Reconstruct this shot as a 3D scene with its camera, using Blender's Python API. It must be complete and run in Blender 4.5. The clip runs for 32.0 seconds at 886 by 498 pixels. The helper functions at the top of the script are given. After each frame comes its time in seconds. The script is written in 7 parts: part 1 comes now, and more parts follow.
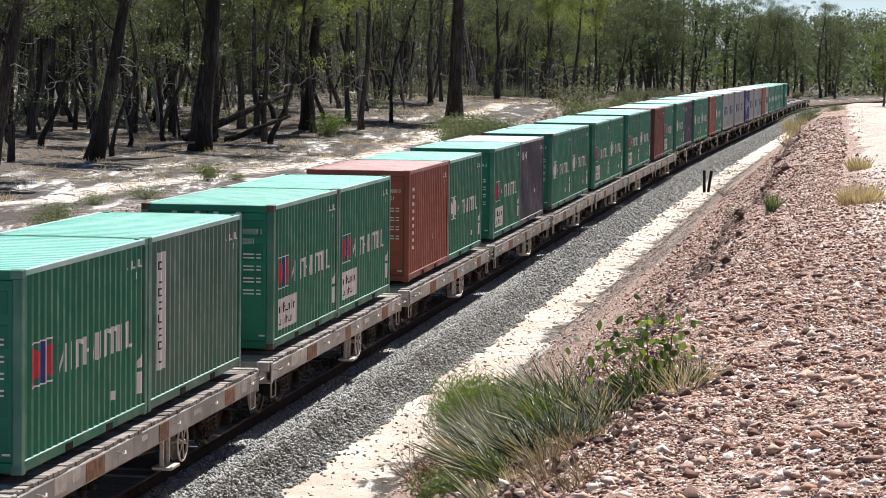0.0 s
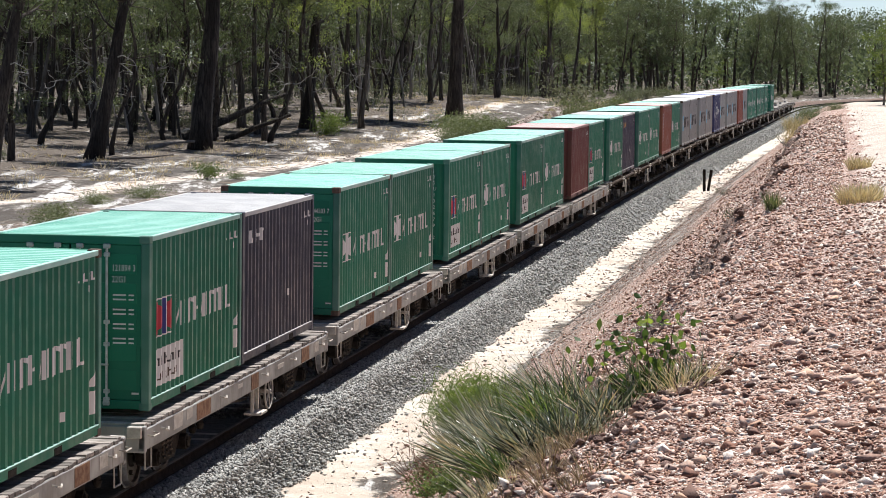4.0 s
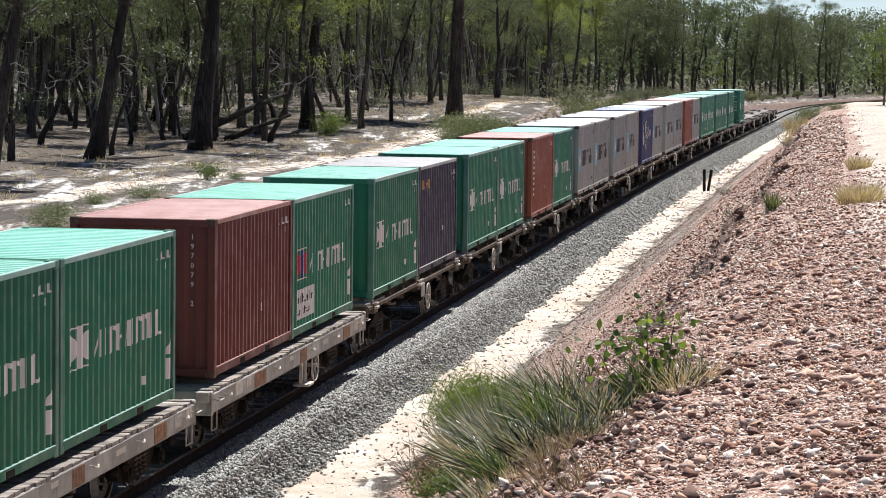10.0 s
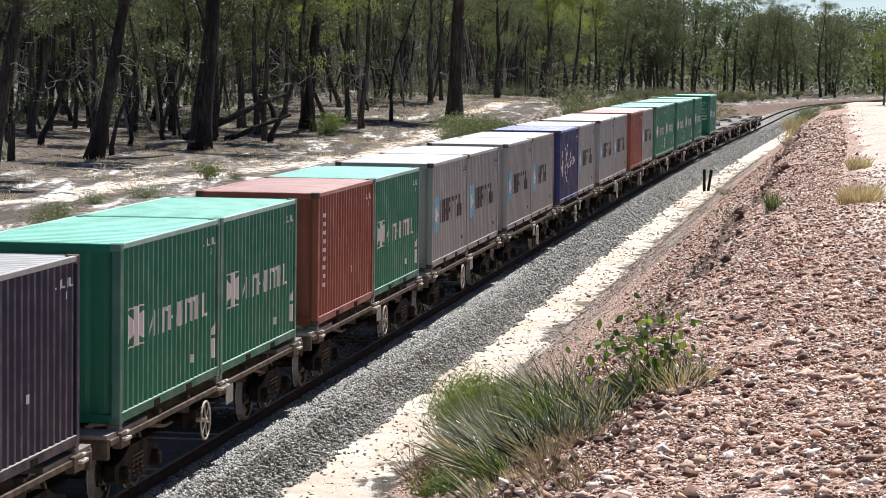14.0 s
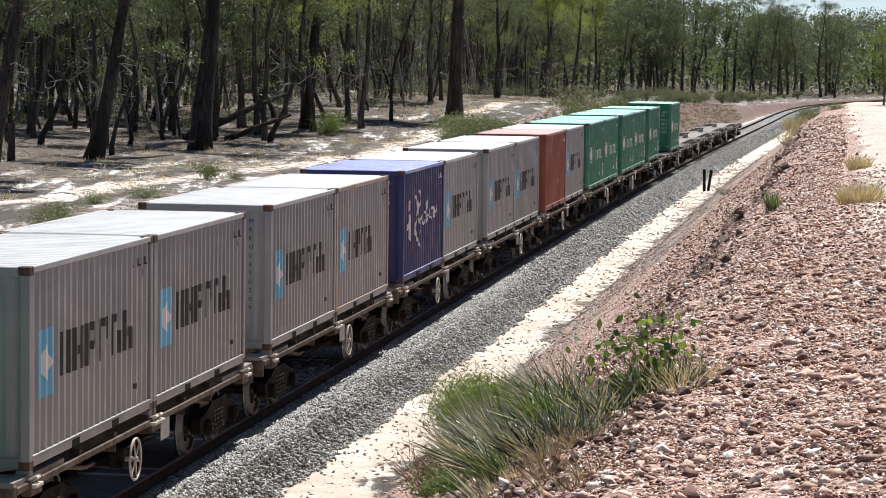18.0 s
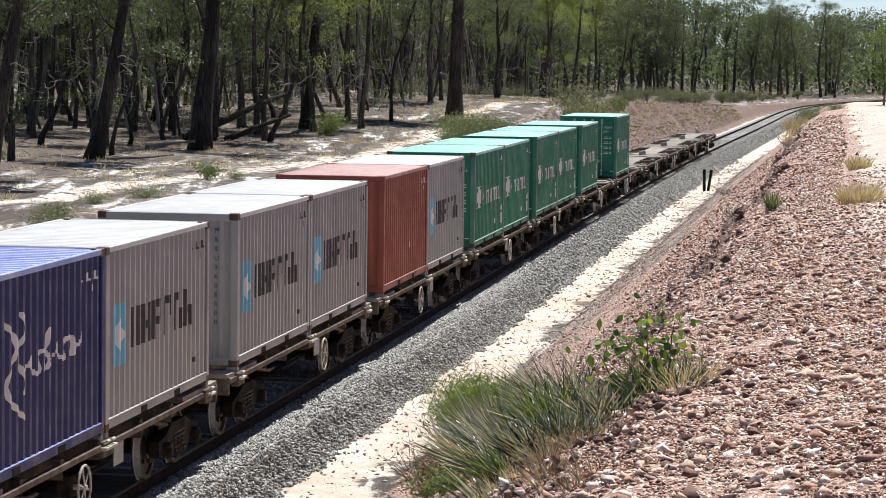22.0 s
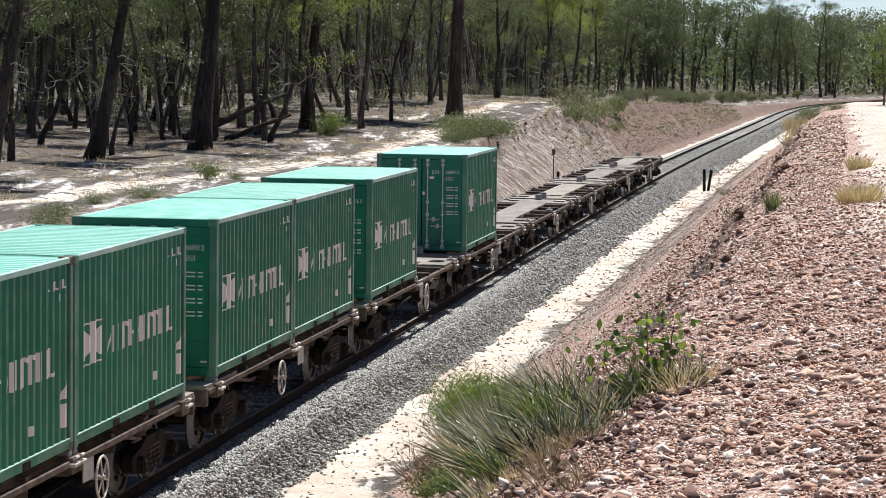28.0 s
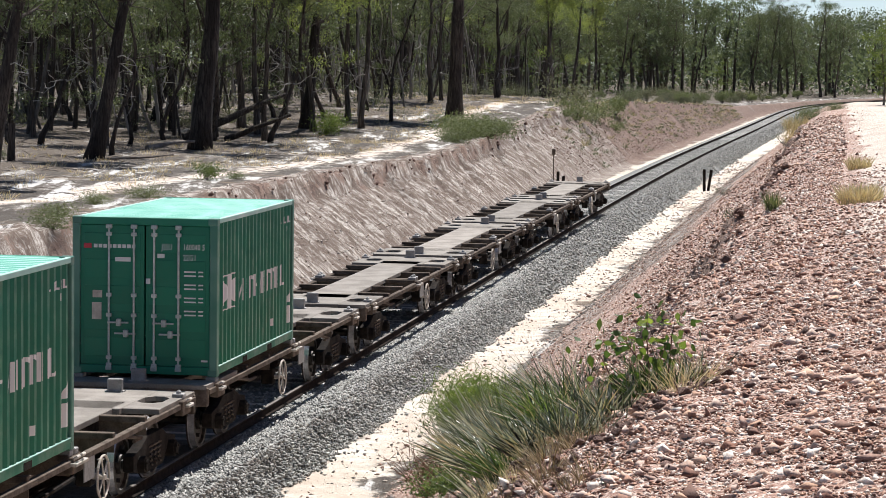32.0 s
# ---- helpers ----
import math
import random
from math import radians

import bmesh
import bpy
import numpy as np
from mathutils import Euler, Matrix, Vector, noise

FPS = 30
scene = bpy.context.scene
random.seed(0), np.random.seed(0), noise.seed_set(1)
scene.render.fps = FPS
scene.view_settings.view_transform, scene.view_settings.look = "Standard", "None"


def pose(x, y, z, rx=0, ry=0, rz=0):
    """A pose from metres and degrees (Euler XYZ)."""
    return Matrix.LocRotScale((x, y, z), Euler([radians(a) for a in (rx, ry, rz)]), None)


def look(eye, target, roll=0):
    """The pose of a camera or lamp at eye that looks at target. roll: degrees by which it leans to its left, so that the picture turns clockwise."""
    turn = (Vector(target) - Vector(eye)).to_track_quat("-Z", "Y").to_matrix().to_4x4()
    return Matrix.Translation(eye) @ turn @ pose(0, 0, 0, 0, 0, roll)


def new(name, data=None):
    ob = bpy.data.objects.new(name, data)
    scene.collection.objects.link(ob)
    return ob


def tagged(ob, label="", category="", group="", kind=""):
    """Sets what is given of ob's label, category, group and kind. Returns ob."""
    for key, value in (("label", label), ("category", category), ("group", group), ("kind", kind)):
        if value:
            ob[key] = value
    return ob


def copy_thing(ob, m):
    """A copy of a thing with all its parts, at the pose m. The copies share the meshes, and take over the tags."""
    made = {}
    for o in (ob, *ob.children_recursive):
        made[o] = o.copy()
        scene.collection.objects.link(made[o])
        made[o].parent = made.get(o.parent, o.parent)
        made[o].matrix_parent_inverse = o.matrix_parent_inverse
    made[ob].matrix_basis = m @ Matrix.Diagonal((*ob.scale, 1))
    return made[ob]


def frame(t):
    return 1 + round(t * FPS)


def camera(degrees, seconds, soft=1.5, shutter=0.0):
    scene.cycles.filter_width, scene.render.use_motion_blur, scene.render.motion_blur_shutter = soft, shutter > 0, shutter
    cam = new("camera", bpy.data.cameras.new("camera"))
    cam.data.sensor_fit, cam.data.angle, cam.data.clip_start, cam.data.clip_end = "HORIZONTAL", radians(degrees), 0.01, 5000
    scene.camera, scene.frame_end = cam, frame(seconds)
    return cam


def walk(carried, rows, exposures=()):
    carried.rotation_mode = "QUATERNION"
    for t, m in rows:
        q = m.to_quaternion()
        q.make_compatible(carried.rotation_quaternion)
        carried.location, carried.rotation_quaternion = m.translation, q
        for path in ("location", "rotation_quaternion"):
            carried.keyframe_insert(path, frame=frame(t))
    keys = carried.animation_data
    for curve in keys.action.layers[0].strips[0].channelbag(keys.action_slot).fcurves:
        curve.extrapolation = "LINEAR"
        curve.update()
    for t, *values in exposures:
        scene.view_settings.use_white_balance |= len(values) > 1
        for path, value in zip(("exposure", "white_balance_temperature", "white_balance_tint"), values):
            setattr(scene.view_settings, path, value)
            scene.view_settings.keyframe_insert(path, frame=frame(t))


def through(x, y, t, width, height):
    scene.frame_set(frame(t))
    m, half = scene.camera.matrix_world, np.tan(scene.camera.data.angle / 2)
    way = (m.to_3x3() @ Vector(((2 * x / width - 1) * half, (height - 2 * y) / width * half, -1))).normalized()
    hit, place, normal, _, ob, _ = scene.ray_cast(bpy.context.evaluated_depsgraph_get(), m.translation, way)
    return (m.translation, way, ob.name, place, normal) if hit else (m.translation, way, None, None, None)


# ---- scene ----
cam = camera(18.52, 32.0, soft=0.8)
EYE = (0.0, 0.0, 6.624)
AIM = (0.0, 100.0, 6.624 - 100 * math.tan(0.07383))
AIM_START = (0.0, 100.0, 6.624 - 100 * math.tan(0.07343))
walk(cam, [(0.0, look(EYE, AIM_START, 0.708)), (1.4, look(EYE, AIM_START, 0.708)), (3.3, look(EYE, AIM, 0.708)), (32.0, look(EYE, AIM, 0.708))],
     exposures=[(0.0, 0.70, 6330, 10), (32.0, 0.70, 6330, 10)])

# ---- light: a high summer sun ahead and to the right, clear sky ----
SUN_TURN, SUN_UP = radians(15.0), radians(60.0)
sun = new("sun", bpy.data.lights.new("sun", "SUN"))
sun.data.energy, sun.data.angle, sun.data.color = 5.0, radians(0.53), (1.0, 0.97, 0.92)
sun_way = Vector((math.sin(SUN_TURN) * math.cos(SUN_UP), math.cos(SUN_TURN) * math.cos(SUN_UP), math.sin(SUN_UP)))
sun.matrix_world = look(sun_way * 300, (0, 0, 0))
world = bpy.data.worlds.new("sky")
scene.world = world
world.use_nodes = True
sky = world.node_tree.nodes.new("ShaderNodeTexSky")
sky.sky_type, sky.sun_disc = "NISHITA", False
sky.sun_elevation, sky.sun_rotation = SUN_UP, SUN_TURN
sky.dust_density, sky.ozone_density = 0.2, 1.0
sky.air_density = 0.5
world.node_tree.links.new(sky.outputs[0], world.node_tree.nodes["Background"].inputs[0])
world.node_tree.nodes["Background"].inputs[1].default_value = 0.064

# ---- plan: the track's line, the train's run and the lie of the land ----
# metres along the track (s) and to the right of its centre (q); z is zero at the rail near the camera
EYE_Z = 6.624
GAUGE_HALF = 0.75
STEP = 1.0
S_ALL = np.arange(-80.0, 1201.0, STEP)


def line(x, table):
    """Straight-line table look-up."""
    return np.interp(x, [a for a, b in table], [b for a, b in table])


CURVE = [(-80, 0), (0, 0), (60, 0), (120, 1.365e-4), (180, 1.05e-4), (240, -0.7e-4), (300, -0.92e-4), (350, 6.43e-4), (400, 2.19e-3), (520, 3.0e-3), (560, 0), (1200, 0)]
SAG = [(-80, 0), (0, 2.6e-5), (80, 0.8e-5), (160, -5.12e-5), (240, -1.12e-5), (320, 0.52e-5), (420, 2e-5), (500, 0), (1200, 0)]


def add_up(values):
    return np.concatenate([[0], np.cumsum((values[1:] + values[:-1]) / 2 * STEP)])


def track_line():
    zero = int(80 / STEP)
    head = add_up(line(S_ALL, CURVE))
    head += 0.1515 - head[zero]
    x, y = add_up(np.sin(head)), add_up(np.cos(head))
    grade = add_up(line(S_ALL, SAG))
    grade += -0.00124 - grade[zero]
    z = add_up(grade)
    x += -10.397 - 1.219 * math.cos(0.1515) - x[zero]
    y += 1.219 * math.sin(0.1515) - y[zero]
    return x, y, z - z[zero], head


TX, TY, TZ, TH = track_line()


def on_track(s, q=0.0, up=0.0):
    """World place at s along the track, q to its right, up above the rail."""
    x, y, z, h = (np.interp(s, S_ALL, c) for c in (TX, TY, TZ, TH))
    near, rest = np.clip(q, -70, 70), q - np.clip(q, -70, 70)
    return x + near * np.cos(h) + rest * math.cos(0.16), y - near * np.sin(h) - rest * math.sin(0.16), z + up


def to_track(x, y):
    """s and q of a place in plan."""
    x, y = np.atleast_1d(x).astype(float), np.atleast_1d(y).astype(float)
    s = np.empty_like(x)
    for a in range(0, len(x), 2000):
        b = slice(a, a + 2000)
        k = np.argmin((x[b, None] - TX) ** 2 + (y[b, None] - TY) ** 2, axis=1)
        s[b] = S_ALL[k] + (x[b] - TX[k]) * np.sin(TH[k]) + (y[b] - TY[k]) * np.cos(TH[k])
    cx, cy, ch = (np.interp(s, S_ALL, c) for c in (TX, TY, TH))
    return s, (x - cx) * np.cos(ch) - (y - cy) * np.sin(ch)


def run(t):
    """How far the train has come after t seconds."""
    return ((((-5.68942e-07 * t + 7.4029e-05) * t - 0.00285201) * t - 0.0082322) * t + 9.59161) * t


def smooth(x, a, b):
    u = np.clip((x - a) / (b - a), 0, 1)
    return u * u * (3 - 2 * u)


def rough(x, y, size, seed=0.0):
    """Cheap rolling noise, -1 to 1, at about that size."""
    a, b = x / size, y / size
    return (np.sin(1.7 * a + 0.9 * b + seed) * np.cos(1.3 * b - 0.7 * a + 2 * seed) + 0.5 * np.sin(3.1 * a - 2.3 * b + 3 * seed) + 0.35 * np.sin(5.3 * b + 4.1 * a + 5 * seed)) / 1.85


LEFT_TOP = [(-80, 2.4), (60, 2.35), (90, 2.25), (120, 1.95), (140, 2.15), (176, 3.0), (215, 2.75), (260, 2.0), (290, 1.5), (340, 0.6), (400, 0.1), (500, 0)]
RIGHT_TOP = [(-80, 4.3), (0, 4.3), (18, 4.05), (45, 4.0), (70, 3.9), (156, 3.3), (200, 2.6), (250, 1.9), (320, 0.5), (400, 0.0), (500, -0.2)]
RIGHT_EDGE = [(-80, 9.9), (0, 9.8), (20, 9.5), (45, 9.7), (70, 9.7), (156, 8.7), (250, 6.9), (320, 5.4), (400, 4.6)]


def shoulder(s):
    """How far the ballast's right foot wanders from its line."""
    return 0.22 * (0.6 * rough(s, 0 * s, 2.6, 4.0) + 0.4 * rough(s, 0 * s, 0.8, 1.0)) - 0.28 * (1 - smooth(s, 42, 90))


def right_lip(s):
    """Where the right bank's broken edge runs."""
    return line(s, RIGHT_EDGE) + 0.28 * rough(s, 0 * s, 4.0, 6.0) + 0.22 * rough(s, 0 * s, 1.2, 1.5)


def land(s, q, detail=True):
    """Height of the ground over the rail's level."""
    s, q = np.broadcast_arrays(np.asarray(s, float), np.asarray(q, float))
    base = np.interp(s, S_ALL, TZ)
    lt, rt, re = line(s, LEFT_TOP), line(s, RIGHT_TOP), line(s, RIGHT_EDGE)
    wob = 0.35 * rough(s, 0 * s, 5.0, 1.0) + 0.28 * rough(s, 0 * s, 1.5, 2.0)
    floor = -0.80
    le = -4.3 - (lt + 0.7) * 1.02 + wob * np.clip(lt / 2, 0, 1)
    ul, rim = np.clip((-4.25 - q) / (-4.25 - le), 0, 1), 0.45 * np.clip(lt / 2, 0, 1)
    left_slope = floor + (lt - floor - rim) * ul ** 0.9 + rim * smooth(ul, 0.90, 0.99)
    left_flat = lt + 0.028 * np.clip(le - q, 0, 60) + 0.12 * rough(s, q, 7.0, 4.0) * smooth(le - q, 0, 3)
    left = np.where(q > le, left_slope, left_flat)
    rq = right_lip(s)
    u = np.clip((q - 3.72) / (rq - 3.72), 0, 1)
    scarp = 0.42 * smooth(u, 0.92, 0.985) * np.clip(rt / 3, 0, 1) * (0.7 + 0.5 * rough(s, 0 * s, 2.3, 11.0))
    right_slope = floor + (rt - floor - 0.42 * np.clip(rt / 3, 0, 1)) * (u ** 1.05) + scarp
    over = np.clip(q - rq, 0, 400)
    right_flat = rt + 0.42 * np.clip(rt / 3, 0, 1) * (0.7 + 0.5 * rough(s, 0 * s, 2.3, 11.0)) * (1 - smooth(over, 0.0, 0.8)) - 0.42 * np.clip(rt / 3, 0, 1) * (1 - smooth(over, 0.0, 0.8)) + np.minimum(0.42 * over, 0.16 * over + 0.22) * np.clip(rt / 3, 0, 1) * np.where(over < 2.6, 1, 0) + np.where(over >= 2.6, (0.16 * 2.6 + 0.22) * np.clip(rt / 3, 0, 1) - 0.02 * np.minimum(over - 2.6, 6), 0)
    right = np.where(q < rq, right_slope, right_flat)
    z = np.where(q < 0, left, right)
    if detail:
        bank = smooth(q, 4.2, 5.5) * np.where(s < 330, 1, 0)
        z = z + bank * (0.05 * rough(s, q, 1.7, 7.0) + 0.010 * rough(s, q, 0.45, 8.0))
        crest = np.exp(-((q - rq - 0.05) / 0.42) ** 2) * np.clip(rt / 3, 0, 1) * np.where((q > 5) & (s > 12), 1, 0)
        z = z + crest * (0.10 * rough(s, q, 0.55, 4.2) + 0.08 * rough(s, q, 0.22, 9.1))
        lb = smooth(-q, 4.6, 5.6) * smooth(q, le - 1.0, le + 0.3) * np.clip(lt, 0, 1)
        z = z + lb * (0.11 * rough(s + 0.6 * q, 0 * s, 0.75, 4.4) + 0.14 * rough(s + 0.5 * q, 0.5 * q, 1.1, 9.0) + 0.09 * rough(s - 0.3 * q, 0.9 * q, 0.4, 3.0))
    return base + z
# ---- end of plan ----
# ---- mesh and material helpers ----
class Shape:
    """Collects faces, then becomes one mesh."""

    def __init__(self):
        self.v, self.f, self.m = [], [], []

    def add(self, verts, faces, mat=0):
        n = len(self.v)
        self.v += [tuple(p) for p in verts]
        self.f += [tuple(i + n for i in f) for f in faces]
        self.m += [mat] * len(faces)
        return self

    def box(self, x0, x1, y0, y1, z0, z1, mat=0, bevel=0.0):
        b = min(bevel, (x1 - x0) * 0.45, (y1 - y0) * 0.45, (z1 - z0) * 0.45)
        if b <= 0:
            v = [(x, y, z) for z in (z0, z1) for y in (y0, y1) for x in (x0, x1)]
            return self.add(v, [(0, 2, 3, 1), (4, 5, 7, 6), (0, 1, 5, 4), (2, 6, 7, 3), (0, 4, 6, 2), (1, 3, 7, 5)], mat)
        c, half = ((x0 + x1) / 2, (y0 + y1) / 2, (z0 + z1) / 2), ((x1 - x0) / 2, (y1 - y0) / 2, (z1 - z0) / 2)
        v, index = [], {}
        for a in range(3):
            for sx in (-1, 1):
                for sy in (-1, 1):
                    for sz in (-1, 1):
                        sg = (sx, sy, sz)
                        index[(a, sg)] = len(v)
                        v.append(tuple(c[k] + sg[k] * (half[k] - (0 if k == a else b)) for k in range(3)))
        f = []
        for a in range(3):
            o1, o2 = (a + 1) % 3, (a + 2) % 3
            for s in (-1, 1):
                ring = []
                for p1, p2 in ((-1, -1), (1, -1), (1, 1), (-1, 1)):
                    sg = [0, 0, 0]
                    sg[a], sg[o1], sg[o2] = s, p1, p2
                    ring.append(index[(a, tuple(sg))])
                f.append(tuple(ring if s > 0 else ring[::-1]))
            for p1 in (-1, 1):
                for p2 in (-1, 1):
                    ring = []
                    for who, s in ((o1, -1), (o1, 1), (o2, 1), (o2, -1)):
                        sg = [0, 0, 0]
                        sg[a], sg[o1], sg[o2] = s, p1, p2
                        ring.append(index[(who, tuple(sg))])
                    f.append(tuple(ring if p1 * p2 > 0 else ring[::-1]))
        for sx in (-1, 1):
            for sy in (-1, 1):
                for sz in (-1, 1):
                    ring = [index[(a, (sx, sy, sz))] for a in range(3)]
                    f.append(tuple(ring if sx * sy * sz > 0 else ring[::-1]))
        return self.add(v, f, mat)

    def tube(self, points, radii, sides=8, mat=0, closed=True):
        pts = [Vector(p) for p in points]
        rings, side = [], None
        for i, p in enumerate(pts):
            way = (pts[min(i + 1, len(pts) - 1)] - pts[max(i - 1, 0)]).normalized()
            if side is None:
                side = way.cross(Vector((0.31, 0.17, 0.93)) if abs(way.z) < 0.9 else Vector((1, 0.05, 0)))
            side = (side - way * side.dot(way)).normalized()
            up = side.cross(way)
            r = radii[i] if hasattr(radii, "__len__") else radii
            rings.append([p + (side * math.cos(2 * math.pi * k / sides) + up * math.sin(2 * math.pi * k / sides)) * r for k in range(sides)])
        v = [p for ring in rings for p in ring]
        f = [(i * sides + k, (i + 1) * sides + k, (i + 1) * sides + (k + 1) % sides, i * sides + (k + 1) % sides) for i in range(len(rings) - 1) for k in range(sides)]
        if closed:
            f += [tuple(range(sides)), tuple(range(len(v) - 1, len(v) - 1 - sides, -1))]
        return self.add(v, f, mat)

    def ring(self, centre, axis, radius, thick, sides=24, cross=6, mat=0):
        a = Vector(axis).normalized()
        u = a.orthogonal().normalized()
        w = a.cross(u)
        v = []
        for i in range(sides):
            d = u * math.cos(2 * math.pi * i / sides) + w * math.sin(2 * math.pi * i / sides)
            v += [Vector(centre) + d * (radius + thick * math.cos(2 * math.pi * k / cross)) + a * thick * math.sin(2 * math.pi * k / cross) for k in range(cross)]
        f = [(i * cross + k, i * cross + (k + 1) % cross, (i + 1) % sides * cross + (k + 1) % cross, (i + 1) % sides * cross + k) for i in range(sides) for k in range(cross)]
        return self.add(v, f, mat)

    def prism(self, outline, x0, x1, mat=0):
        """Outline in y, z, pushed from x0 to x1."""
        n = len(outline)
        v = [(x0, y, z) for y, z in outline] + [(x1, y, z) for y, z in outline]
        f = [tuple(range(n - 1, -1, -1)), tuple(range(n, 2 * n))] + [(i, (i + 1) % n, n + (i + 1) % n, n + i) for i in range(n)]
        return self.add(v, f, mat)

    def mesh(self, name, *mats, smooth=False):
        me = bpy.data.meshes.new(name)
        me.from_pydata(self.v, [], self.f)
        for m in mats:
            me.materials.append(m)
        if len(mats) > 1:
            me.polygons.foreach_set("material_index", self.m)
        if smooth:
            me.polygons.foreach_set("use_smooth", [True] * len(self.f))
        me.update()
        return me


def part(name, data, mat, parent, label=""):
    """One mesh as a part of its thing."""
    if isinstance(data, Shape):
        data = data.mesh(name, *(mat if isinstance(mat, (list, tuple)) else [mat]))
    ob = new(name, data)
    ob.parent = parent
    return tagged(ob, label)


def thing(name, label, category, group="", kind="", at=None):
    ob = tagged(new(name), label, category, group, kind)
    ob.empty_display_size = 0.2
    if at is not None:
        ob.matrix_basis = at
    return ob


def raw_mesh(name, verts, faces, *mats, smooth=False):
    """A big mesh from arrays; faces all of one length."""
    verts, faces = np.asarray(verts, np.float32), np.asarray(faces, np.int32)
    me = bpy.data.meshes.new(name)
    me.vertices.add(len(verts))
    me.vertices.foreach_set("co", verts.ravel())
    n = faces.shape[1]
    me.loops.add(faces.size)
    me.loops.foreach_set("vertex_index", faces.ravel())
    me.polygons.add(len(faces))
    me.polygons.foreach_set("loop_start", np.arange(0, faces.size, n, dtype=np.int32))
    for m in mats:
        me.materials.append(m)
    me.update(calc_edges=True)
    if smooth:
        me.polygons.foreach_set("use_smooth", np.ones(len(faces), bool))
    return me


class Nodes:
    def __init__(self, name):
        self.m = bpy.data.materials.new(name)
        self.m.use_nodes = True
        self.t = self.m.node_tree
        self.b = self.t.nodes["Principled BSDF"]
        self.out = self.t.nodes["Material Output"]

    def node(self, kind, **values):
        n = self.t.nodes.new(kind)
        for k, v in values.items():
            n.inputs[k.replace("_", " ")].default_value = v
        return n

    def link(self, a, b):
        self.t.links.new(a, b)

    def coords(self, kind="Object", stretch=(1, 1, 1), turn=0.0):
        c = self.node("ShaderNodeTexCoord")
        m = self.node("ShaderNodeMapping")
        m.inputs["Scale"].default_value = stretch
        m.inputs["Rotation"].default_value = (0, 0, turn)
        self.link(c.outputs[kind], m.inputs[0])
        return m.outputs[0]

    def noise(self, where, scale, detail=4.0, roughness=0.6):
        n = self.node("ShaderNodeTexNoise", Scale=scale, Detail=detail, Roughness=roughness)
        self.link(where, n.inputs["Vector"])
        return n.outputs["Fac"]

    def ramp(self, fac, lo, hi, a=0.0, b=1.0):
        n = self.node("ShaderNodeMapRange")
        n.interpolation_type = "SMOOTHSTEP"
        for i, v in ((1, lo), (2, hi), (3, a), (4, b)):
            n.inputs[i].default_value = v
        self.link(fac, n.inputs[0])
        return n.outputs[0]

    def mix(self, fac, a, b, blend="MIX"):
        n = self.node("ShaderNodeMix")
        n.data_type, n.blend_type = "RGBA", blend
        for sock, v in ((n.inputs[0], fac), (n.inputs[6], a), (n.inputs[7], b)):
            if hasattr(v, "is_output"):
                self.link(v, sock)
            elif sock.type == "VALUE":
                sock.default_value = v
            else:
                sock.default_value = (*v, 1) if len(v) == 3 else v
        return n.outputs[2]

    def maths(self, op, a, b=0.0):
        n = self.node("ShaderNodeMath")
        n.operation = op
        for sock, v in ((n.inputs[0], a), (n.inputs[1], b)):
            if hasattr(v, "is_output"):
                self.link(v, sock)
            else:
                sock.default_value = v
        return n.outputs[0]

    def bump(self, height, strength, distance=0.02):
        n = self.node("ShaderNodeBump", Strength=strength, Distance=distance)
        self.link(height, n.inputs["Height"])
        self.link(n.outputs[0], self.b.inputs["Normal"])

    def done(self, colour, rough=0.6, metal=0.0, spec=0.4):
        if hasattr(colour, "is_output"):
            self.link(colour, self.b.inputs["Base Color"])
        else:
            self.b.inputs["Base Color"].default_value = (*colour, 1)
        if hasattr(rough, "is_output"):
            self.link(rough, self.b.inputs["Roughness"])
        else:
            self.b.inputs["Roughness"].default_value = rough
        self.b.inputs["Metallic"].default_value = metal
        self.b.inputs["Specular IOR Level"].default_value = spec
        return self.m


def dim(c, k):
    return tuple(v * k for v in c)


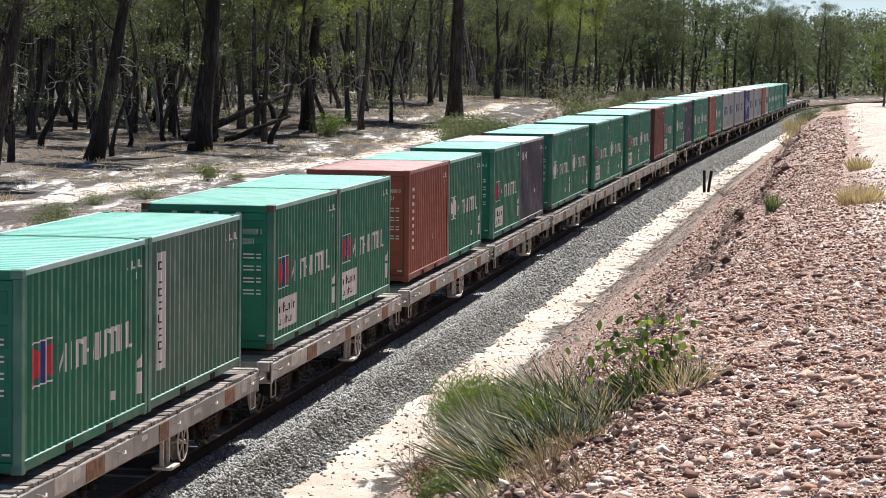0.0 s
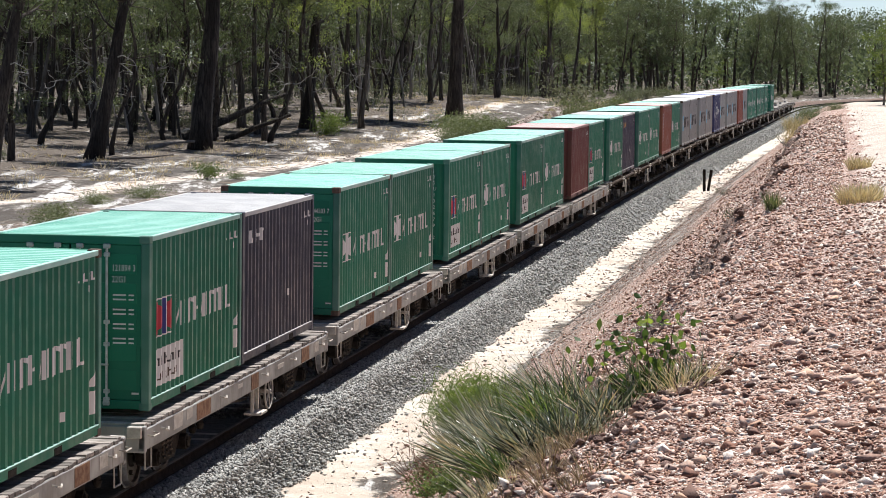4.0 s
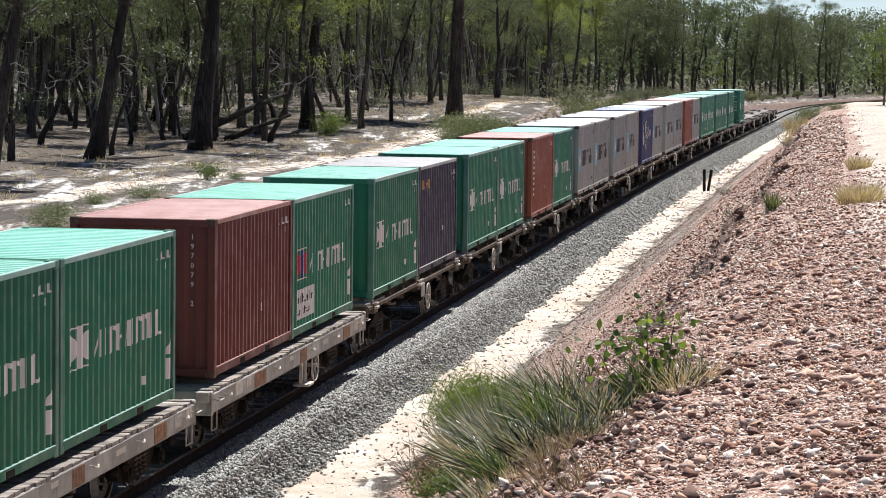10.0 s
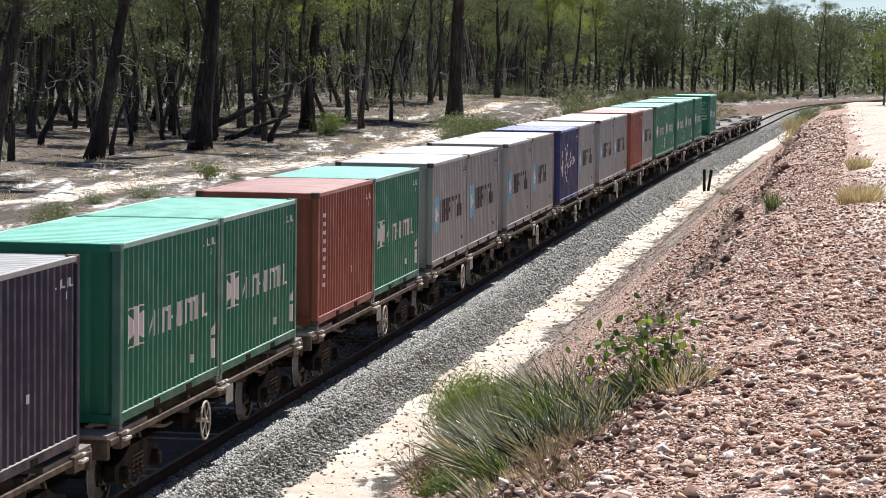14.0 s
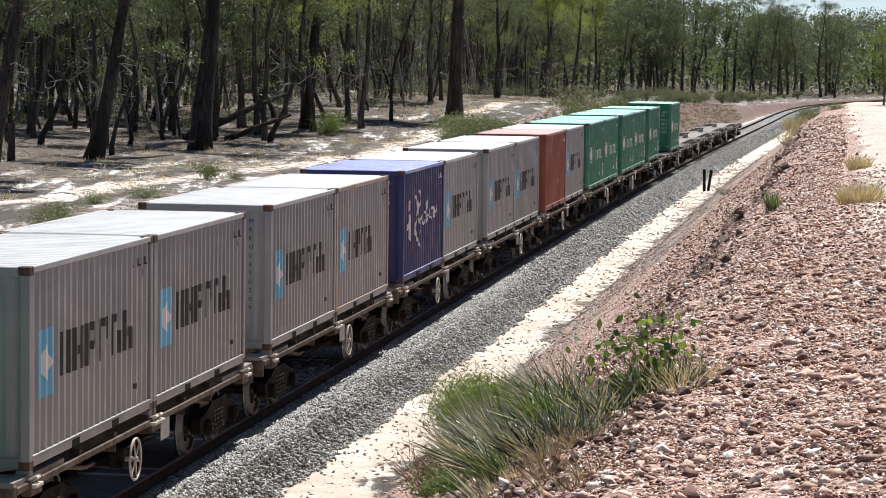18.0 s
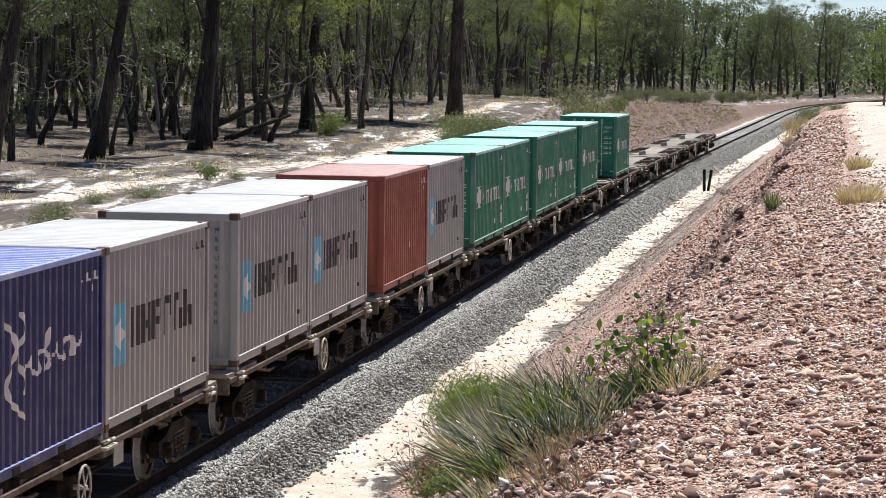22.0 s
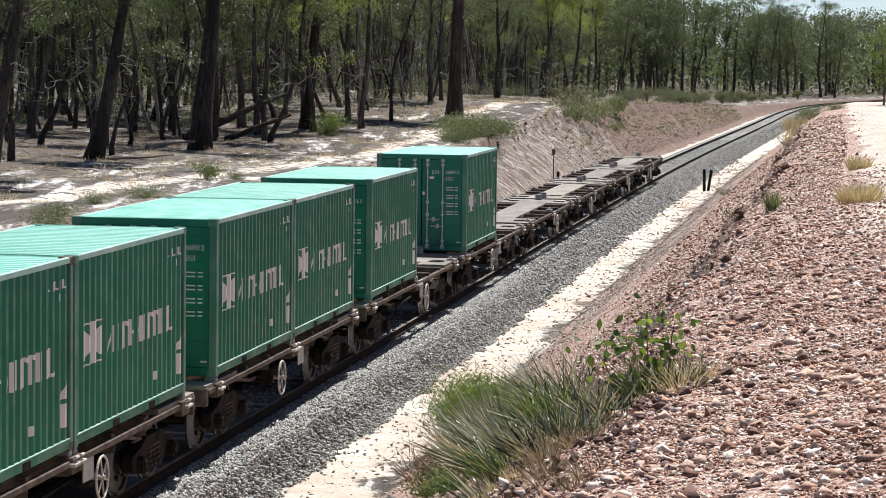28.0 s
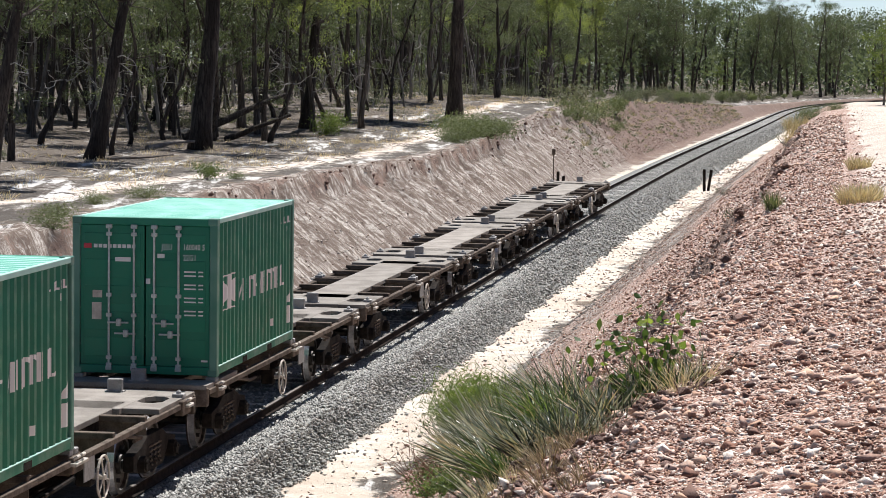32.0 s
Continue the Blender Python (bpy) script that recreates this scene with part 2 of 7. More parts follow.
def paint(name, base, worn, dirt=(0.10, 0.075, 0.055), rough=0.45, wear=0.5, grime=0.35, streak=True, spread=0.12, ridge=None):
    """Weathered paint on steel: fading, streaks that run down, chips of rust."""
    n = Nodes(name)
    where = n.coords()
    tall = n.coords(stretch=(1.0, 1.0, 0.12))
    fade = n.ramp(n.noise(where, 0.7, 3), 0.35, 0.75)
    colour = n.mix(n.maths("MULTIPLY", fade, wear), base, worn)
    if streak:
        runs = n.ramp(n.noise(tall, 9.0, 5, 0.7), 0.52, 0.80)
        colour = n.mix(n.maths("MULTIPLY", runs, grime), colour, dirt)
    # bright ridge lines put into the colour, since even sun hides the folds
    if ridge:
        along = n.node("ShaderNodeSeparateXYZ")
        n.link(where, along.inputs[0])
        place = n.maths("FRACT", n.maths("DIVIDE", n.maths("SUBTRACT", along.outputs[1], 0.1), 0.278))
        bright_crest = n.maths("MULTIPLY", n.ramp(place, 0.30, 0.36, 1.0, 0.0), n.ramp(n.noise(where, 1.6, 4), 0.25, 0.6, 0.35, 0.9))
        colour = n.mix(bright_crest, colour, ridge)
    chips = n.ramp(n.noise(where, 26.0, 5, 0.75), 0.67, 0.72)
    colour = n.mix(n.maths("MULTIPLY", chips, 0.75), colour, (0.12, 0.05, 0.028))
    info = n.node("ShaderNodeObjectInfo")
    colour = n.mix(1.0, colour, n.mix(info.outputs["Random"], (1 - spread,) * 3, (1 + spread,) * 3), "MULTIPLY")
    n.bump(n.noise(where, 6.0, 4), 0.12, 0.01)
    return n.done(colour, n.ramp(n.noise(where, 3.0), 0.3, 0.7, rough - 0.08, rough + 0.2), 0.0, 0.45)


def plain(name, base, other, scale=6.0, rough=0.7, metal=0.0, bump=0.3, fine=40.0, spread=0.15, spec=0.35):
    """Two-toned surface with a fine grain."""
    n = Nodes(name)
    where = n.coords()
    colour = n.mix(n.ramp(n.noise(where, scale, 5), 0.35, 0.65), base, other)
    colour = n.mix(n.maths("MULTIPLY", n.ramp(n.noise(where, fine, 4, 0.7), 0.45, 0.75), 0.5), colour, dim(base, 0.45))
    info = n.node("ShaderNodeObjectInfo")
    colour = n.mix(1.0, colour, n.mix(info.outputs["Random"], (1 - spread,) * 3, (1 + spread,) * 3), "MULTIPLY")
    n.bump(n.noise(where, fine, 5), bump, 0.02)
    return n.done(colour, rough, metal, spec)


def leafy(name, a, b, shine=0.45, through=0.35, skew=1.0):
    """Leaves: varied piece by piece, some light coming through."""
    n = Nodes(name)
    geo = n.node("ShaderNodeNewGeometry")
    info = n.node("ShaderNodeObjectInfo")
    colour = n.mix(n.maths("POWER", geo.outputs["Random Per Island"], skew), a, b)
    colour = n.mix(1.0, colour, n.mix(info.outputs["Random"], (0.75, 0.78, 0.75), (1.25, 1.2, 1.2)), "MULTIPLY")
    n.done(colour, shine, 0.0, 0.35)
    glow = n.node("ShaderNodeBsdfTranslucent")
    n.link(n.mix(1.0, colour, (1.3, 1.35, 0.8), "MULTIPLY"), glow.inputs["Color"])
    both = n.node("ShaderNodeMixShader")
    both.inputs[0].default_value = through
    n.link(n.b.outputs[0], both.inputs[1])
    n.link(glow.outputs[0], both.inputs[2])
    n.link(both.outputs[0], n.out.inputs["Surface"])
    return n.m


def stones(name, tones, rough=0.8, bump=0.4):
    """Loose stones, each its own tone."""
    n = Nodes(name)
    geo = n.node("ShaderNodeNewGeometry")
    r = n.node("ShaderNodeValToRGB")
    r.color_ramp.interpolation = "LINEAR"
    while len(r.color_ramp.elements) < len(tones):
        r.color_ramp.elements.new(0.5)
    for i, c in enumerate(tones):
        r.color_ramp.elements[i].position = i / (len(tones) - 1)
        r.color_ramp.elements[i].color = (*c, 1)
    n.link(geo.outputs["Random Per Island"], r.inputs[0])
    where = n.coords()
    colour = n.mix(n.maths("MULTIPLY", n.ramp(n.noise(where, 30.0, 4), 0.4, 0.7), 0.4), r.outputs[0], (0.10, 0.07, 0.06))
    n.bump(n.noise(where, 60.0, 4), bump, 0.01)
    return n.done(colour, rough, 0.0, 0.35)


def bark(name, dark, light, furrow=0.09, pale=None):
    """Furrowed bark: ridges that run up the trunk, scorched and bleached patches."""
    n = Nodes(name)
    up = n.coords(stretch=(1.0, 1.0, furrow))
    where = n.coords()
    geo = n.node("ShaderNodeNewGeometry")
    ridges, patch = n.noise(up, 16.0, 5, 0.7), n.noise(n.coords(stretch=(1.0, 1.0, 0.3)), 1.4, 5, 0.65)
    colour = n.mix(n.ramp(ridges, 0.36, 0.62), dark, light)
    colour = n.mix(n.maths("MULTIPLY", n.ramp(patch, 0.40, 0.60), 0.7), colour, dim(dark, 0.7))
    if pale:
        colour = n.mix(n.ramp(n.maths("ADD", n.maths("MULTIPLY", geo.outputs["Random Per Island"], 0.6), n.maths("MULTIPLY", patch, 0.6)), 0.52, 0.72), colour, pale)
    info = n.node("ShaderNodeObjectInfo")
    colour = n.mix(1.0, colour, n.mix(info.outputs["Random"], (0.7, 0.7, 0.7), (1.35, 1.3, 1.25)), "MULTIPLY")
    n.bump(n.maths("ADD", ridges, n.maths("MULTIPLY", n.noise(where, 30.0, 4), 0.4)), 1.0, 0.06)
    return n.done(colour, 0.95, 0.0, 0.2)


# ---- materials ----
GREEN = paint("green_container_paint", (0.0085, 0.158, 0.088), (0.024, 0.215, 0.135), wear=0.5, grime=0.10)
# each roof paint is a paler tone than its walls
GREEN_ROOF = paint("pale_green_roof_paint", (0.05, 0.31, 0.225), (0.15, 0.44, 0.35), dirt=(0.20, 0.22, 0.19), rough=0.5, streak=False, wear=0.8, ridge=(0.30, 0.60, 0.52))
DULL_GREEN = paint("faded_dull_green_paint", (0.060, 0.150, 0.110), (0.12, 0.21, 0.165), wear=0.9, grime=0.25)
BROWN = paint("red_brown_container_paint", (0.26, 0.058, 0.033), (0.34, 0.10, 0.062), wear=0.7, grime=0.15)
BROWN_ROOF = paint("pale_red_roof_paint", (0.30, 0.13, 0.115), (0.42, 0.24, 0.22), dirt=(0.25, 0.18, 0.15), streak=False, wear=0.9, ridge=(0.48, 0.30, 0.28))
MAROON = paint("dark_maroon_container_paint", (0.13, 0.026, 0.022), (0.17, 0.045, 0.036), wear=0.6, grime=0.15)
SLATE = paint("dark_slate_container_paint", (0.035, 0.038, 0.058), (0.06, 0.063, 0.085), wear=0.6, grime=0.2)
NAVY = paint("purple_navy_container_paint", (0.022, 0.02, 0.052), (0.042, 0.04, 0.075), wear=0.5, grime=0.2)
PALE_ROOF = paint("pale_grey_roof_paint", (0.27, 0.27, 0.28), (0.39, 0.39, 0.40), dirt=(0.3, 0.25, 0.2), streak=False, wear=0.9, ridge=(0.47, 0.46, 0.45))
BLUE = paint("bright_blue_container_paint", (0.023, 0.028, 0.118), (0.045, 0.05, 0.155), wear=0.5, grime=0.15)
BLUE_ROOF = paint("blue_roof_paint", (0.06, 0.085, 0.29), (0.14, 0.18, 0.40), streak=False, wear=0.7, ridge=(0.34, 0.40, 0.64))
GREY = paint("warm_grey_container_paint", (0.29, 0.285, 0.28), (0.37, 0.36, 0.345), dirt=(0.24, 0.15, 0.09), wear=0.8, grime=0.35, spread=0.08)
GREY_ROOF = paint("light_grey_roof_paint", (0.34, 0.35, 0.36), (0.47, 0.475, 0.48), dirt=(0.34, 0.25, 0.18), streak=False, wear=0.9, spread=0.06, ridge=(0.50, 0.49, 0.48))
# edge paints carry the rails' sun highlight in their colour
GREEN_EDGE = paint("green_rail_highlight_paint", (0.26, 0.46, 0.39), (0.48, 0.60, 0.54), streak=False, wear=0.9)
GREEN_POST = paint("worn_green_post_paint", (0.045, 0.165, 0.115), (0.15, 0.27, 0.22), wear=0.9, grime=0.3)
RED_EDGE = paint("red_rail_highlight_paint", (0.34, 0.15, 0.12), (0.46, 0.28, 0.25), streak=False, wear=0.9)
PALE_EDGE = paint("grey_rail_highlight_paint", (0.42, 0.41, 0.40), (0.56, 0.55, 0.53), dirt=(0.30, 0.18, 0.10), wear=0.8, grime=0.4)
RUST_EDGE = paint("rust_streaked_rail_paint", (0.40, 0.33, 0.27), (0.30, 0.17, 0.09), dirt=(0.22, 0.10, 0.05), wear=0.9, grime=0.7)
BLUE_EDGE = paint("blue_rail_highlight_paint", (0.20, 0.24, 0.50), (0.42, 0.45, 0.60), streak=False, wear=0.9)
RUST_CASTING = plain("dark_rusty_casting", (0.075, 0.045, 0.033), (0.15, 0.095, 0.07), 9.0, 0.85)
RUSTY = plain("rusty_steel", (0.16, 0.07, 0.035), (0.28, 0.15, 0.08), 9.0, 0.85)
DARK_STEEL = plain("grimy_dark_steel", (0.013, 0.011, 0.010), (0.036, 0.029, 0.024), 5.0, 0.95, 0.0, 0.4, 40.0, 0.2, 0.08)
BROWN_STEEL = plain("brown_dusty_steel", (0.078, 0.058, 0.045), (0.15, 0.118, 0.094), 4.0, 0.9, 0.0, 0.3, 40.0, 0.15, 0.15)
SILL_STEEL = paint("weathered_grey_sill_paint", (0.20, 0.185, 0.172), (0.42, 0.40, 0.375), dirt=(0.085, 0.055, 0.04), wear=1.0, grime=0.95)
DECK_DUST = plain("dusty_tan_deck_plate", (0.19, 0.165, 0.142), (0.28, 0.25, 0.22), 1.6, 0.85, 0.0, 0.25)
DECK_BOARDS = plain("weathered_deck_boards", (0.14, 0.115, 0.10), (0.33, 0.29, 0.26), 2.2, 0.9, 0.0, 0.5, 30.0, 0.5)
WHEEL_STEEL = plain("worn_wheel_steel", (0.034, 0.029, 0.026), (0.07, 0.06, 0.05), 8.0, 0.55, 0.4)
TREAD = plain("polished_wheel_tread", (0.52, 0.52, 0.54), (0.66, 0.66, 0.67), 12.0, 0.25, 0.45, 0.05)
PALE_STEEL = plain("pale_dusty_handwheel_steel", (0.42, 0.37, 0.32), (0.56, 0.51, 0.45), 10.0, 0.7)
BLOCK_STEEL = plain("grey_stop_block_steel", (0.26, 0.25, 0.24), (0.36, 0.35, 0.34), 7.0, 0.7)
ROD_STEEL = plain("dull_galvanised_rod", (0.42, 0.46, 0.44), (0.55, 0.58, 0.56), 14.0, 0.5, 0.3)
WHITE_MARK = paint("white_marking_film", (0.72, 0.70, 0.68), (0.62, 0.60, 0.58), wear=0.8, grime=0.2, spread=0.04)
RED_MARK = paint("red_marking_film", (0.48, 0.03, 0.05), (0.40, 0.05, 0.07), wear=0.6, grime=0.15)
BLUE_MARK = paint("dark_blue_marking_film", (0.02, 0.03, 0.20), (0.04, 0.05, 0.24), wear=0.6, grime=0.15)
SKY_MARK = paint("light_blue_marking_film", (0.16, 0.45, 0.62), (0.25, 0.50, 0.63), wear=0.7, grime=0.2)
BLACK_MARK = paint("black_marking_film", (0.022, 0.020, 0.022), (0.06, 0.055, 0.055), wear=0.7, grime=0.1)
GOLD_MARK = paint("orange_gold_marking_film", (0.50, 0.23, 0.03), (0.42, 0.22, 0.06), wear=0.6, grime=0.15)
RAIL_RUST = plain("brown_rail_web", (0.022, 0.017, 0.014), (0.042, 0.031, 0.025), 6.0, 0.95, 0.0, 0.3, 40.0, 0.15, 0.08)
RAIL_TOP = plain("worn_rail_head", (0.17, 0.15, 0.135), (0.26, 0.235, 0.21), 9.0, 0.45, 0.5, 0.05)
SLEEPER = plain("dusty_grey_sleeper", (0.13, 0.123, 0.113), (0.22, 0.21, 0.197), 3.5, 0.9, 0.0, 0.4)
PALE_SLEEPER = plain("pale_dusty_sleeper", (0.43, 0.405, 0.375), (0.56, 0.53, 0.495), 3.5, 0.9, 0.0, 0.4)
BALLAST_BED = plain("crushed_rock_bed", (0.11, 0.11, 0.105), (0.20, 0.198, 0.19), 14.0, 0.9, 0.0, 1.0, 30.0)
BALLAST_STONE = stones("crushed_blue_grey_rock", [(0.14, 0.142, 0.135), (0.25, 0.253, 0.24), (0.335, 0.338, 0.32), (0.38, 0.362, 0.33), (0.52, 0.518, 0.49)], 0.75)
BANK_STONE = stones("pink_laterite_gravel", [(0.075, 0.040, 0.032), (0.27, 0.125, 0.085), (0.43, 0.24, 0.165), (0.55, 0.34, 0.23), (0.62, 0.45, 0.37), (0.88, 0.80, 0.71), (0.56, 0.41, 0.34), (0.33, 0.18, 0.13), (0.12, 0.065, 0.05)], 0.85)
DARK_ROCK = plain("dark_ironstone", (0.22, 0.12, 0.095), (0.38, 0.24, 0.19), 9.0, 0.85, 0.0, 0.8)
DARK_CLOD = plain("dark_red_earth_clod", (0.11, 0.064, 0.052), (0.25, 0.15, 0.115), 9.0, 0.95, 0.0, 0.8)
SAND_CHIP = stones("stray_chips", [(0.10, 0.09, 0.085), (0.24, 0.22, 0.205), (0.40, 0.24, 0.18), (0.50, 0.38, 0.31), (0.62, 0.54, 0.46)], 0.85)
RED_RUBBLE = stones("red_earth_rubble", [(0.11, 0.068, 0.054), (0.22, 0.14, 0.11), (0.33, 0.23, 0.19), (0.46, 0.37, 0.32)], 0.95)
PALE_CHIP = stones("pale_bank_chips", [(0.38, 0.27, 0.21), (0.52, 0.43, 0.36), (0.66, 0.58, 0.52), (0.30, 0.20, 0.15)], 0.9)
BARK_DARK = bark("dark_furrowed_bark", (0.028, 0.023, 0.020), (0.105, 0.087, 0.075))
BARK_GREY = bark("grey_brown_bark", (0.050, 0.042, 0.036), (0.15, 0.128, 0.11), 0.07)
POLE_BARK = bark("mixed_pole_bark", (0.040, 0.034, 0.030), (0.11, 0.095, 0.083), 0.06, (0.27, 0.25, 0.23))
DEAD_WOOD = plain("bleached_dead_wood", (0.22, 0.20, 0.18), (0.36, 0.335, 0.31), 5.0, 0.9, 0.0, 0.6)
LITTER_WOOD = plain("fallen_sticks", (0.14, 0.11, 0.09), (0.26, 0.22, 0.19), 5.0, 0.9, 0.0, 0.6)
GUM_LEAF = leafy("olive_gum_leaves", (0.050, 0.068, 0.032), (0.145, 0.168, 0.085), 0.5, 0.26)
LIME_LEAF = leafy("sunlit_yellow_green_gum_leaves", (0.105, 0.135, 0.040), (0.30, 0.34, 0.12), 0.5, 0.5)
UNDER_LEAF = leafy("grey_olive_scrub_leaves", (0.075, 0.080, 0.055), (0.20, 0.198, 0.145), 0.6, 0.3)
BRIGHT_LEAF = leafy("fresh_green_leaves", (0.07, 0.105, 0.025), (0.17, 0.21, 0.06), 0.55, 0.34)
# distance haze mixed into the leaf colour: paler, bluer than the near leaves
HAZY_LEAF = leafy("hazy_gum_leaves", (0.070, 0.092, 0.064), (0.150, 0.175, 0.115), 0.7, 0.32)
SEEDLING_LEAF = leafy("broad_seedling_leaves", (0.055, 0.095, 0.025), (0.25, 0.31, 0.07), 0.4, 0.4, 1.8)
GREY_LEAF = leafy("grey_green_leaves", (0.07, 0.085, 0.055), (0.14, 0.155, 0.105), 0.55)
BROOM_LEAF = leafy("broom_needles", (0.040, 0.075, 0.016), (0.19, 0.25, 0.08), 0.5, 0.25, 1.6)
BROOM_FRESH = leafy("fresh_broom_needles", (0.062, 0.102, 0.02), (0.16, 0.21, 0.055), 0.5, 0.32)
OLIVE_BROOM = leafy("olive_bank_leaves", (0.085, 0.105, 0.05), (0.17, 0.19, 0.10), 0.6, 0.3)
BROOM_GREY = leafy("grey_broom_needles", (0.045, 0.062, 0.030), (0.58, 0.58, 0.50), 0.35, 0.15, 2.6)
DEAD_GRASS = leafy("dead_brown_grass", (0.12, 0.075, 0.045), (0.52, 0.40, 0.26), 0.65, 0.12, 1.5)
STRAW = leafy("dry_straw", (0.46, 0.36, 0.22), (0.74, 0.62, 0.44), 0.65, 0.15)
RED_TWIG = plain("thin_red_twigs", (0.16, 0.075, 0.05), (0.26, 0.15, 0.10), 9.0, 0.85)


def ground_material():
    """Sand, red gravel bank, pale bank, litter and road, told apart by the land's own zones."""
    n = Nodes("ground_earth")
    where = n.coords()
    zone = n.node("ShaderNodeAttribute")
    zone.attribute_name = "zone"
    split = n.node("ShaderNodeSeparateColor")
    n.link(zone.outputs["Color"], split.inputs[0])
    more = n.node("ShaderNodeAttribute")
    more.attribute_name = "zone_two"
    split2 = n.node("ShaderNodeSeparateColor")
    n.link(more.outputs["Color"], split2.inputs[0])
    big, mid, fine, grit = n.noise(where, 0.35, 4), n.noise(where, 2.2, 5), n.noise(where, 11.0, 5, 0.7), n.noise(where, 45.0, 4, 0.7)
    spread = n.maths("MULTIPLY", n.maths("SUBTRACT", n.maths("ADD", fine, mid), 1.0), 0.9)

    def zone_of(sock):
        return n.ramp(n.maths("ADD", sock, spread), 0.38, 0.62)

    sand = n.mix(n.ramp(mid, 0.35, 0.7), (0.54, 0.475, 0.40), (0.72, 0.67, 0.60))
    sand = n.mix(n.maths("MULTIPLY", n.ramp(fine, 0.48, 0.66), 0.6), sand, (0.42, 0.31, 0.235))
    sand = n.mix(n.maths("MULTIPLY", n.ramp(grit, 0.56, 0.68), 0.5), sand, (0.30, 0.20, 0.155))
    sand = n.mix(n.maths("MULTIPLY", n.ramp(big, 0.42, 0.60), 0.6), sand, (0.50, 0.40, 0.32))
    gravel = n.mix(n.ramp(fine, 0.35, 0.65), (0.25, 0.135, 0.10), (0.48, 0.30, 0.235))
    gravel = n.mix(n.ramp(grit, 0.52, 0.66), gravel, (0.66, 0.55, 0.47))
    gravel = n.mix(n.maths("MULTIPLY", n.ramp(mid, 0.50, 0.72), 0.6), gravel, (0.36, 0.20, 0.155))
    cells = n.node("ShaderNodeTexVoronoi", Scale=38.0, Randomness=1.0)
    n.link(where, cells.inputs["Vector"])
    chip = n.node("ShaderNodeSeparateColor")
    n.link(cells.outputs["Color"], chip.inputs[0])
    tone = n.node("ShaderNodeValToRGB")
    shades = [(0.10, 0.055, 0.042), (0.28, 0.15, 0.11), (0.46, 0.285, 0.22), (0.56, 0.42, 0.345), (0.80, 0.74, 0.67)]
    while len(tone.color_ramp.elements) < len(shades):
        tone.color_ramp.elements.new(0.5)
    for i, c in enumerate(shades):
        tone.color_ramp.elements[i].position = i / (len(shades) - 1)
        tone.color_ramp.elements[i].color = (*c, 1)
    n.link(chip.outputs[0], tone.inputs[0])
    gravel = n.mix(0.78, gravel, tone.outputs[0])
    down = n.noise(n.coords(stretch=(0.30, 1.3, 0.30), turn=0.155), 2.6, 6, 0.72)
    bank = n.mix(n.ramp(n.maths("ADD", n.maths("MULTIPLY", down, 0.6), n.maths("MULTIPLY", mid, 0.4)), 0.46, 0.60), (0.15, 0.112, 0.09), (0.56, 0.51, 0.46))
    bank = n.mix(n.maths("MULTIPLY", n.ramp(fine, 0.46, 0.60), 0.75), bank, (0.13, 0.085, 0.065))
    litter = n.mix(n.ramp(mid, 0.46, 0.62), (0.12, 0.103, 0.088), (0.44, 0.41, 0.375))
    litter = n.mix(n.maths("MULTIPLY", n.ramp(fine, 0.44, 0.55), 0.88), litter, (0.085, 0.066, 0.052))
    # streaks of tree shade and sun patches painted over the sandy litter
    dapple_streaks = n.noise(n.coords(stretch=(1.0, 0.16, 1.0)), 1.1, 6, 0.68)
    litter = n.mix(n.maths("MULTIPLY", n.ramp(dapple_streaks, 0.52, 0.45), 0.88), litter, (0.065, 0.054, 0.045))
    litter = n.mix(n.maths("MULTIPLY", n.ramp(dapple_streaks, 0.54, 0.60), 0.75), litter, (0.68, 0.66, 0.635))
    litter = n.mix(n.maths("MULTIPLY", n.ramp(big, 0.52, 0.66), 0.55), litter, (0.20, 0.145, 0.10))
    road = n.mix(n.ramp(mid, 0.35, 0.65), (0.56, 0.46, 0.39), (0.68, 0.59, 0.51))
    road = n.mix(n.maths("MULTIPLY", n.ramp(fine, 0.55, 0.7), 0.4), road, (0.34, 0.22, 0.17))
    # leaf litter under the trees, its colour darkened to carry their shade
    shaded_leafmat = n.mix(n.ramp(fine, 0.35, 0.65), (0.055, 0.042, 0.031), (0.15, 0.12, 0.095))
    shaded_leafmat = n.mix(n.maths("MULTIPLY", n.ramp(mid, 0.58, 0.75), 0.5), shaded_leafmat, (0.46, 0.445, 0.43))
    shaded_leafmat = n.mix(n.maths("MULTIPLY", n.ramp(dapple_streaks, 0.57, 0.64), 0.5), shaded_leafmat, (0.50, 0.47, 0.44))
    red = n.mix(n.ramp(n.maths("ADD", n.maths("MULTIPLY", fine, 0.5), n.maths("MULTIPLY", down, 0.5)), 0.38, 0.60), (0.075, 0.046, 0.036), (0.25, 0.170, 0.135))
    colour = n.mix(zone_of(split2.outputs[2]), litter, shaded_leafmat)
    colour = n.mix(zone_of(split.outputs[0]), colour, sand)
    colour = n.mix(zone_of(split.outputs[1]), colour, gravel)
    colour = n.mix(zone_of(split.outputs[2]), colour, bank)
    colour = n.mix(zone_of(split2.outputs[0]), colour, road)
    colour = n.mix(zone_of(split2.outputs[1]), colour, red)
    height = n.maths("ADD", n.maths("ADD", fine, n.maths("MULTIPLY", grit, 0.5)), n.maths("MULTIPLY", n.maths("MULTIPLY", chip.outputs[1], split.outputs[1]), 0.5))
    n.bump(height, 0.9, 0.045)
    return n.done(colour, 0.92, 0.0, 0.25)


GROUND = ground_material()

# ---- the ground: one sheet to the horizon ----
def steps(*spans):
    out = [np.arange(a, b, d) for a, b, d in spans]
    return np.concatenate(out + [[spans[-1][1]]])


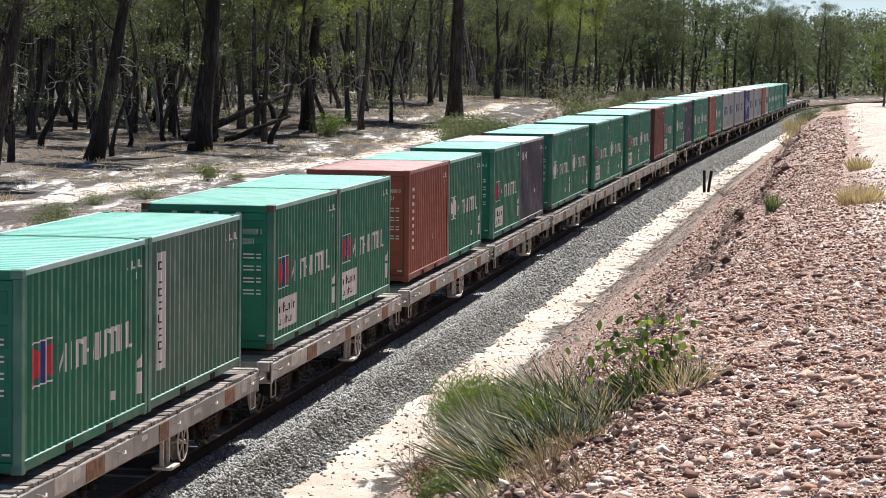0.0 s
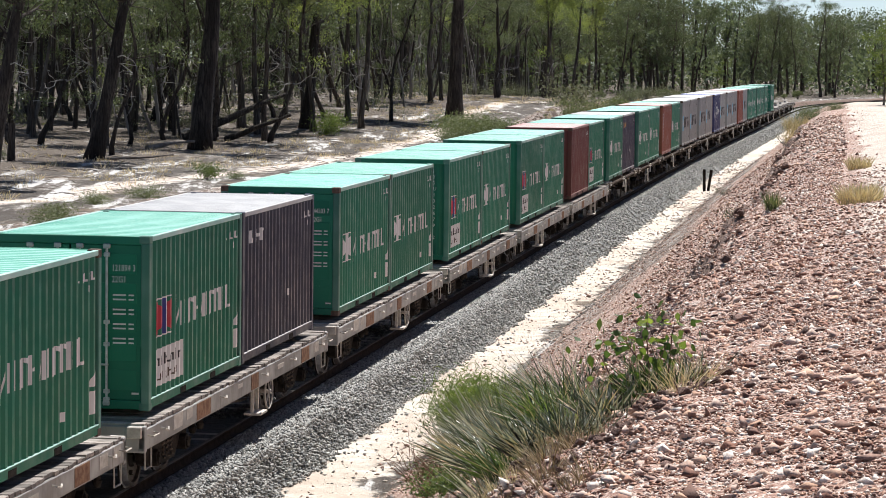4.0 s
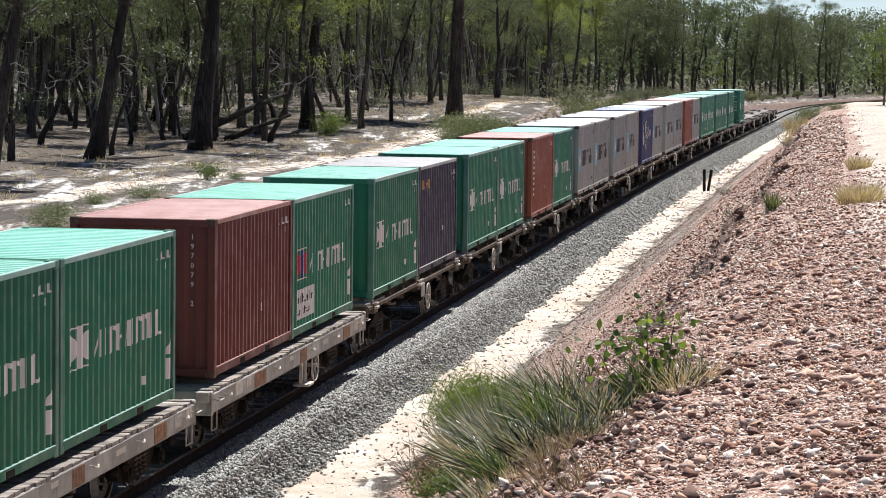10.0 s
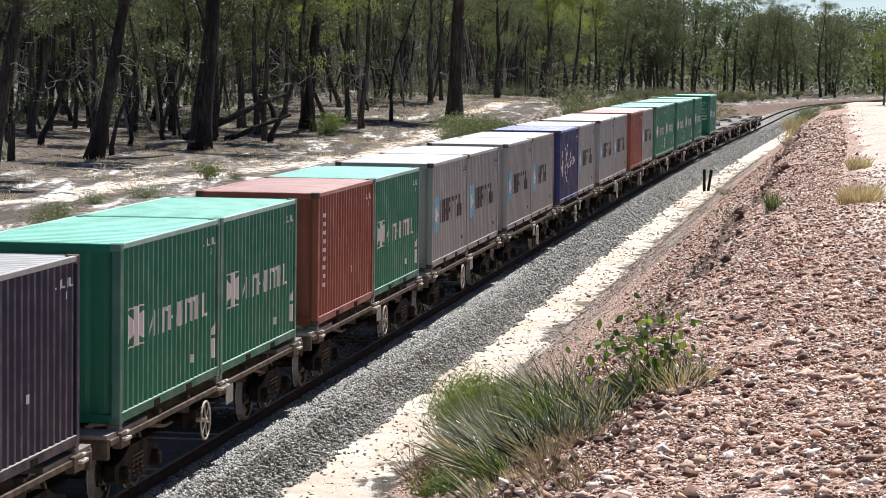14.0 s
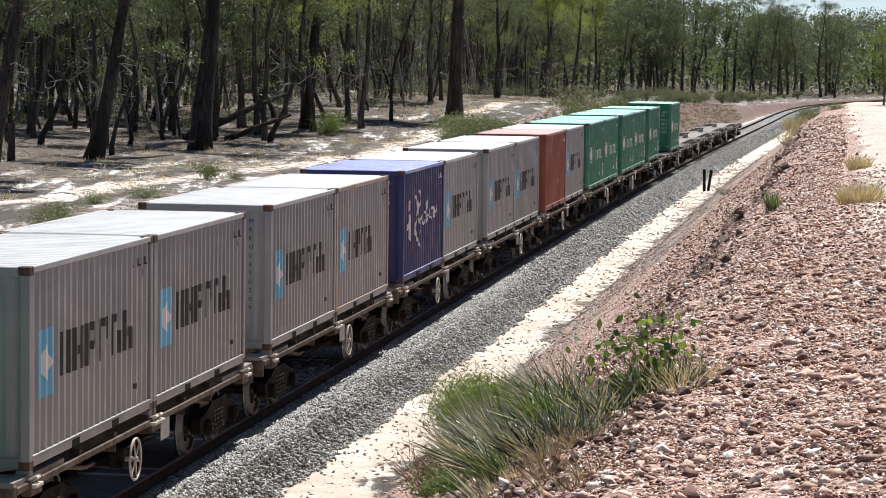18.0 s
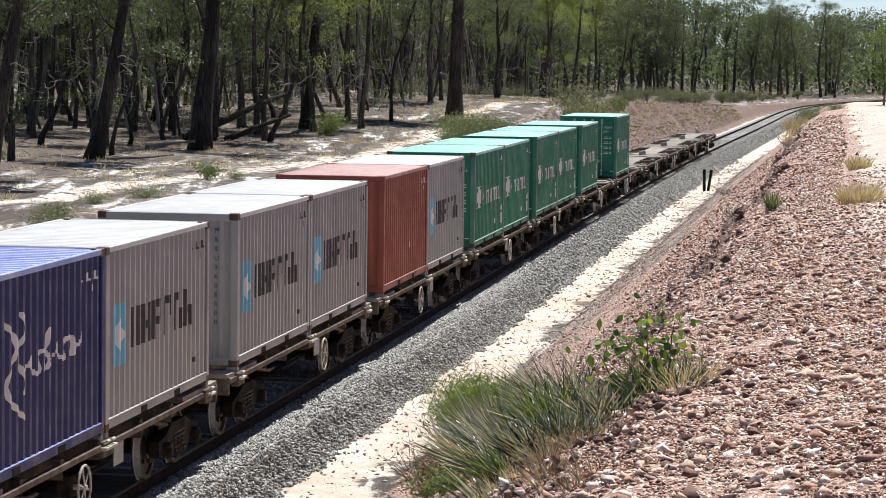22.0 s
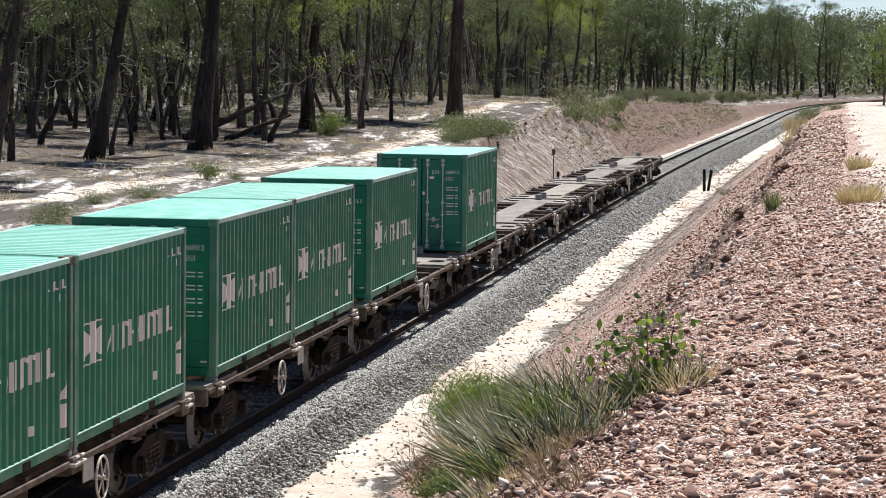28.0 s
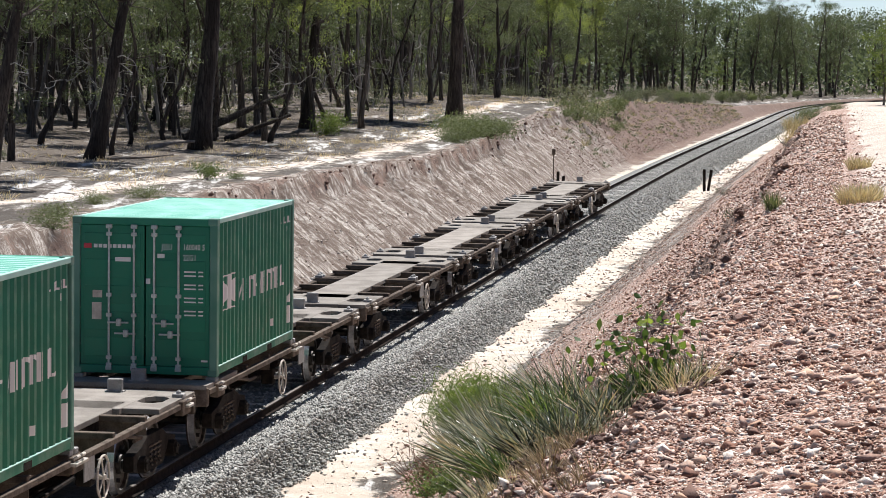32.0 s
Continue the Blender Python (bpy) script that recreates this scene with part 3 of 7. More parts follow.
def build_ground():
    s = steps((-80, 4, 4.0), (4, 50, 0.16), (50, 130, 0.40), (130, 220, 0.6), (220, 330, 1.0), (330, 560, 4.0), (560, 1200, 40.0))
    q = steps((-1500, -200, 130.0), (-200, -60, 7.0), (-60, -14, 0.9), (-14, -4, 0.22), (-4, 3, 0.5), (3, 13.2, 0.12), (13.2, 30, 0.8), (30, 200, 8.5), (200, 1500, 130.0))
    S, Q = np.meshgrid(s, q, indexing="ij")
    x, y, _ = on_track(S, Q)
    z = land(S, Q)
    z = np.where(np.abs(Q) < 1.9, z - 0.12, z)
    crumbs = np.random.default_rng(2).normal(0, 0.007, S.shape)
    z = z + crumbs * smooth(Q, 4.2, 5.2) * (1 - smooth(Q, 13.0, 13.3)) * np.where((S > 4) & (S < 130), 1, 0)
    ns, nq = S.shape
    i = np.arange(ns * nq).reshape(ns, nq)
    faces = np.stack([i[:-1, :-1], i[:-1, 1:], i[1:, 1:], i[1:, :-1]], -1).reshape(-1, 4)[:, ::-1]
    me = raw_mesh("ground", np.stack([x, y, z], -1).reshape(-1, 3), faces, GROUND, smooth=True)
    lt, re = line(S, LEFT_TOP), line(S, RIGHT_EDGE)
    le = -4.3 - (lt + 0.7) * 1.02
    w = 0.25 * rough(S, Q, 1.3, 3.0) + 0.3 * rough(S, Q, 4.5, 5.0)
    sand = np.maximum(smooth(np.abs(Q + w * 0.5), 1.8, 2.1) * np.where(Q < 0, 0.45 + 0.40 * smooth(S, 110, 150) + 0.45 * rough(S, Q, 5.0, 3.3), 1) * (1 - smooth(np.abs(Q) + np.where(Q > 0, 1.5 * w, 0), np.where(Q > 0, 3.0, 3.7), np.where(Q > 0, 4.5, 4.3))), smooth(Q + w, 3.4, 3.9) * (1 - smooth(Q + 1.6 * w, 4.6, 6.2)) * 0.55 * smooth(S, 60, 110))
    sand = np.where(Q > 0, sand * (0.88 + 0.22 * rough(S, Q, 1.1, 8.0) + 0.16 * rough(S, Q, 4.5, 9.5)), sand)
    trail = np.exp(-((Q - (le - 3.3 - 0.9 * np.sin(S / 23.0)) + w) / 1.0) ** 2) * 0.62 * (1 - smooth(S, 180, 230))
    gravel = smooth(Q + w, 3.6, 4.9)
    leftbank = smooth(-Q - 0.6 * w, 3.2, 3.6) * (1 - smooth(le - Q, 0.2, 1.2))
    leftbank = np.maximum(leftbank, smooth(Q + w, 3.9, 4.6) * (1 - smooth(Q + 1.5 * w, 5.2, 7.0)) * (0.5 + 0.35 * smooth(S, 60, 95)) * smooth(S, 38, 60))
    road = smooth(Q + w * 0.6, re + 1.5, re + 2.1) * (1 - smooth(Q, re + 7.0, re + 9.0)) * (0.70 * smooth(S, 24, 38) + 0.30 * smooth(S, 55, 70))
    road = np.maximum(road, trail)
    lip = np.exp(-((Q - le - 0.10) / 0.28) ** 2) * (0.62 + 0.6 * rough(S, Q, 1.6, 2.5)) * (1 - smooth(S, 135, 165)) + leftbank * smooth(S, 158, 200) * np.where(Q < 0, 1, 0) * (0.80 + 0.35 * rough(S, Q, 3.1, 2.2) + 0.18 * rough(S, Q, 0.9, 5.2))
    edge_r = right_lip(S)
    lip = np.maximum(lip, np.exp(-((Q - edge_r + 0.18) / 0.42) ** 2) * 0.95 * (1 - smooth(S, 150, 190)) * (0.75 + 0.6 * rough(S, Q, 1.5, 6.5)))
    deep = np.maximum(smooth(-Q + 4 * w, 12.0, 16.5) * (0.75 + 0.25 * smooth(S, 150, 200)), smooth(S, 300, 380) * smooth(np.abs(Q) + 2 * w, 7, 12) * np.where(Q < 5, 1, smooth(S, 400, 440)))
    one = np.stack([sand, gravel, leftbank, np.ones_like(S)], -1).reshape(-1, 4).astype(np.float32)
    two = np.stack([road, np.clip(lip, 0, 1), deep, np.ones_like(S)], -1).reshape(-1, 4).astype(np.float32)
    for name, data in (("zone", one), ("zone_two", two)):
        me.attributes.new(name, "FLOAT_COLOR", "POINT").data.foreach_set("color", data.ravel())
    return tagged(new("ground", me), "dry sandy bushland ground with a red gravel railway cutting", "ground", kind="structure")


ground = build_ground()


def strip(name, s, profile, *mats, closed=False, ragged=False):
    """A profile of q, up swept along the track; ragged: its right foot wanders."""
    n = len(profile)
    stray = shoulder(s) if ragged else 0 * s
    rows = [np.stack(on_track(s, a + stray * (1 if a > 1.7 else 0), b), -1) for a, b in profile]
    v = np.stack(rows, 1).reshape(-1, 3)
    i = np.arange(len(s) * n).reshape(len(s), n)
    j = np.roll(i, -1, axis=1)
    if not closed:
        i2, j2 = i[:, :-1], i[:, 1:]
    else:
        i2, j2 = i, j
    faces = np.stack([i2[:-1], j2[:-1], j2[1:], i2[1:]], -1).reshape(-1, 4)
    return raw_mesh(name, v, faces[:, ::-1] if not closed else faces, *mats)


# ---- the railway: ballast, sleepers, rails ----
S_FINE = steps((-70, 30, 5.0), (30, 150, 0.4), (150, 460, 2.5), (460, 700, 6.0))
bed = strip("ballast_bed", S_FINE, [(-2.95, -1.0), (-2.6, -0.84), (-2.15, -0.56), (-1.7, -0.27), (-1.45, -0.165), (-1.06, -0.168), (-0.9, -0.189), (0.9, -0.189), (1.08, -0.18), (1.35, -0.185), (1.6, -0.275), (2.0, -0.565), (2.4, -0.84), (2.9, -1.0)], BALLAST_BED, ragged=True)
ballast = tagged(new("ballast", bed), "grey crushed rock ballast shoulder under the track", "ballast", kind="structure")


def scatter_mesh(name, centres, sizes, mat, rng, flat=0.7):
    """Many small angular stones as one mesh."""
    tips = np.array([(1, 0, 0), (0, 1, 0), (-1, 0, 0), (0, -1, 0), (0, 0, 1), (0, 0, -1)], float) * 1.15
    sides = np.array([(0, 1, 4), (1, 2, 4), (2, 3, 4), (3, 0, 4), (1, 0, 5), (2, 1, 5), (3, 2, 5), (0, 3, 5)])
    n = len(centres)
    v = tips[None] * (0.65 + 0.35 * rng.random((n, 6, 1))) + rng.normal(0, 0.24, (n, 6, 3))
    v = v * np.stack([np.ones(n), 0.6 + 0.5 * rng.random(n), flat * (0.5 + 0.6 * rng.random(n))], -1)[:, None, :]
    a = rng.random(n) * 2 * math.pi
    tilt = rng.normal(0, 0.45, n)
    ca, sa, ct, st = np.cos(a), np.sin(a), np.cos(tilt), np.sin(tilt)
    x, y, z = v[..., 0], v[..., 1], v[..., 2]
    y, z = y * ct[:, None] - z * st[:, None], y * st[:, None] + z * ct[:, None]
    x, y = x * ca[:, None] - y * sa[:, None], x * sa[:, None] + y * ca[:, None]
    p = np.stack([x, y, z], -1) * sizes[:, None, None] * 0.5 + centres[:, None, :]
    f = (sides[None] + 6 * np.arange(n)[:, None, None]).reshape(-1, 3)
    return raw_mesh(name, p.reshape(-1, 3), f, mat)


def build_ballast_stones():
    rng = np.random.default_rng(5)
    n1, n2 = 36000, 18000
    s = np.concatenate([rng.uniform(38, 82, n1), 82 + 208 * rng.random(n2) ** 1.4])
    q = np.concatenate([rng.uniform(0.9, 2.42, n1), rng.uniform(0.9, 2.42, n2)]) + np.where(rng.random(n1 + n2) < 0.025, rng.exponential(0.2, n1 + n2), 0)
    up = np.interp(q, [1.35, 1.6, 2.0, 2.36, 3.6], [-0.165, -0.25, -0.54, -0.79, -0.79])
    q = q + np.clip((q - 1.6) / 0.4, 0, 1) * (shoulder(s) + rng.normal(0, 0.05, len(s)))
    n3 = 15000
    s3, q3 = 50 + 170 * rng.random(n3) ** 1.3, rng.choice([-1, 1, 1], n3) * rng.uniform(0.0, 1.25, n3)
    clear = ((np.abs((s3 - 35) % 0.685 - 0.3425) < 0.205) | (np.round((s3 - 35) / 0.685) % 6 > 1)) & (np.abs(np.abs(q3) - GAUGE_HALF) > 0.10)
    s, q, up = np.concatenate([s, s3[clear]]), np.concatenate([q, q3[clear]]), np.concatenate([up, np.full(clear.sum(), -0.19)])
    x, y, z = on_track(s, q, up + 0.01)
    size = np.concatenate([rng.uniform(0.045, 0.105, n1), rng.uniform(0.07, 0.14, n2), rng.uniform(0.06, 0.12, clear.sum())])
    me = scatter_mesh("ballast_stones", np.stack([x, y, z], -1), size, BALLAST_STONE, rng, 0.85)
    tagged(new("ballast_stones", me), "loose angular blue-grey crushed rock beside the rails", "ballast", kind="stuff")


build_ballast_stones()

track = thing("railway_track", "single railway track of steel rails on dark and pale sleepers", "railway track", kind="structure")
for side in (-1, 1):
    c = side * GAUGE_HALF
    web = strip("rail", S_FINE, [(c - 0.065, -0.165), (c + 0.065, -0.165), (c + 0.065, -0.15), (c + 0.012, -0.13), (c + 0.012, -0.045), (c + 0.034, -0.035), (c + 0.034, -0.004), (c - 0.034, -0.004), (c - 0.034, -0.035), (c - 0.012, -0.045), (c - 0.012, -0.13), (c - 0.065, -0.15)], RAIL_RUST, closed=True)
    rail = part("rail", web, RAIL_RUST, track)
    head = strip("rail_head", S_FINE, [(c - 0.033, -0.008), (c + 0.033, -0.008), (c + 0.03, 0.0), (c - 0.03, 0.0)], RAIL_TOP, closed=True)
    part("rail_head", head, RAIL_TOP, rail, "rail head worn bright by wheels")
sleeper_mesh = Shape().box(-1.2, 1.2, -0.115, 0.115, -0.32, -0.185, bevel=0.015).mesh("sleeper", SLEEPER)
pale_sleeper_mesh = Shape().box(-1.2, 1.2, -0.12, 0.12, -0.32, -0.183, bevel=0.015).mesh("sleeper", PALE_SLEEPER)


def add_sleepers():
    rng = random.Random(3)
    spots = np.arange(35, 470, 0.685)
    rest = Shape()
    for k, s in enumerate(spots):
        x, y, z = on_track(s)
        h = float(np.interp(s, S_ALL, TH))
        m = pose(x, y, z + rng.uniform(-0.002, 0.003), 0, 0, -math.degrees(h) + rng.uniform(-1.2, 1.2))
        if 55 <= s <= 260:
            pale = k % 6 < 2
            part("sleeper", pale_sleeper_mesh if pale else sleeper_mesh, None, track, "pale dusty sleeper" if pale else "").matrix_basis = m
        else:
            rest.add([m @ v.co for v in sleeper_mesh.vertices], [tuple(p.vertices) for p in sleeper_mesh.polygons], 1 if k % 6 < 2 else 0)
    tagged(part("far_sleepers", rest, [SLEEPER, PALE_SLEEPER], track), kind="stuff")


# ---- the train ----
PITCH, DEEP = 0.278, 0.036
BREAKS = [0.0, 0.072, 0.140, 0.210, 0.278]
SINKS = [0.0, 0.0, DEEP, DEEP, 0.0]
LONG, WIDE, HIGH = 6.058, 2.438, 2.591


def sink(u, start):
    """How far a corrugated sheet lies back at u."""
    return float(np.interp((u - start) % PITCH, BREAKS, SINKS))


def sheet_line(a, b, start):
    """Places of the sheet's folds between a and b."""
    marks = {a, b}
    k0, k1 = int((a - start) // PITCH), int((b - start) // PITCH) + 1
    for k in range(k0, k1 + 1):
        for d in BREAKS[:-1]:
            u = start + k * PITCH + d
            if a < u < b:
                marks.add(u)
    return sorted(marks)


SIDE_START, SIDE_X = 0.16, 1.205


def side_sheet(sign):
    """Corrugated side wall, folds upright."""
    u = sheet_line(0.11, LONG - 0.11, SIDE_START)
    v, f = [], []
    for a in u:
        x = sign * (SIDE_X - sink(a, SIDE_START))
        v += [(x, a, 0.15), (x, a, 2.50)]
    for i in range(len(u) - 1):
        f.append((2 * i, 2 * i + 2, 2 * i + 3, 2 * i + 1) if sign > 0 else (2 * i, 2 * i + 1, 2 * i + 3, 2 * i + 2))
    return Shape().add(v, f)


def side_mark(shape, y0, y1, low, top, mat=0, lift=0.004):
    """A painted patch that follows the folds of the near-side sheet; low and top: heights at y0 and y1."""
    u = sheet_line(y0, y1, SIDE_START)
    v, f = [], []
    for a in u:
        k = (a - y0) / (y1 - y0)
        x = SIDE_X - sink(a, SIDE_START) + lift
        v += [(x, a, low[0] + k * (low[1] - low[0])), (x, a, top[0] + k * (top[1] - top[0]))]
    for i in range(len(u) - 1):
        f.append((2 * i, 2 * i + 2, 2 * i + 3, 2 * i + 1))
    return shape.add(v, f, mat)


def bar(shape, y0, y1, z0, z1, mat=0, lift=0.004):
    return side_mark(shape, y0, y1, (z0, z0), (z1, z1), mat, lift)


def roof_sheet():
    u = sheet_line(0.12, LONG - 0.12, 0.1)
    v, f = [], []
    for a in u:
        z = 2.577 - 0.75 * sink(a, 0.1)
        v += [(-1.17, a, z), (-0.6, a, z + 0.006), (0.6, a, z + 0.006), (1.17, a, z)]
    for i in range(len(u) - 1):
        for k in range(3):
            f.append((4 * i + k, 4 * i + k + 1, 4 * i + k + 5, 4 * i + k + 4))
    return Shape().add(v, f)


def end_sheet(y, face):
    """Corrugated end wall; face -1 looks to -y."""
    u = sheet_line(-1.10, 1.10, -1.05)
    v, f = [], []
    for a in u:
        yy = y - face * sink(a, -1.05)
        v += [(a, yy, 0.14), (a, yy, 2.48)]
    for i in range(len(u) - 1):
        q = (2 * i, 2 * i + 2, 2 * i + 3, 2 * i + 1)
        f.append(q if face < 0 else q[::-1])
    return Shape().add(v, f)


def frame_shape():
    s = Shape()
    for x in (-1, 1):
        for y0 in (0.0, LONG - 0.13):
            s.box(min(x * 1.219, x * 1.09), max(x * 1.219, x * 1.09), y0, y0 + 0.13, 0.10, 2.48, 2, bevel=0.012)
        # material 1 on top rail and ledge strip: sun-caught lines painted pale
        s.box(min(x * 1.219, x * 1.155), max(x * 1.219, x * 1.155), 0.12, LONG - 0.12, 2.505, 2.583, 1, bevel=0.008)
        s.box(min(x * 1.215, x * 1.165), max(x * 1.215, x * 1.165), 0.12, LONG - 0.12, 0.03, 0.16, bevel=0.006)
        s.box(min(x * 1.222, x * 1.168), max(x * 1.222, x * 1.168), 0.13, LONG - 0.13, 0.160, 0.174, 1, bevel=0.003)
    for y0 in (0.005, LONG - 0.085):
        s.box(-1.09, 1.09, y0, y0 + 0.08, 2.46, 2.583, bevel=0.008)
        s.box(-1.09, 1.09, y0, y0 + 0.08, 0.02, 0.15, bevel=0.008)
    return s


CASTING = Shape().box(-0.081, 0.081, -0.089, 0.089, 0, 0.118, bevel=0.012)
FLOOR_SHAPE = Shape().box(-1.16, 1.16, 0.1, LONG - 0.1, 0.04, 0.13)
for k in range(12):
    FLOOR_SHAPE.box(-1.15, 1.15, 0.35 + k * 0.48, 0.41 + k * 0.48, 0.02, 0.045)
FRAME = frame_shape()
SHEETS = {"side_near": side_sheet(1), "side_far": side_sheet(-1), "roof": roof_sheet(), "end_front": end_sheet(0.045, -1), "end_back": end_sheet(LONG - 0.045, 1)}
MADE = {}


def shared(key, shape, *mats):
    """One mesh for all parts alike."""
    full = (key, *[m.name for m in mats])
    if full not in MADE:
        MADE[full] = shape.mesh(key, *mats)
    return MADE[full]


def door_shape(left):
    s = Shape()
    x0, x1 = (-1.085, -0.012) if left else (0.012, 1.085)
    s.box(x0, x1, 0.03, 0.075, 0.155, 2.455, bevel=0.008)
    return s


RIB = Shape().box(-0.47, 0.47, 0.022, 0.034, 0, 0.30, bevel=0.004)
HINGE = Shape().box(-0.025, 0.025, 0.012, 0.05, 0, 0.13, bevel=0.006)


ROD = Shape().tube([(0, 0, 0.10), (0, 0, 2.47)], 0.019, 8)
for z in (0.13, 0.25, 0.95, 1.28, 2.28, 2.40):
    ROD.box(-0.045, 0.045, -0.02, 0.03, z, z + 0.06, bevel=0.006)
for z in (0.10, 2.43):
    ROD.box(-0.05, 0.05, -0.03, 0.03, z - 0.03, z + 0.04, bevel=0.008)
HANDLE = Shape().box(-0.02, 0.34, -0.045, -0.02, -0.014, 0.014, bevel=0.005).box(0.13, 0.21, -0.05, 0.02, -0.06, 0.06, bevel=0.01)


def writing(text, size, mat):
    """A line of built-in letters as a flat mesh, from its lower left corner."""
    key = ("writing", text, size, mat.name)
    if key not in MADE:
        c = bpy.data.curves.new("writing", "FONT")
        c.body, c.size, c.extrude, c.resolution_u = text, size, 0.001, 2
        ob = bpy.data.objects.new("writing", c)
        scene.collection.objects.link(ob)
        bpy.context.view_layer.update()
        me = bpy.data.meshes.new_from_object(ob.evaluated_get(bpy.context.evaluated_depsgraph_get()))
        me.materials.clear()
        me.materials.append(mat)
        bpy.data.objects.remove(ob)
        MADE[key] = me
    return MADE[key]


WORD_PLAN = [(0.34, "stem rise"), (0.40, "stem end"), (0.13, "stem"), (0.30, "stem arch"), (0.28, "stem mid"), (0.28, "rise end"), (0.34, "stem end"),
             (0.13, "stem"), (0.29, "stem arch"), (0.29, "stem arch"), (0.13, "stem"), (0.36, "stem end"), (0.38, "stem low")]


def word_bars(box, colour, y, z0, z1):
    """A row of plain thin strokes in place of a trade name, the first the tallest."""
    a = y
    for k, (wide_, bits) in enumerate(WORD_PLAN):
        w = wide_ * 0.86
        top, low = (z1, z0) if k else (z1 + 0.14, z0 - 0.10)
        mid, thick = (low + top) / 2, min(0.085, w)
        for bit in bits.split():
            shape = Shape()
            if bit == "stem":
                bar(shape, a, a + thick, low, top)
            elif bit == "end":
                bar(shape, a + w - thick, a + w, low, top)
            elif bit == "rise":
                side_mark(shape, a + thick + 0.005, a + w - thick - 0.005, (low, mid - 0.02), (low + 0.09, mid + 0.09))
            elif bit == "arch":
                side_mark(shape, a + thick + 0.005, a + w, (top - 0.06, top - 0.10), (top, top - 0.02))
            else:
                z = {"mid": mid - 0.022, "low": low}[bit]
                bar(shape, a + thick + 0.005, a + w, z, z + 0.048)
            part("stroke", shared("stroke_%d_%s" % (k, bit), shape, colour), colour, box)
        a += wide_ * 1.045


def green_mark(red):
    s = Shape()
    y0, y1, z0, z1 = 0.45, 1.42, 1.04, 1.62
    ym = (y0 + y1) / 2
    c = 1 if red else 0
    zm = (z0 + z1) / 2
    side_mark(s, y0, y0 + 0.16, (zm - 0.21, zm - 0.195), (zm + 0.21, zm + 0.195), c)
    side_mark(s, y0 + 0.16, ym - 0.15, (zm - 0.195, zm - 0.08), (zm + 0.195, zm + 0.08), c)
    side_mark(s, ym + 0.15, y1 - 0.16, (zm - 0.08, zm - 0.195), (zm + 0.08, zm + 0.195), c)
    side_mark(s, y1 - 0.16, y1, (zm - 0.195, zm - 0.21), (zm + 0.195, zm + 0.21), c)
    bar(s, y0, ym - 0.13, z1 - 0.022, z1, 0)
    bar(s, ym + 0.13, y1, z1 - 0.022, z1, 0)
    bar(s, y0, ym - 0.13, z0, z0 + 0.022, 0)
    bar(s, ym + 0.13, y1, z0, z0 + 0.022, 0)
    bar(s, ym - 0.13, ym + 0.13, z0, z1, 0)
    if red:
        bar(s, ym - 0.09, ym + 0.09, z0 + 0.02, z1 - 0.02, 2, 0.006)
    if red:
        side_mark(s, y0, ym - 0.13, (z0 + 0.03, zm - 0.14), (z1 - 0.03, zm + 0.14), 1, 0.005)
        side_mark(s, ym + 0.13, y1, (zm - 0.14, z0 + 0.03), (zm + 0.14, z1 - 0.03), 1, 0.005)
    return s


# plain looping strokes of the blue box's script: along, up for a share of their way
SCRIPT = [lambda u: (1.70 + 0.55 * u + 0.30 * math.sin(7.0 * u), 1.95 - 1.25 * u),
          lambda u: (2.35 + 0.16 * math.sin(9.0 * u), 2.02 - 1.0 * u),
          lambda u: (2.55 + 2.35 * u + 0.10 * math.sin(40 * u), 1.30 + 0.12 * u + 0.13 * math.sin(26 * u)),
          lambda u: (3.30 + 0.22 * u, 1.22 + 0.50 * u)]


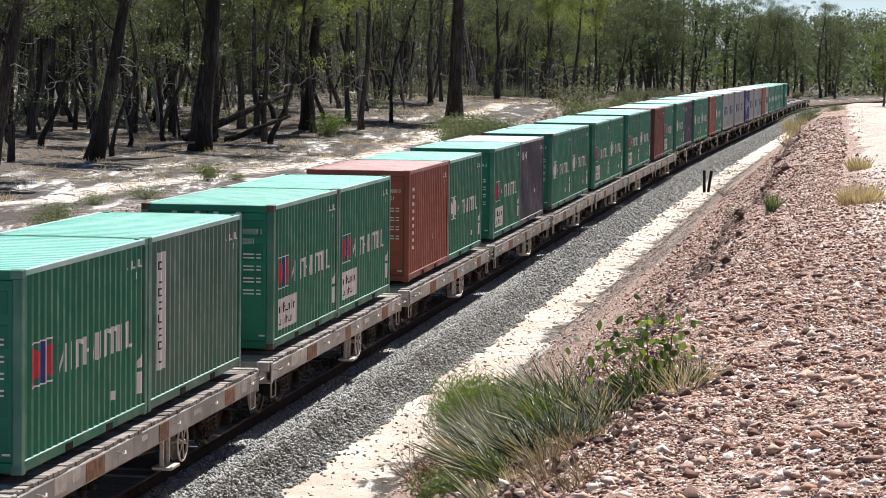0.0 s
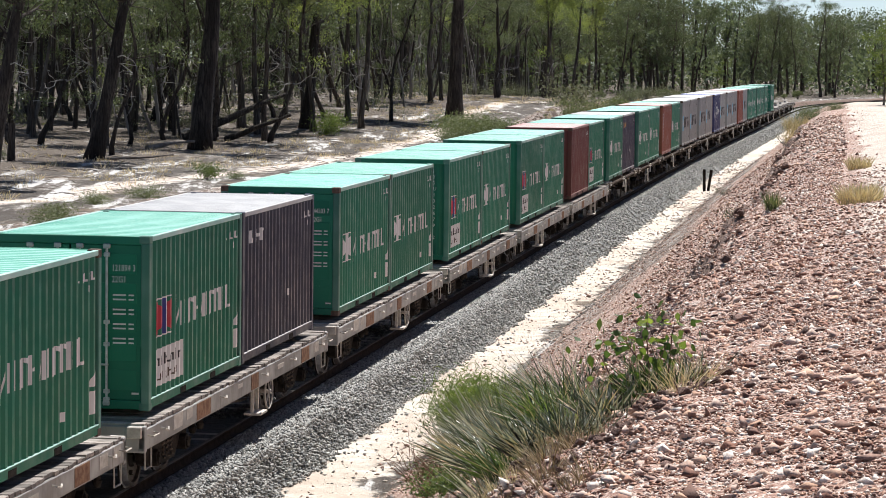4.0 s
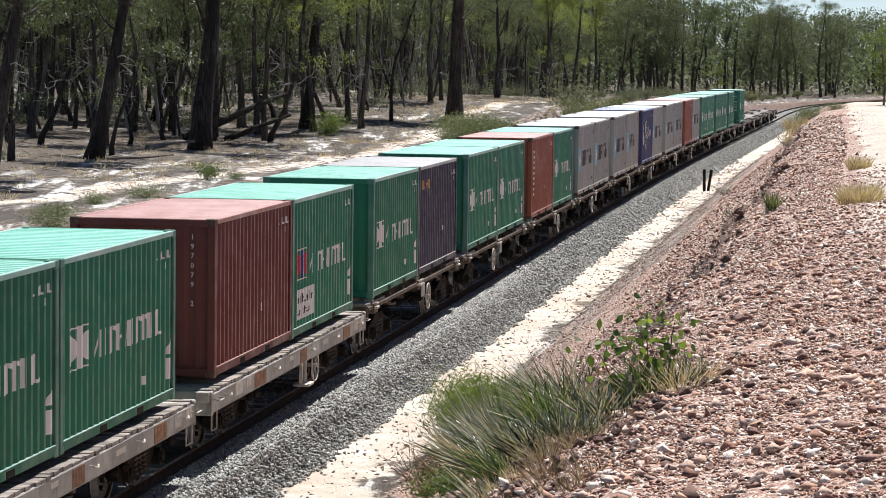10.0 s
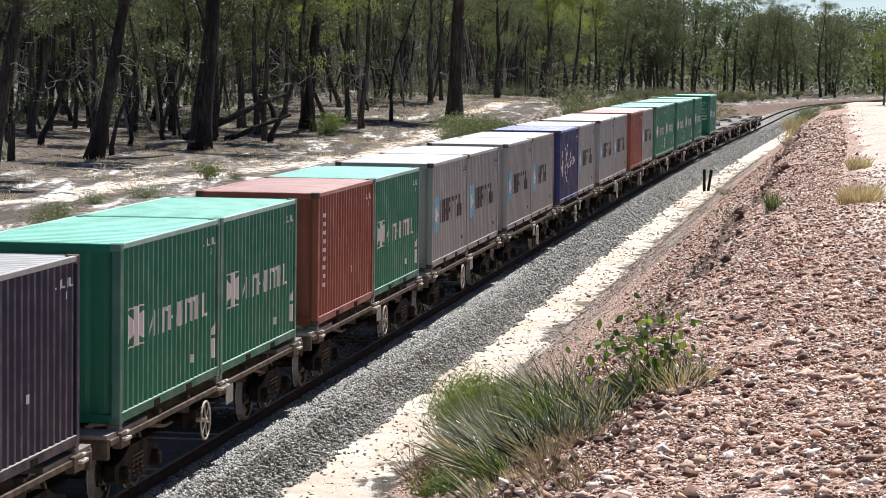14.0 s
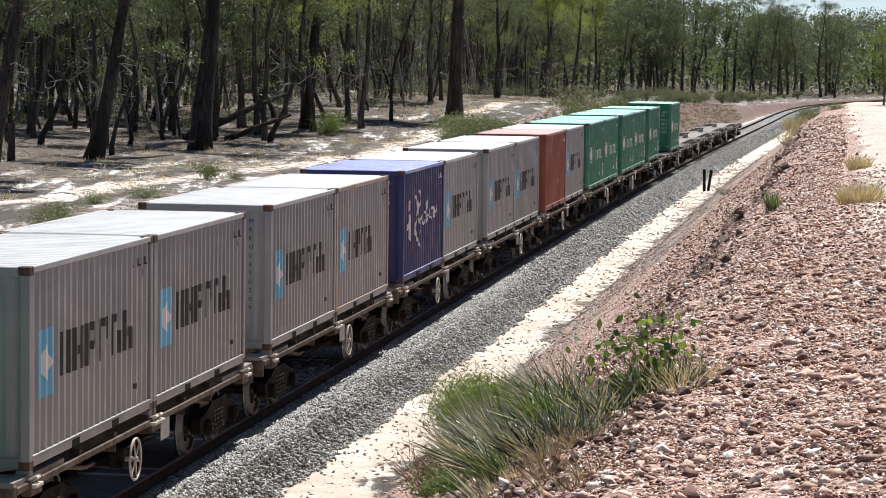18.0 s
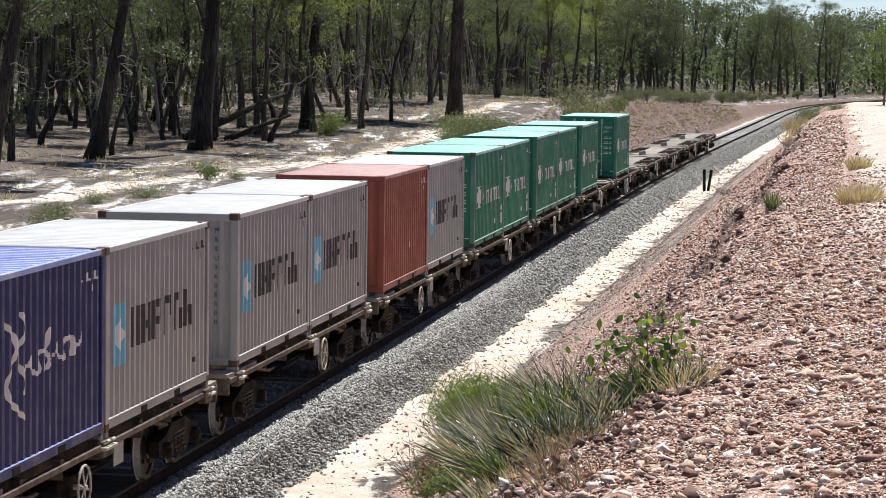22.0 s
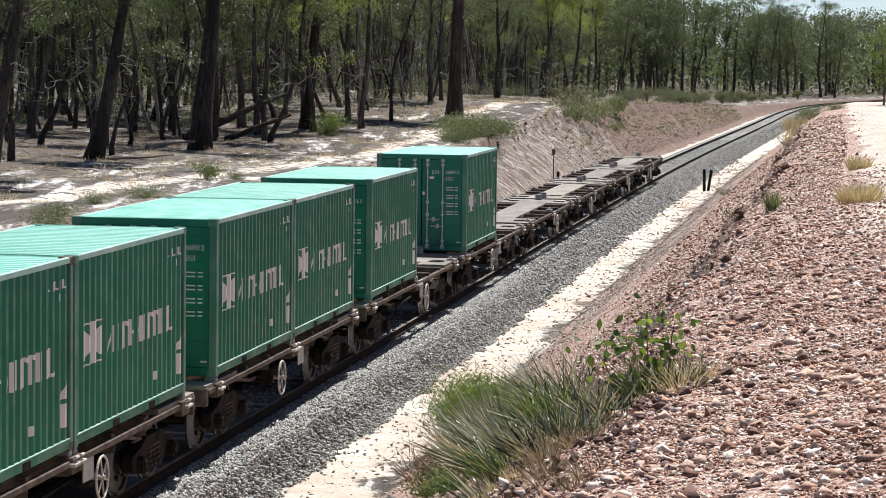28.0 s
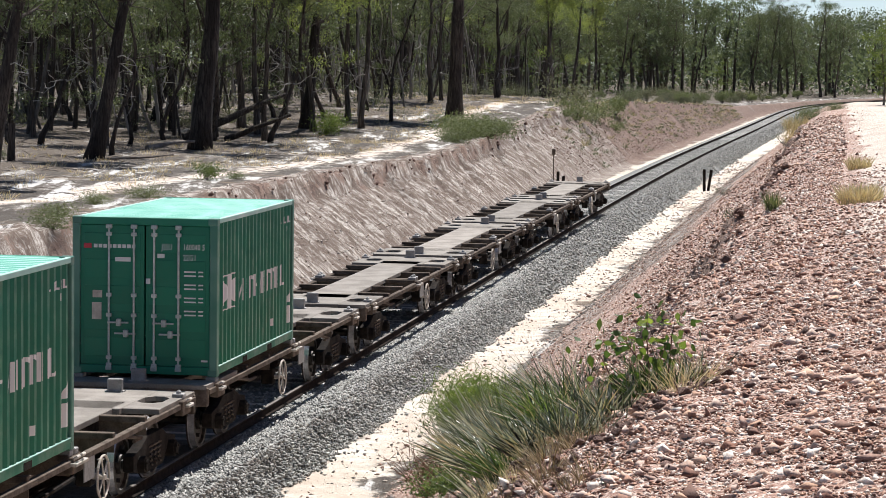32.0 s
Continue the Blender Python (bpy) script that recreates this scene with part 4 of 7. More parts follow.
def container(kind):
    """A twenty-foot box; its origin is at the middle of its near end's foot."""
    paint_, roof_, label = KINDS[kind["paint"]]
    box = thing("shipping_container", kind.get("label", label), "container", "containers on the train")
    frame_ = part("frame", shared("frame", FRAME, paint_, *EDGES[kind["paint"]]), paint_, box)
    cast_mat = RUST_CASTING if kind["paint"] in ("grey", "rusty_grey") or kind["seed"] % 3 == 0 else EDGES[kind["paint"]][1]
    for x in (-1.139, 1.139):
        for y in (0.088, LONG - 0.088):
            for z in (0.0, HIGH - 0.118):
                part("corner_casting", shared("corner_casting", CASTING, cast_mat), cast_mat, frame_).matrix_basis = pose(x, y, z)
    part("side_panel", shared("side_near", SHEETS["side_near"], paint_), paint_, box)
    part("side_panel", shared("side_far", SHEETS["side_far"], paint_), paint_, box)
    part("roof_panel", shared("roof", SHEETS["roof"], roof_), roof_, box, "corrugated roof, paler than the walls")
    part("floor", shared("floor", FLOOR_SHAPE, DARK_STEEL), DARK_STEEL, box)
    part("end_panel", shared("end_back", SHEETS["end_back"], paint_), paint_, box)
    # dark plates on the bottom rail stand in for shade inside fork pockets
    pocket = shared("fork_pocket", Shape().box(0, 0.006, 0, 0.34, 0.035, 0.13), DARK_STEEL)
    for y in (1.9, 3.85):
        part("fork_pocket", pocket, DARK_STEEL, box).matrix_basis = pose(1.213, y, 0)
    if kind["doors"]:
        for left in (True, False):
            door = part("door", shared("door_left" if left else "door_right", door_shape(left), paint_), paint_, box)
            for k in range(5):
                part("rib", shared("rib", RIB, paint_), paint_, door).matrix_basis = pose(-0.548 if left else 0.548, 0, 0.30 + k * 0.43)
            for z in (0.35, 0.95, 1.55, 2.15):
                part("hinge", shared("hinge", HINGE, paint_), paint_, door).matrix_basis = pose(-1.105 if left else 1.105, 0, z)
            for x in ((-0.60, -0.18) if left else (0.16, 0.57)):
                part("locking_rod", shared("locking_rod", ROD, ROD_STEEL), ROD_STEEL, door, "galvanised locking rod").matrix_basis = pose(x, 0.0, 0)
                part("handle", shared("handle", HANDLE, ROD_STEEL), ROD_STEEL, door).matrix_basis = pose(x + (0.0 if x in (-0.60, 0.16) else -0.30), 0.0, 0.86 if x in (-0.60, 0.16) else 0.68)
        if kind.get("plates"):
            s = Shape()
            s.box(-0.89, -0.73, 0.016, 0.021, 0.90, 1.18)
            s.box(-0.88, -0.72, 0.016, 0.021, 1.26, 1.38)
            part("data_plate", s, PALE_STEEL, box, "pale data plates on the door")
            s = Shape().box(-0.50, -0.24, 0.016, 0.021, 1.86, 1.93).box(0.21, 0.33, 0.016, 0.021, 2.0 - 0.07, 2.0 + 0.0).box(0.02, 0.09, 0.010, 0.021, 1.50, 1.59)
            for k in range(9):
                s.box(-0.86 + 0.08 * k, -0.80 + 0.08 * k, 0.016, 0.021, 2.08, 2.14)
            part("marking", s, WHITE_MARK, box, "small white shapes on the door")
            part("marking", Shape().box(-1.03, -0.90, 0.016, 0.021, 2.07, 2.15), RED_MARK, box, "small red shape on the door")
    else:
        part("end_panel", shared("end_front", SHEETS["end_front"], paint_), paint_, box)
    mark = BLACK_MARK if kind["paint"] in ("grey", "rusty_grey") else WHITE_MARK
    if kind.get("number"):
        head, tail = kind["number"]
        if kind["doors"]:
            if head:
                part("number", writing(head, 0.13, mark), mark, box).matrix_basis = pose(0.28, 0.014, 2.07, 90) @ Matrix.Diagonal((0.75, 1, 1, 1))
            part("number", writing(tail, 0.135, mark), mark, box).matrix_basis = pose(0.64, 0.014, 2.07, 90) @ Matrix.Diagonal((0.72, 1, 1, 1))
            part("number", writing("22G1", 0.135, mark), mark, box).matrix_basis = pose(0.64, 0.014, 1.90, 90) @ Matrix.Diagonal((0.75, 1, 1, 1))
        else:
            for k, ch in enumerate(tail):
                if ch != " ":
                    part("number", writing(ch, 0.12, mark), mark, box).matrix_basis = pose(0.80, 0.04, 2.26 - 0.155 * k, 90)
    if kind["doors"]:
        s = Shape()
        for r in range(4):
            for k, w in enumerate((0.20, 0.08)):
                for d in (0, 1):
                    z = 1.70 - 0.215 * r - 0.065 * d
                    s.box(0.66 + 0.24 * k, 0.66 + 0.24 * k + w, 0.014, 0.018, z, z + 0.024)
        s.box(0.95, 1.06, 0.014, 0.018, 0.24, 0.27)
        tagged(part("marking", s, mark, box, "small lines of data too fine to read"), kind="stuff")
    side = Shape()
    for k in range(5):
        bar(side, 5.02 + 0.16 * k, 5.06 + 0.16 * k, 2.19, 2.31)
        bar(side, 5.06 + 0.16 * k, 5.11 + 0.16 * k, 2.28 if k % 2 else 2.19, 2.31 if k % 2 else 2.22)
    bar(side, 5.45, 5.49, 2.04, 2.14)
    bar(side, 5.55, 5.60, 2.04, 2.14)
    look_ = kind["mark"]
    if look_.startswith("green"):
        g = green_mark("red" in look_)
        part("emblem", shared("emblem_" + look_[:9], g, WHITE_MARK, RED_MARK, BLUE_MARK), WHITE_MARK, box, "red and white emblem" if "red" in look_ else "white emblem")
        word_bars(box, WHITE_MARK, 1.62, 1.08, 1.46)
        side_mark(side, 5.62, 5.86, (0.72, 0.72), (0.80, 0.98))
        bar(side, 5.62, 5.86, 0.34, 0.66)
        if "panel" in look_:
            p = Shape()
            bar(p, 0.45, 2.10, 0.30, 0.86)
            for k in range(7):
                a, tall = 0.54 + 0.21 * k, 0.03 * (k % 3)
                bar(p, a, a + 0.035, 0.60, 0.715 + tall, 1, 0.006)
                bar(p, a + 0.035, a + 0.12, 0.60 if k % 2 else 0.685, 0.63 if k % 2 else 0.715, 1, 0.0065)
                bar(p, a + 0.12, a + 0.15, 0.60, 0.715, 1, 0.006)
                if k < 6:
                    bar(p, a + 0.05, a + 0.08, 0.38, 0.49 + 0.03 * ((k + 1) % 3), 2, 0.006)
                    bar(p, a + 0.08, a + 0.16, 0.46 if k % 2 else 0.38, 0.485 if k % 2 else 0.405, 2, 0.0065)
                    bar(p, a + 0.16, a + 0.185, 0.38, 0.485, 2, 0.006)
            part("panel", p, [WHITE_MARK, BLACK_MARK, BROWN_STEEL], box, "square white notice with dark strokes")
        else:
            bar(side, 4.2, 4.36, 0.42, 0.55)
    elif look_ == "star":
        star = Shape()
        bar(star, 0.42, 1.12, 0.86, 1.74)
        side_mark(star, 0.52, 0.77, (1.26, 1.06), (1.30, 1.54), 1, 0.007)
        side_mark(star, 0.77, 1.02, (1.06, 1.26), (1.54, 1.30), 1, 0.007)
        part("emblem", star, [SKY_MARK, WHITE_MARK], box, "light blue square with a white star")
        step = 0.62 if kind["paint"] == "grey" else 0.46
        for k in range(6):
            a = 1.36 + step * k
            blocks = [(a, a + 0.17, 1.04, 1.62), (a + step * 0.60, a + step * 0.82, 1.04 if k in (0, 1, 4, 5) else 1.30, 1.36 if k in (4, 5) else 1.62)]
            if k in (2, 3, 4):
                blocks.append((a + 0.175, a + step * 0.595, 1.50, 1.62))
            if k in (1, 2, 5):
                blocks.append((a + 0.175, a + step * 0.595, 1.24, 1.36))
            for block in blocks:
                part("stroke", bar(Shape(), *block), BLACK_MARK, box, "heavy black stroke")
        bar(side, 5.1, 5.2, 0.42, 0.50)
    elif look_ == "strip":
        p = Shape()
        bar(p, 0.55, 1.02, 0.55, 2.32)
        for k in range(8):
            z = 0.66 + 0.2 * k
            bar(p, 0.68, 0.90, z, z + 0.028, 1, 0.006)
            bar(p, 0.68, 0.90, z + 0.10, z + 0.128, 1, 0.006) if k % 3 else None
            bar(p, 0.66 if k % 2 else 0.87, 0.69 if k % 2 else 0.90, z, z + 0.128, 1, 0.0065)
        part("panel", p, [WHITE_MARK, SLATE], box, "upright white strip with dark strokes")
    elif look_ == "upright":
        for k in range(9):
            bar(side, 0.62 + 0.05 * (k % 2), 0.92, 0.72 + 0.17 * k, 0.80 + 0.17 * k)
            bar(side, 0.80, 0.90, 0.72 + 0.17 * k, 0.85 + 0.17 * k)
    elif look_ == "gold":
        g = Shape()
        for k in range(3):
            bar(g, 0.62 + 0.42 * k, 0.74 + 0.42 * k, 2.02, 2.24)
            bar(g, 0.74 + 0.42 * k, 0.94 + 0.42 * k, 2.02 + 0.08 * k, 2.10 + 0.06 * k)
        part("marking", g, GOLD_MARK if kind["paint"] == "navy" else WHITE_MARK, box, "small trade mark as plain strokes")
        bar(side, 3.75, 3.9, 0.86, 0.98)
    elif look_ == "script":
        for way in SCRIPT:
            script = Shape()
            for k in range(90):
                yy, zz = way(k / 89)
                script_w = 0.045 + 0.02 * math.sin(k / 9)
                bar(script, yy - script_w, yy + script_w, zz - 0.026, zz + 0.026, 0, 0.004 + 0.00003 * k)
            tagged(part("stroke", script, WHITE_MARK, box, "thin white script stroke"), kind="stuff")
        figure = Shape()
        bar(figure, 0.72, 0.98, 1.62, 1.86)
        side_mark(figure, 0.50, 0.86, (1.05, 1.30), (1.18, 1.46))
        side_mark(figure, 0.86, 1.16, (1.00, 0.86), (1.58, 1.46))
        part("emblem", figure, WHITE_MARK, box, "plain white emblem shapes")
    if kind["paint"] in ("brown", "maroon"):
        bar(side, 3.5, 3.62, 0.78, 0.92)
    tagged(part("marking", side, mark, box, "small strokes of worn lettering"), kind="stuff")
    return box


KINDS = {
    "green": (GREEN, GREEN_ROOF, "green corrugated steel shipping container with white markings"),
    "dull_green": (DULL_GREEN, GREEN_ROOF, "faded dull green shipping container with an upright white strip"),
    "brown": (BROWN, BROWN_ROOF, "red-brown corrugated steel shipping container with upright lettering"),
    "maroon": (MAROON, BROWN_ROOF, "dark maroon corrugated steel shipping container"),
    "slate": (SLATE, PALE_ROOF, "dark slate-blue shipping container with a pale roof"),
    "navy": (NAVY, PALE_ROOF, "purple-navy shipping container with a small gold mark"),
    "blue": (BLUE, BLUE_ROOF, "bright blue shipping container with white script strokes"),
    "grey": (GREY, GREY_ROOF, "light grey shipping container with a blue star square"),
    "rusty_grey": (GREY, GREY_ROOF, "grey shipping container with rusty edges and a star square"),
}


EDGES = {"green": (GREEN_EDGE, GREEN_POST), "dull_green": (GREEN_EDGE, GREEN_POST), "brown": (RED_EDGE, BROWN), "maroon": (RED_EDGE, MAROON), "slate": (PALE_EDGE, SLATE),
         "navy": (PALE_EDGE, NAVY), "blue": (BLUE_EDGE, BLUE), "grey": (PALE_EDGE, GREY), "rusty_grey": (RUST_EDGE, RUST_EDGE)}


def load(paint_, mark, doors=True, number=None, **more):
    return dict(paint=paint_, mark=mark, doors=doors, number=number, **more)


GREEN_RED = "green shipping container with a red and white emblem"
GREEN_PANEL = "green shipping container with red emblem and white notice"
A_LOADS = [
    (load("green", "green red blue", number=("", "05"), label=GREEN_RED), load("dull_green", "strip", False)),
    (load("green", "green red panel", number=("", "139129 1"), label=GREEN_PANEL), load("green", "green red panel", False, label=GREEN_PANEL)),
    (load("brown", "upright", number=("", "209088 0")), load("green", "green white", False)),
    (load("green", "green red panel", number=("", "121894 3"), label=GREEN_PANEL), load("slate", "gold", False)),
    (load("green", "green white", number=("", "144503 7")), load("green", "green white", False)),
    (load("green", "green red panel", False, number=("", "JSSU132679 2"), label=GREEN_PANEL), load("green", "green white", False)),
    (load("green", "green red panel", False, number=("", "JSSU121998 8"), label=GREEN_PANEL), load("green", "green white", False)),
    (load("maroon", "plain", False, number=("", "197079 2")), load("green", "green red panel", False, label=GREEN_PANEL)),
]
B_LOADS = [
    (load("green", "green white", False), load("navy", "gold", False)),
    (load("green", "green white", False), load("green", "green white", False)),
    (load("brown", "upright", False), load("green", "green white", False)),
    (load("grey", "star", False), load("grey", "star", False)),
    (load("grey", "star", False, number=("", "MRKU0690209")), load("rusty_grey", "star", False)),
    (load("blue", "script", False, number=("", "MRKU8744390")), load("grey", "star", False)),
    (load("grey", "star", False, number=("", "MRKU9608000")), load("grey", "star", False)),
    (load("brown", "plain", False), load("grey", "star", False)),
    (load("green", "green white", number=("", "393932 6")), load("green", "green white", False)),
    (load("green", "green white", number=("", "160459 2")), load("green", "green white", False)),
    (load("green", "green white", number=("", "160436 0")), None),
    (load("green", "green white", number=("JSSU", "160040 5"), plates=True, label="green shipping container with closed doors and white markings"), None),
    (None, None), (None, None), (None, None), (None, None),
]
A_FIRST, A_STEP, B_FIRST, B_STEP = 34.15, 14.742, 151.89, 14.207
SEAT = 1.249
WHEEL_R = 0.46


# ---- wagons: origin at rail level below the near end of the load ----
def bogie_side(sign):
    s = Shape()
    x0, x1 = sorted((sign * 0.93, sign * 1.09))
    s.prism([(-1.22, 0.40), (-1.22, 0.62), (-0.75, 0.70), (-0.42, 0.82), (0.42, 0.82), (0.75, 0.70), (1.22, 0.62), (1.22, 0.40), (0.98, 0.34), (0.75, 0.50), (0.48, 0.28), (-0.48, 0.28), (-0.75, 0.50), (-0.98, 0.34)], x0, x1)
    for y in (-0.875, 0.875):
        s.tube([(sign * 0.90, y, WHEEL_R), (sign * 1.19, y, WHEEL_R)], 0.13, 12)
        s.tube([(sign * 1.19, y, WHEEL_R), (sign * 1.22, y, WHEEL_R)], 0.09, 10)
        for k in range(3):
            a = 2 * math.pi * k / 3 + 0.5
            s.tube([(sign * 1.19, y + 0.08 * math.cos(a), WHEEL_R + 0.08 * math.sin(a)), (sign * 1.235, y + 0.08 * math.cos(a), WHEEL_R + 0.08 * math.sin(a))], 0.02, 6)
    return s


def spring_shape(sign):
    s = Shape()
    for y in (-0.24, 0.0, 0.24):
        pts = [(sign * 1.05 + 0.075 * math.cos(k * 1.5), y + 0.075 * math.sin(k * 1.5), 0.36 + k * 0.0175) for k in range(18)]
        s.tube(pts, 0.017, 4)
    return s


def wheelset_shape():
    s = Shape()
    s.tube([(-0.95, 0, 0), (0.95, 0, 0)], 0.075, 10)
    for sign in (-1, 1):
        prof = [(0.685, WHEEL_R + 0.028), (0.715, WHEEL_R + 0.028), (0.72, WHEEL_R), (0.82, WHEEL_R - 0.006), (0.82, WHEEL_R - 0.07), (0.775, WHEEL_R - 0.09), (0.765, 0.16), (0.83, 0.14), (0.83, 0.09), (0.66, 0.09), (0.66, 0.14), (0.70, 0.17), (0.72, WHEEL_R - 0.09), (0.685, WHEEL_R - 0.07)]
        n, m = 22, len(prof)
        v = [(sign * a, r * math.cos(2 * math.pi * i / n), r * math.sin(2 * math.pi * i / n)) for i in range(n) for a, r in prof]
        for k in range(m):
            f = [(i * m + k, i * m + (k + 1) % m, (i + 1) % n * m + (k + 1) % m, (i + 1) % n * m + k) for i in range(n)]
            s.add(v, f if sign < 0 else [q[::-1] for q in f], 1 if k in (1, 2) else 0)
        for i in range(4):
            a = math.pi / 2 * i
            s.box(sign * 0.80 - 0.03, sign * 0.80 + 0.03, 0.25 * math.cos(a) - 0.03, 0.25 * math.cos(a) + 0.03, 0.25 * math.sin(a) - 0.03, 0.25 * math.sin(a) + 0.03, 0)
    return s


def add_handwheel(wagon, y, x, z):
    rim = part("handwheel", shared("handwheel", Shape().ring((0, 0, 0), (1, 0, 0), 0.30, 0.019, 28, 6), PALE_STEEL), PALE_STEEL, wagon, "pale spoked brake handwheel")
    rim.matrix_basis = pose(x, y, z)
    part("hub", shared("hub", Shape().tube([(-0.16, 0, 0), (0.04, 0, 0)], 0.04, 10), PALE_STEEL), PALE_STEEL, rim)
    for k in range(6):
        part("spoke", shared("spoke", Shape().tube([(0, 0, 0.03), (0, 0, 0.3)], 0.013, 6), PALE_STEEL), PALE_STEEL, rim).matrix_basis = pose(0, 0, 0, 60 * k + 15)


def coupler_shape(face):
    s = Shape()
    y = sorted((0, face * 0.55))
    s.box(-0.10, 0.10, y[0], y[1], 0.80, 0.98, bevel=0.02)
    y = sorted((face * 0.5, face * 0.72))
    s.box(-0.17, 0.15, y[0], y[1], 0.76, 1.02, bevel=0.04)
    return s


def add_bogie(wagon, y):
    frame_ = part("bogie", shared("bogie_bolster", Shape().box(-1.0, 1.0, -0.16, 0.16, 0.50, 0.74, bevel=0.03).box(-0.25, 0.25, -0.25, 0.25, 0.74, 0.84, bevel=0.03), DARK_STEEL), DARK_STEEL, wagon, "grimy cast steel bogie")
    frame_.matrix_basis = pose(0, y, 0)
    for sign in (-1, 1):
        part("side_frame", shared("bogie_side" + ("_near" if sign > 0 else "_far"), bogie_side(sign), DARK_STEEL), DARK_STEEL, frame_)
        part("spring_nest", shared("springs" + ("_near" if sign > 0 else "_far"), spring_shape(sign), BROWN_STEEL), BROWN_STEEL, frame_)
    for d in (-0.875, 0.875):
        w = part("wheelset", shared("wheelset", WHEELSET, WHEEL_STEEL, TREAD), WHEEL_STEEL, wagon, "steel wheels with bright worn treads")
        w.matrix_basis = pose(0, y + d, WHEEL_R)
        WHEELS.append(w)


WHEELSET, WHEELS = wheelset_shape(), []


def flat_wagon(wheel_y):
    """Older flat wagon: boarded deck between deep grey side sills."""
    w = thing("flat_wagon", "weathered grey steel flat wagon with a boarded deck", "railway wagon", "flat wagons of the train")
    plank = shared("deck_board", Shape().box(-1.345, 1.345, 0, 0.19, 1.085, 1.145, bevel=0.006), DECK_BOARDS)
    rng = random.Random(8)
    for k in range(66):
        part("deck_board", plank, DECK_BOARDS, w).matrix_basis = pose(rng.uniform(-0.018, 0.018), -0.70 + 0.205 * k, rng.uniform(-0.014, 0.010), 0, rng.uniform(-0.3, 0.3), rng.uniform(-0.5, 0.5))
    for sign in (-1, 1):
        s = Shape()
        x0, x1 = sorted((sign * 1.265, sign * 1.365))
        s.box(x0, x1, -0.78, 12.95, 0.79, 1.083, bevel=0.012)
        y0_, y1_ = sorted((sign * 1.20, sign * 1.36))
        s.box(y0_, y1_, -0.78, 12.95, 0.775, 0.80, bevel=0.006)
        sill = part("side_sill", s, SILL_STEEL, w)
        for yy in (0.15, 3.9, 7.0, 9.4, 12.0):
            hook = Shape().tube([(sign * 1.36, yy, 0.99), (sign * 1.43, yy, 0.98), (sign * 1.45, yy + 0.12, 0.95), (sign * 1.43, yy + 0.2, 0.98)], 0.016, 6)
            part("lashing_hook", hook, PALE_STEEL, sill)
        c0, c1 = sorted((sign * 1.362, sign * 1.372))
        for yy, l in ((2.35, 0.9), (6.2, 0.55), (10.4, 0.7)):
            part("rusty_plate", Shape().box(c0, c1, yy, yy + l, 0.80, 1.06, bevel=0.004), RUSTY, sill, "rust-brown patch plate on the sill")
        c = sign * 1.366
        c0, c1 = sorted((c, c + sign * 0.003))
        for yy, l, z0, z1 in ((0.9, 0.55, 0.85, 1.08), (1.7, 0.4, 0.90, 1.06), (5.2, 0.35, 0.95, 1.02), (8.3, 0.5, 0.92, 1.0), (11.6, 0.4, 0.86, 1.04), (12.3, 0.35, 0.90, 1.06)):
            part("stencil_patch", Shape().box(c0, c1, yy, yy + l, z0, z1), PALE_STEEL, sill, "faded pale stencil patch")
    part("centre_sill", Shape().box(-0.30, 0.30, -0.75, 12.92, 0.55, 1.06, bevel=0.02), DARK_STEEL, w)
    cross = shared("cross_bearer", Shape().box(-1.26, 1.26, 0, 0.15, 0.72, 1.06, bevel=0.01), DARK_STEEL)
    for k in range(9):
        part("cross_bearer", cross, DARK_STEEL, w).matrix_basis = pose(0, 0.2 + 1.5 * k, 0)
    for y, face in ((-0.78, -1), (12.95, 1)):
        a, b = sorted((y, y - face * 0.14))
        beam = part("end_beam", Shape().box(-1.365, 1.365, a, b, 0.74, 1.13, bevel=0.015), SILL_STEEL, w)
        part("coupler", coupler_shape(face), DARK_STEEL, beam).matrix_basis = pose(0, y, 0)
        for sign in (-1, 1):
            lamp = Shape().box(-0.11, 0.11, -0.05, 0.05, 0.0, 0.17, bevel=0.012)
            part("corner_box", lamp, PALE_STEEL, beam).matrix_basis = pose(sign * 1.22, y + face * 0.04, 0.96)
            hoop = Shape().tube([(sign * 1.38, y - face * 0.1, 1.0), (sign * 1.47, y - face * 0.1, 0.98), (sign * 1.47, y - face * 0.42, 0.98), (sign * 1.38, y - face * 0.42, 1.0)], 0.013, 6)
            hoop.tube([(sign * 1.33, y - face * 0.15, 0.8), (sign * 1.33, y - face * 0.15, 0.48), (sign * 1.33, y - face * 0.5, 0.48), (sign * 1.33, y - face * 0.5, 0.8)], 0.015, 6)
            part("step_iron", hoop, PALE_STEEL, beam)
    for y in (1.55, 10.6):
        add_bogie(w, y)
    tank = Shape().tube([(0.55, 5.2, 0.62), (0.55, 5.25, 0.62), (0.55, 6.6, 0.62), (0.55, 6.65, 0.62)], [0.1, 0.2, 0.2, 0.1], 14)
    part("air_tank", tank, DARK_STEEL, w)
    rig = Shape().box(-0.9, 1.05, 7.3, 7.42, 0.55, 0.62).tube([(0.75, 2.6, 0.6), (0.75, 9.6, 0.55)], 0.02, 6).tube([(0.95, 4.2, 0.72), (1.0, 7.4, 0.5)], 0.018, 6)
    rig.prism([(wheel_y - 0.5, 0.95), (wheel_y - 0.1, 0.95), (wheel_y - 0.25, 0.45), (wheel_y - 0.5, 0.45)], 1.10, 1.16)
    part("brake_rigging", rig, BROWN_STEEL, w)
